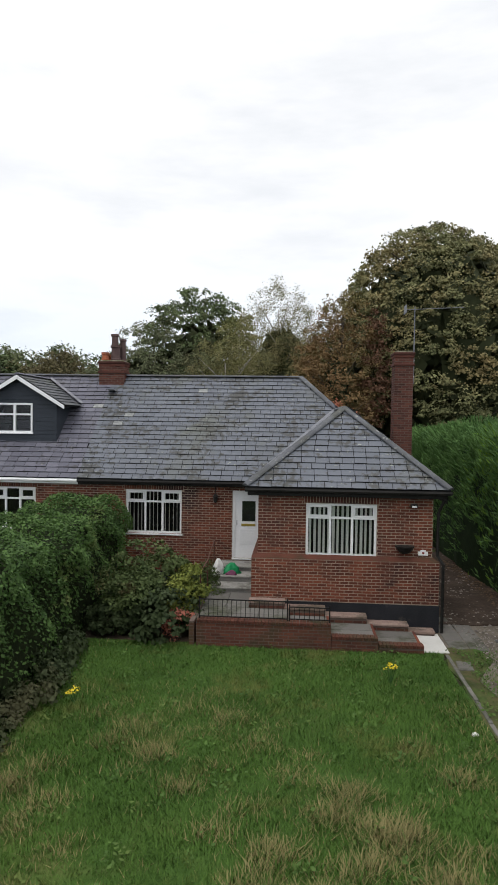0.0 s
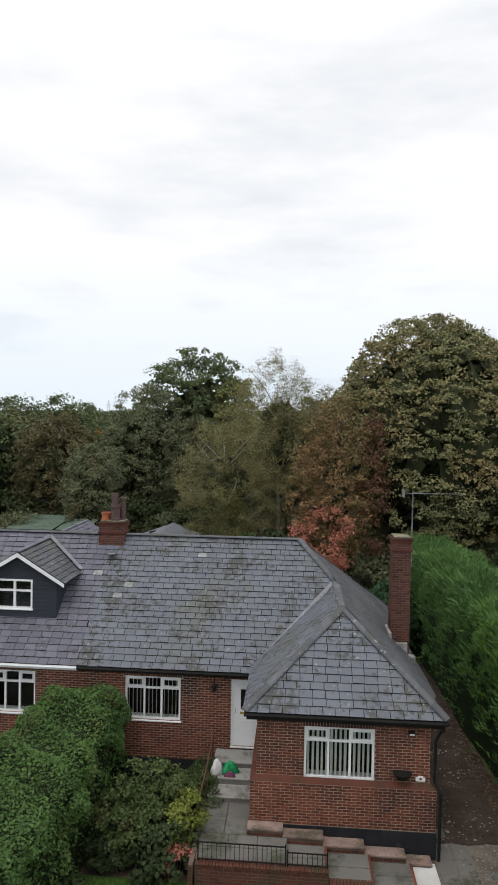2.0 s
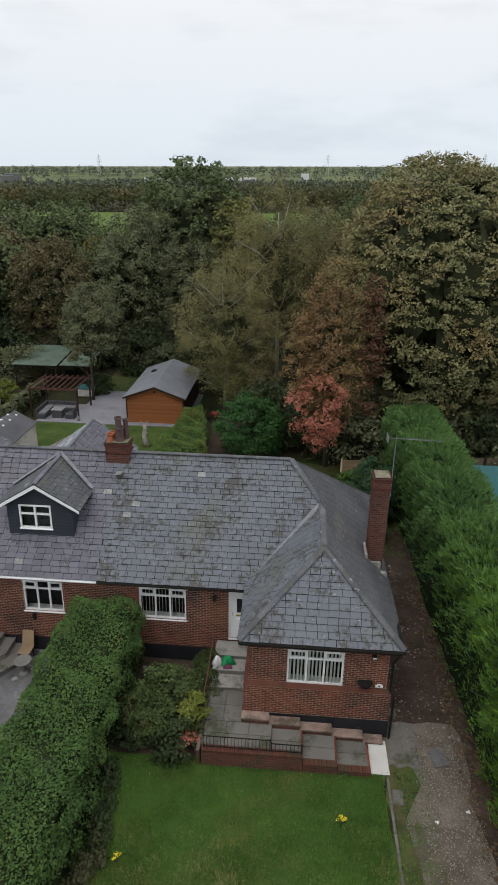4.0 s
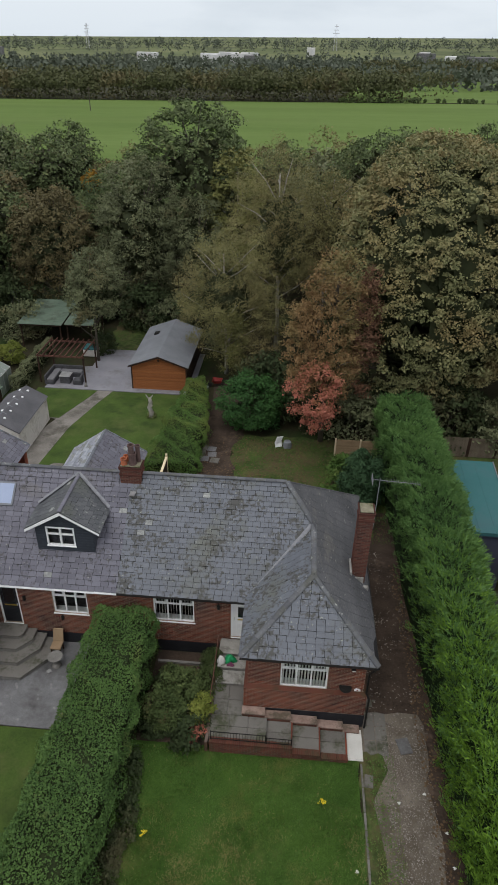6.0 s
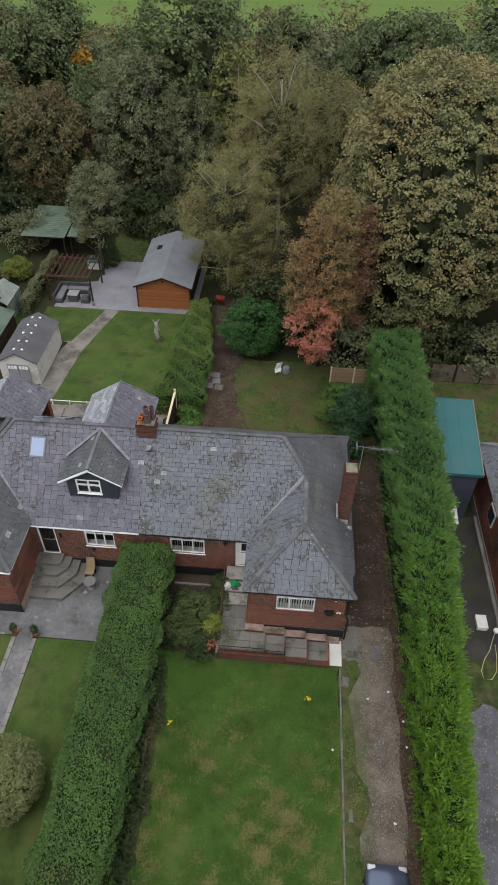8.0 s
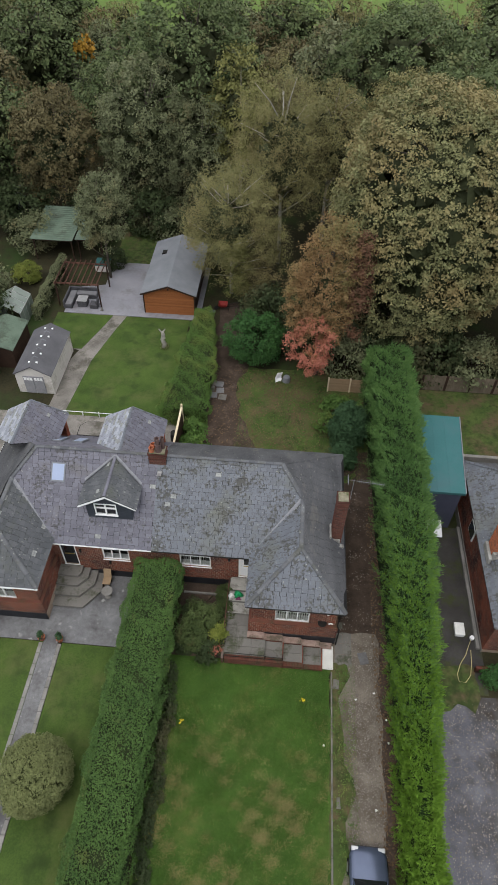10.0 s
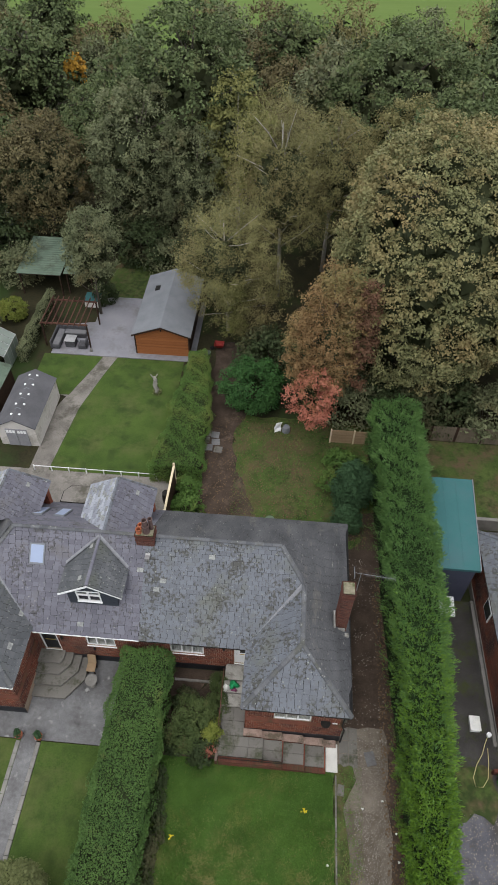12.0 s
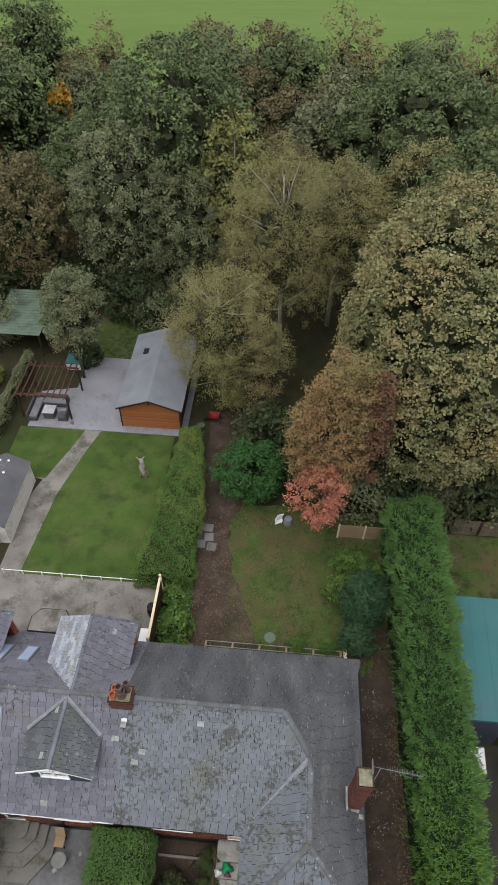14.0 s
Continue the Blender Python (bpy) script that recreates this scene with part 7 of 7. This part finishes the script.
pergola()
so = thing("corner_sofa", "low grey rattan corner sofa under the pergola", "sofa", at=(-18.6, 45.6, GZ))
for nm, b, m in (("base", (-19.3, 44.75, -0.24, -18.7, 46.9, 0.1), RATTAN), ("base", (-18.7, 46.3, -0.24, -16.9, 46.9, 0.1), RATTAN), ("backrest", (-19.45, 44.75, -0.24, -19.3, 47.05, 0.5), RATTAN), ("backrest", (-19.3, 46.9, -0.24, -16.9, 47.05, 0.5), RATTAN), ("seat_cushion", (-19.28, 44.8, 0.1, -18.72, 46.85, 0.22), CUSHION), ("seat_cushion", (-18.68, 46.32, 0.1, -16.95, 46.88, 0.22), CUSHION)):
    part(nm, Geo().box(*b, 0.03), m, so)
so = thing("rattan_table", "square grey rattan table with a glass top", "table", at=(-17.9, 45.4, GZ))
part("base", Geo().box(-18.3, 45.05, -0.24, -17.5, 45.85, 0.38, 0.02), RATTAN, so)
part("tabletop", Geo().box(-18.34, 45.01, 0.38, -17.46, 45.89, 0.41, 0.008), STEEL, so)
so = thing("rattan_stool", "grey rattan armchair beside the table", "armchair", at=(-16.9, 45.1, GZ))
part("seat", Geo().box(-17.2, 44.9, -0.24, -16.5, 45.6, 0.15, 0.03), RATTAN, so)
part("backrest", Geo().box(-16.62, 44.9, 0.15, -16.5, 45.6, 0.5, 0.03), RATTAN, so)
lumpy("garden_ornament", "small dark garden ornament on the patio edge", -16.1, 44.75, -0.24, (0.12, 0.12, 0.35), CONCRETE, 4, "ornament")


def lean_roof(name, label, x0, x1, y0, y1, zf, zb, mat, category="gazebo"):
    """An open shelter under a ribbed sheet roof on posts."""
    ob = thing(name, label, category, at=((x0 + x1) / 2, y0, GZ))
    n = int((y1 - y0) / 0.3)
    vs, fs = [], []
    for i in range(n * 2 + 1):
        y = y0 + (y1 - y0) * i / (2 * n)
        z = zf + (zb - zf) * (y - y0) / (y1 - y0) + (0.05 if i % 2 else 0)
        vs += [(x0, y, z), (x1, y, z), (x0, y, z - 0.03), (x1, y, z - 0.03)]
    for i in range(n * 2):
        k = 4 * i
        fs += [[k, k + 1, k + 5, k + 4], [k + 6, k + 7, k + 3, k + 2], [k, k + 4, k + 6, k + 2], [k + 5, k + 1, k + 3, k + 7]]
    g = Geo()
    g.add(vs, fs)
    part("roof", g, mat, ob)
    for x in (x0 + 0.2, x1 - 0.2):
        for y, z in ((y0 + 0.2, zf), (y1 - 0.2, zb)):
            part("post", Geo().box(x - 0.05, y - 0.05, GZ, x + 0.05, y + 0.05, z - 0.02), WOOD_DARK, ob)
    part("beam", Geo().box(x0 + 0.1, y0 + 0.12, zf - 0.18, x1 - 0.1, y0 + 0.2, zf - 0.06), WOOD_DARK, ob)
    return ob


lean_roof("gazebo", "open garden shelter with a grey-green ribbed roof", -24.2, -20.25, 51.9, 57.3, 1.95, 2.4, GREEN_SHEET)
lean_roof("gazebo", "second open shelter with a grey-green ribbed roof", -20.15, -17.6, 52.3, 56.2, 1.9, 2.25, GREEN_SHEET)
tb = thing("hot_tub", "pale square tub with a teal lid by the shelters", "hot tub", at=(-17.4, 51.2, GZ))
part("body", Geo().box(-18.1, 50.6, GZ, -16.9, 51.8, 0.35, 0.04), CREAM, tb)
part("lid", Geo().box(-18.15, 50.55, 0.35, -16.85, 51.85, 0.45, 0.03), TEAL, tb)
sh = gable_shed("potting_shed", "small timber shed with a grey-green roof", "shed", -23.8, -20.9, 36.8, 40.3, 1.6, 2.1, WOOD_DARK, GREEN_SHEET, 0.15)


bush(-23.9, 48.6, GZ, "bright lime-yellow shrub in the kitchen garden", bush_mesh(79, (1.2, 1.1, 0.95), LEAF_LIME, 90, 0.3, 60, 0.13, 0.085))
bush(-16.5, 51.6, GZ, "dark rounded shrub at the patio edge", bush_mesh(80, (0.95, 0.9, 1.0), LEAF_UNDER, 70, 0.3, 55, 0.12, 0.08))


def greenhouse(x0, x1, y0, y1, label):
    ob = thing("greenhouse", label, "greenhouse", "greenhouses", at=(x0, y0, GZ))
    xm, ze, za = (x0 + x1) / 2, 1.3, 2.0
    for x, z in ((x0, ze), (x1, ze), (xm, za)):
        part("rail", Geo().tube([(x, y0, z), (x, y1, z)], 0.025, 6), STEEL, ob)
    n = 4
    for i in range(n + 1):
        y = y0 + (y1 - y0) * i / n
        part("rib", Geo().tube([(x0, y, GZ), (x0, y, ze), (xm, y, za), (x1, y, ze), (x1, y, GZ)], 0.02, 6), STEEL, ob)
    gm = shader("greenhouse polycarbonate", (0.13, 0.16, 0.14), (0.22, 0.26, 0.23), 1, 0.3, 0, spec=0.5)
    for i in range(n):
        a, b = y0 + (y1 - y0) * i / n + 0.03, y0 + (y1 - y0) * (i + 1) / n - 0.03
        part("pane", Geo().slab([(x0, a, ze), (xm, a, za), (xm, b, za), (x0, b, ze)][::-1], 0.008), gm, ob)
        part("pane", Geo().slab([(xm, a, za), (x1, a, ze), (x1, b, ze), (xm, b, za)][::-1], 0.008), gm, ob)
        part("pane", Geo().box(x0 - 0.004, a, GZ, x0 + 0.004, b, ze), gm, ob)
        part("pane", Geo().box(x1 - 0.004, a, GZ, x1 + 0.004, b, ze), gm, ob)


greenhouse(-24.2, -21.9, 41.6, 44.4, "small greenhouse with clouded panes")
greenhouse(-31.5, -28.7, 60.8, 63.2, "pale greenhouse among the shrubs")

# the pale twisted stump on the lawn
st = thing("tree_stump", "pale twisted dead tree trunk standing on the lawn", "stump", at=(-9.95, 40.5, GZ))
g = Geo()
g.tube([(-9.95, 40.5, -0.4), (-9.9, 40.45, 0.1), (-10.05, 40.5, 0.5), (-9.95, 40.55, 0.9), (-10.0, 40.5, 1.25)], 0.2, 9, 0.13)
part("trunk", g, PALE_BARK, st, smooth=True)
for a, b in (((-10.0, 40.5, 1.1), (-10.25, 40.45, 1.55)), ((-10.0, 40.5, 1.15), (-9.75, 40.6, 1.5)), ((-10.03, 40.5, 0.5), (-9.75, 40.4, 0.75))):
    part("branch", Geo().tube([a, b], 0.07, 6, 0.03), PALE_BARK, st)
rng = np.random.default_rng(91)
(v, q), _ = crown_leaves(rng, (-9.95, 40.4, -0.1), (0.35, 0.35, 0.3), 22, 0.1, 30, 0.07, 0.05)
part("ground_flowers", quick_mesh("ground_flowers", v, q, [LEAF_BALL]), LEAF_BALL, st, kind="stuff")

# boundary fences
f = thing("board_fence", "tall fence edged with pale new timber between the yards", "fence", at=(-6.95, 29, GZ))
for i in range(6):
    part("board", Geo().box(-6.98, 27.6 + i * 0.6, GZ, -6.92, 28.19 + i * 0.6, 2.25, 0.006), WOOD_DARK, f)
part("capping", Geo().box(-7.02, 27.55, 2.25, -6.88, 31.2, 2.32, 0.01), PALE_TIMBER, f, "pale new timber capping")
for y in (27.5, 31.2):
    part("post", Geo().box(-7.02, y, GZ, -6.9, y + 0.12, 2.5, 0.01), PALE_TIMBER, f)
f = thing("low_fence", "thin pale wire fence at the edge of the back lawn", "fence", at=(-14, 32.2, GZ))
part("rail", Geo().box(-16.9, 32.125, 0.12, -8.4, 32.155, 0.16), UPVC, f)
for i in range(8):
    part("post", Geo().box(-16.9 + i * 1.2, 32.1, GZ, -16.85 + i * 1.2, 32.17, 0.2), UPVC, f)
b = thing("storage_box", "white storage box beside the tall fence", "box", at=(-7.5, 28.6, GZ))
part("body", Geo().box(-7.75, 28.1, GZ, -7.2, 28.9, 0.55, 0.03), UPVC, b)
part("lid", Geo().box(-7.78, 28.07, 0.55, -7.17, 28.93, 0.62, 0.02), UPVC, b)
b = thing("water_butt", "dark water butt beside the fence", "barrel", at=(-7.4, 30.2, GZ))
part("barrel", Geo().lathe(-7.4, 30.2, [(0.24, GZ), (0.3, 0.1), (0.3, 0.4), (0.25, 0.7)], 14), IRON, b)
part("lid", Geo().lathe(-7.4, 30.2, [(0.27, 0.7), (0.27, 0.74), (0.1, 0.78)], 14), IRON, b)
f = thing("fence_panel", "sun-bleached slatted fence panel with concrete posts", "fence", at=(4.8, 36.6, GZ))
for i, z in enumerate([GZ + 0.06 + 0.105 * k for k in range(12)]):
    part("slat", Geo().box(3.3, 36.56 + 0.008 * (i % 2), z, 6.3, 36.575 + 0.008 * (i % 2), z + 0.1), FENCE, f)
for x in (3.22, 4.85, 6.3):
    part("post", Geo().box(x, 36.5, GZ, x + 0.1, 36.62, 1.1, 0.01), PALE_TIMBER if x < 6 else CONCRETE, f)
for x in (3.7, 4.3, 5.4, 5.9):
    part("batten", Geo().box(x, 36.53, GZ + 0.05, x + 0.04, 36.555, 0.95), FENCE, f)
part("capping", Geo().box(3.25, 36.54, 0.965, 6.3, 36.61, 1.0), FENCE, f)
FAR_FENCE = shader("grey-brown fence boards", (0.1, 0.08, 0.06), (0.19, 0.16, 0.12), 2, 0.9, 0.2, 40, object_random=0.3)
f = thing("far_fence", "weathered board fence behind the next lawn", "fence", at=(15, 37.5, GZ))
for i in range(60):
    part("board", Geo().box(10.3 + i * 0.2, 37.5, GZ, 10.49 + i * 0.2, 37.52, 1.15 + 0.02 * (i % 3)), WOOD_DARK if i % 9 == 0 else FAR_FENCE, f)
p = thing("path_edging", "row of pale kerb stones along the garden path", "kerb", at=(-11.2, 3, 0))
for i in range(38):
    part("kerb_stone", Geo().box(-12.34, -8 + i * 0.6, -0.1, -12.14, -7.42 + i * 0.6, 0.062 + 0.006 * (i % 2), 0.01), CONCRETE, p)
    part("kerb_stone", Geo().box(-11.32, -8 + i * 0.6, -0.1, -11.12, -7.42 + i * 0.6, 0.065 + 0.006 * (i % 3), 0.01), CONCRETE, p)
p = thing("paving_patch", "patch of loose concrete slabs on the earth path", "paving", at=(-5, 35.7, GZ))
for i, (x, y, a) in enumerate(((-5.55, 36.6, 4), (-4.95, 36.5, -3), (-5.6, 35.95, 2), (-4.85, 35.8, 6), (-4.6, 35.1, -5), (-5.3, 35.25, 3))):
    part("slab", Geo().box(x - 0.3, y - 0.3, GZ - 0.02, x + 0.28, y + 0.28, GZ + 0.075 + 0.004 * i, 0.01, turn=a), TERRACE if i % 2 else FLAG, p)
c = thing("broken_chair", "discarded white plastic chair lying on the grass", "chair", at=(-0.45, 37.4, GZ))
part("backrest", Geo().slab([(-0.75, 37.2, 0.0), (-0.35, 37.45, 0.05), (-0.2, 37.5, 0.45), (-0.6, 37.3, 0.5)], 0.05), UPVC, c)
part("seat", Geo().slab([(-0.7, 37.1, -0.2), (-0.3, 37.3, -0.2), (-0.3, 37.6, 0.05), (-0.75, 37.4, 0.05)], 0.05), UPVC, c)
for x, y in ((-0.72, 37.15), (-0.32, 37.3), (-0.4, 37.62)):
    part("leg", Geo().tube([(x, y, GZ), (x + 0.05, y + 0.05, 0.05)], 0.025, 6), UPVC, c)
b = thing("garden_tub", "grey upturned plastic tub on the grass", "tub", at=(0.1, 37.4, GZ))
part("tub", Geo().lathe(0.1, 37.4, [(0.32, GZ + 0.02), (0.28, 0.0), (0.24, 0.15), (0.1, 0.18)], 14), SHED_FELT, b)
b = thing("inspection_cover", "round green plastic drain cover in the grass", "cover", at=(-0.6, 29.4, GZ))
part("cover", Geo().lathe(-0.6, 29.4, [(0.33, GZ), (0.33, GZ + 0.07), (0.3, GZ + 0.085)], 20), GREEN_SHEET, b)
f = thing("low_rail", "low timber rail along the rear wall", "rail", at=(-1, 28.4, GZ))
part("rail", Geo().box(-4.2, 28.5, -0.05, 3.4, 28.54, 0.0), CONCRETE, f)
part("rail", Geo().box(-4.2, 28.8, -0.05, 3.4, 28.84, 0.0), CONCRETE, f)
for i in range(6):
    part("sleeper", Geo().box(-4.2 + i * 1.5, 28.5, GZ, -4.1 + i * 1.5, 28.86, -0.05), FENCE, f)
solo("timber_post", Geo().box(3.5, 27.6, GZ, 3.68, 29.0, 0.0, 0.01), PALE_TIMBER, "pale timber sleeper beside the rear corner", "timber")
b = thing("wheelbarrow", "red plastic wheelbarrow behind the hedge", "wheelbarrow", at=(-5.6, 46.0, GZ))
part("tray", Geo().add([(-6.0, 45.8, 0.1), (-5.5, 45.8, 0.1), (-5.5, 46.2, 0.1), (-6.0, 46.2, 0.1), (-6.15, 45.65, 0.36), (-5.35, 45.75, 0.36), (-5.35, 46.35, 0.36), (-6.15, 46.4, 0.36)], [[3, 2, 1, 0], [0, 1, 5, 4], [1, 2, 6, 5], [2, 3, 7, 6], [3, 0, 4, 7]]), RED_PAINT, b)
part("wheel", Geo().tube([(-6.35, 45.95, -0.12), (-6.35, 46.05, -0.12)], 0.18, 12), RUBBER, b)
for y in (45.7, 46.3):
    part("handle", Geo().tube([(-6.3, 46.0, -0.1), (-5.6, y, 0.15), (-4.5, y, 0.35)], 0.02, 6), IRON, b)
    part("leg", Geo().tube([(-5.3, y, 0.18), (-5.2, y, GZ)], 0.02, 6), IRON, b)
b = thing("bucket", "pale green bucket beside the cabin", "bucket", at=(-6.6, 45.2, GZ))
part("bucket", Geo().lathe(-6.6, 45.2, [(0.18, GZ), (0.25, 0.05), (0.27, 0.08), (0.22, 0.06)], 12), GREEN_SHEET, b)

# ---- the next property ----
o = thing("outbuilding", "flat-roofed blue-grey outbuilding with a teal roof", "outbuilding", at=(9.9, 27.6, GZ))
part("wall", Geo().slab([(8.7, 24.6, 3.35), (10.85, 24.6, 3.35), (11.32, 30.6, 3.35), (8.85, 30.6, 3.35)], 3.65), NAVY, o)
part("roof", Geo().slab([(8.6, 24.42, 3.55), (10.98, 24.42, 3.55), (11.46, 30.8, 3.55), (8.75, 30.8, 3.55)], 0.195), TEAL, o)
part("roof_trim", Geo().slab([(10.98, 24.42, 3.59), (11.03, 24.42, 3.59), (11.51, 30.8, 3.59), (11.46, 30.8, 3.59)], 0.2), LEAD, o, "thin grey roof trim")
for x in (9.35, 10.1):
    part("roof_seam", Geo().slab([(x, 24.5, 3.562), (x + 0.03, 24.5, 3.562), (x + 0.33, 30.7, 3.562), (x + 0.3, 30.7, 3.562)], 0.012), TEAL, o)
b = thing("bin_store", "low bin shelter with a pale sheet lid", "shelter", at=(9.5, 23.3, 0))
part("body", Geo().box(9.1, 22.95, -0.05, 9.85, 23.8, 1.25, 0.02), shader("dark green panel", (0.012, 0.03, 0.022), (0.025, 0.05, 0.035), 2, 0.7, 0.1), b)
part("lid", Geo().slab([(9.0, 22.8, 1.3), (9.95, 22.8, 1.3), (9.95, 23.9, 1.5), (9.0, 23.9, 1.5)], 0.04), STEEL, b)


def next_house():
    """The gable-side of the house beyond the hedge: walls, hipped roof, chimney."""
    h = thing("next_house", "brick house with a dark slate roof beyond the hedge", "house", at=(15, 21, 0))
    wl = part("wall", Geo().box(11.55, 16.4, -0.4, 20.5, 26.9, 3.25), MORTAR, h)
    g = Geo()
    for lo, hi, f, ax, out in ((16.4, 26.9, 11.55, "x", -1), (11.55, 20.5, 16.4, "y", -1)):
        for r in brick_rects(lo, hi, 0.3, 3.2, ()):
            brick_block(g, r, f, ax, out)
    part("brickwork", g, BRICK, wl, kind="stuff")
    part("plinth", Geo().box(11.5, 16.36, -0.4, 11.54, 26.9, 0.3), CONCRETE, h)
    E, R = 3.3, 6.6
    x0, x1, y0, y1 = 11.3, 20.8, 16.1, 27.2
    a, b = (15.85, 20.6, R), (15.85, 22.7, R)
    rf = part("roof", Geo().slab([(x0, y0, E), (x1, y0, E), a], 0.1).slab([(x1, y0, E), (x1, y1, E), b, a], 0.1).slab([(x1, y1, E), (x0, y1, E), b], 0.1).slab([(x0, y1, E), (x0, y0, E), a, b], 0.1), FELT, h)
    slates(rf, [(x0, y1, E), (x0, y0, E), a, b], False, SLATE, 91, pale=0.004)
    slates(rf, [(x0, y0, E), (x1, y0, E), a], False, SLATE, 92, pale=0.004)
    ridge_tiles(rf, (x0, y0, E), a, SLATE)
    ridge_tiles(rf, (x0, y1, E), b, SLATE)
    part("gutter", Geo().tube([(x0, y0, E - 0.06), (x0, y1, E - 0.06)], 0.05, 8), IRON, rf)
    chimney(h, 11.6, 12.25, 20.1, 20.9, 3.2, 6.6, label="brick side chimney with pale flashing", mat=TERRACOTTA)
    part("fillet", Geo().box(11.42, 19.75, 3.5, 11.6, 20.95, 3.95, 0.03).box(11.6, 19.9, 3.55, 12.25, 20.09, 4.2, 0.03), MORTAR_PALE, rf)
    part("side_window", Geo().box(11.48, 22.4, 1.6, 11.55, 23.4, 2.6, 0.01), UPVC, h, "small white side window")
    part("pane", Geo().box(11.46, 22.48, 1.68, 11.479, 23.32, 2.52), CAR_GLASS, h)


next_house()
solo("wall_kerb", Geo().box(11.3, 16.5, -0.05, 11.49, 24.5, 0.16, 0.02), CONCRETE, "concrete kerb along the next house wall", "kerb", "structure")
solo("garden_wall", Geo().box(11.4, 29.9, -0.35, 24, 30.15, 0.75, 0.02), CONCRETE, "low concrete wall behind the next house", "wall", "structure")
b = thing("white_crate", "white plastic crate on the passage floor", "crate", at=(10.5, 17.5, 0))
part("crate", Geo().box(10.25, 17.15, 0.02, 10.75, 17.85, 0.28, 0.02), UPVC, b)
part("lid", Geo().box(10.23, 17.13, 0.281, 10.77, 17.87, 0.31, 0.01), PLASTIC_WHITE, b)
h = thing("garden_hose", "looped pale yellow hose on the ground", "hose", at=(10.6, 16, 0))
part("tube", Geo().tube([(11.0, 16.9, 0.5), (10.9, 16.6, 0.1), (10.7, 16.1, 0.05), (10.35, 15.6, 0.05), (10.1, 15.0, 0.05), (10.15, 14.6, 0.05), (10.5, 14.6, 0.05), (10.8, 15.0, 0.05), (10.95, 15.7, 0.05), (11.0, 16.4, 0.08)], 0.018, 6), HOSE, h, smooth=True)
part("reel", Geo().lathe(11.02, 16.9, [(0.12, 0.45), (0.12, 0.6)], 12), UPVC, h)
FRONT = bush_mesh(77, (1.2, 0.6, 0.5), LEAF_SHRUB, 60, 0.25, 55, 0.1, 0.07)
bush(12.3, 14.9, 0.0, "low clipped shrub in front of the next house", FRONT)
solo("low_garden_wall", Geo().box(11.0, 15.2, -0.1, 13.6, 15.36, 0.5, 0.02), BRICK, "low brick wall in front of the next house", "wall", "structure")

# ---- far buildings, poles and pylons ----
PALE_FAR = shader("pale far cladding", (0.5, 0.5, 0.5), (0.7, 0.7, 0.7), 0.1, 0.8, 0, 1)
rf = random.Random(12)
for i in range(16):
    y = rf.uniform(1250, 1750)
    x = rf.uniform(-0.5, 0.48) * y
    w, d, hh = rf.uniform(16, 46), rf.uniform(10, 18), rf.uniform(1.4, 2.8)
    z = ground_z(x, y) + 15
    gable_far = Geo()
    gable_far.add([(x, y, z - 16), (x + w, y, z - 16), (x + w, y, z + hh), (x, y, z + hh), (x, y + d, z - 16), (x + w, y + d, z - 16), (x + w, y + d, z + hh), (x, y + d, z + hh), (x, y + d / 2, z + hh * 1.4), (x + w, y + d / 2, z + hh * 1.4)],
                  [[0, 1, 2, 3], [5, 4, 7, 6], [3, 2, 9, 8], [6, 7, 8, 9], [1, 5, 6, 9, 2], [4, 0, 3, 8, 7]])
    solo("far_building", gable_far, PALE_FAR if i % 3 else TERRACE, "pale distant building on the plain", "building", group="distant buildings")
for x, y in ((-640, 2150), (75, 2100), (560, 2200)):
    z = ground_z(x, y)
    p = thing("pylon", "faint lattice electricity pylon on the horizon", "pylon", "pylons", at=(x, y, z))
    for sx in (-1, 1):
        for sy in (-1, 1):
            part("leg", Geo().tube([(x + sx * 5, y + sy * 5, z - 5), (x + sx * 0.8, y + sy * 0.8, z + 62)], 0.7, 4, 0.35), STEEL, p)
    for k, w in ((40, 9), (48, 7), (56, 6)):
        part("crossarm", Geo().box(x - w, y - 0.4, z + k, x + w, y + 0.4, z + k + 1), STEEL, p)
pl = thing("telegraph_pole", "lone wooden telegraph pole in the pasture", "pole", at=(-100, 330, ground_z(0, 330)))
part("pole", Geo().tube([(-100, 330, -1), (-100, 330, 9)], 0.25, 6, 0.16), BARK, pl)
part("crossarm", Geo().box(-101, 329.9, 8, -99, 330.1, 8.2), BARK, pl)
far_wood("field_hedge", "hedgerow line dividing the far pastures", [(20, 300, 424, 431, 130, 3.0)], 63, LEAF_GREEN, 1.2, 30)
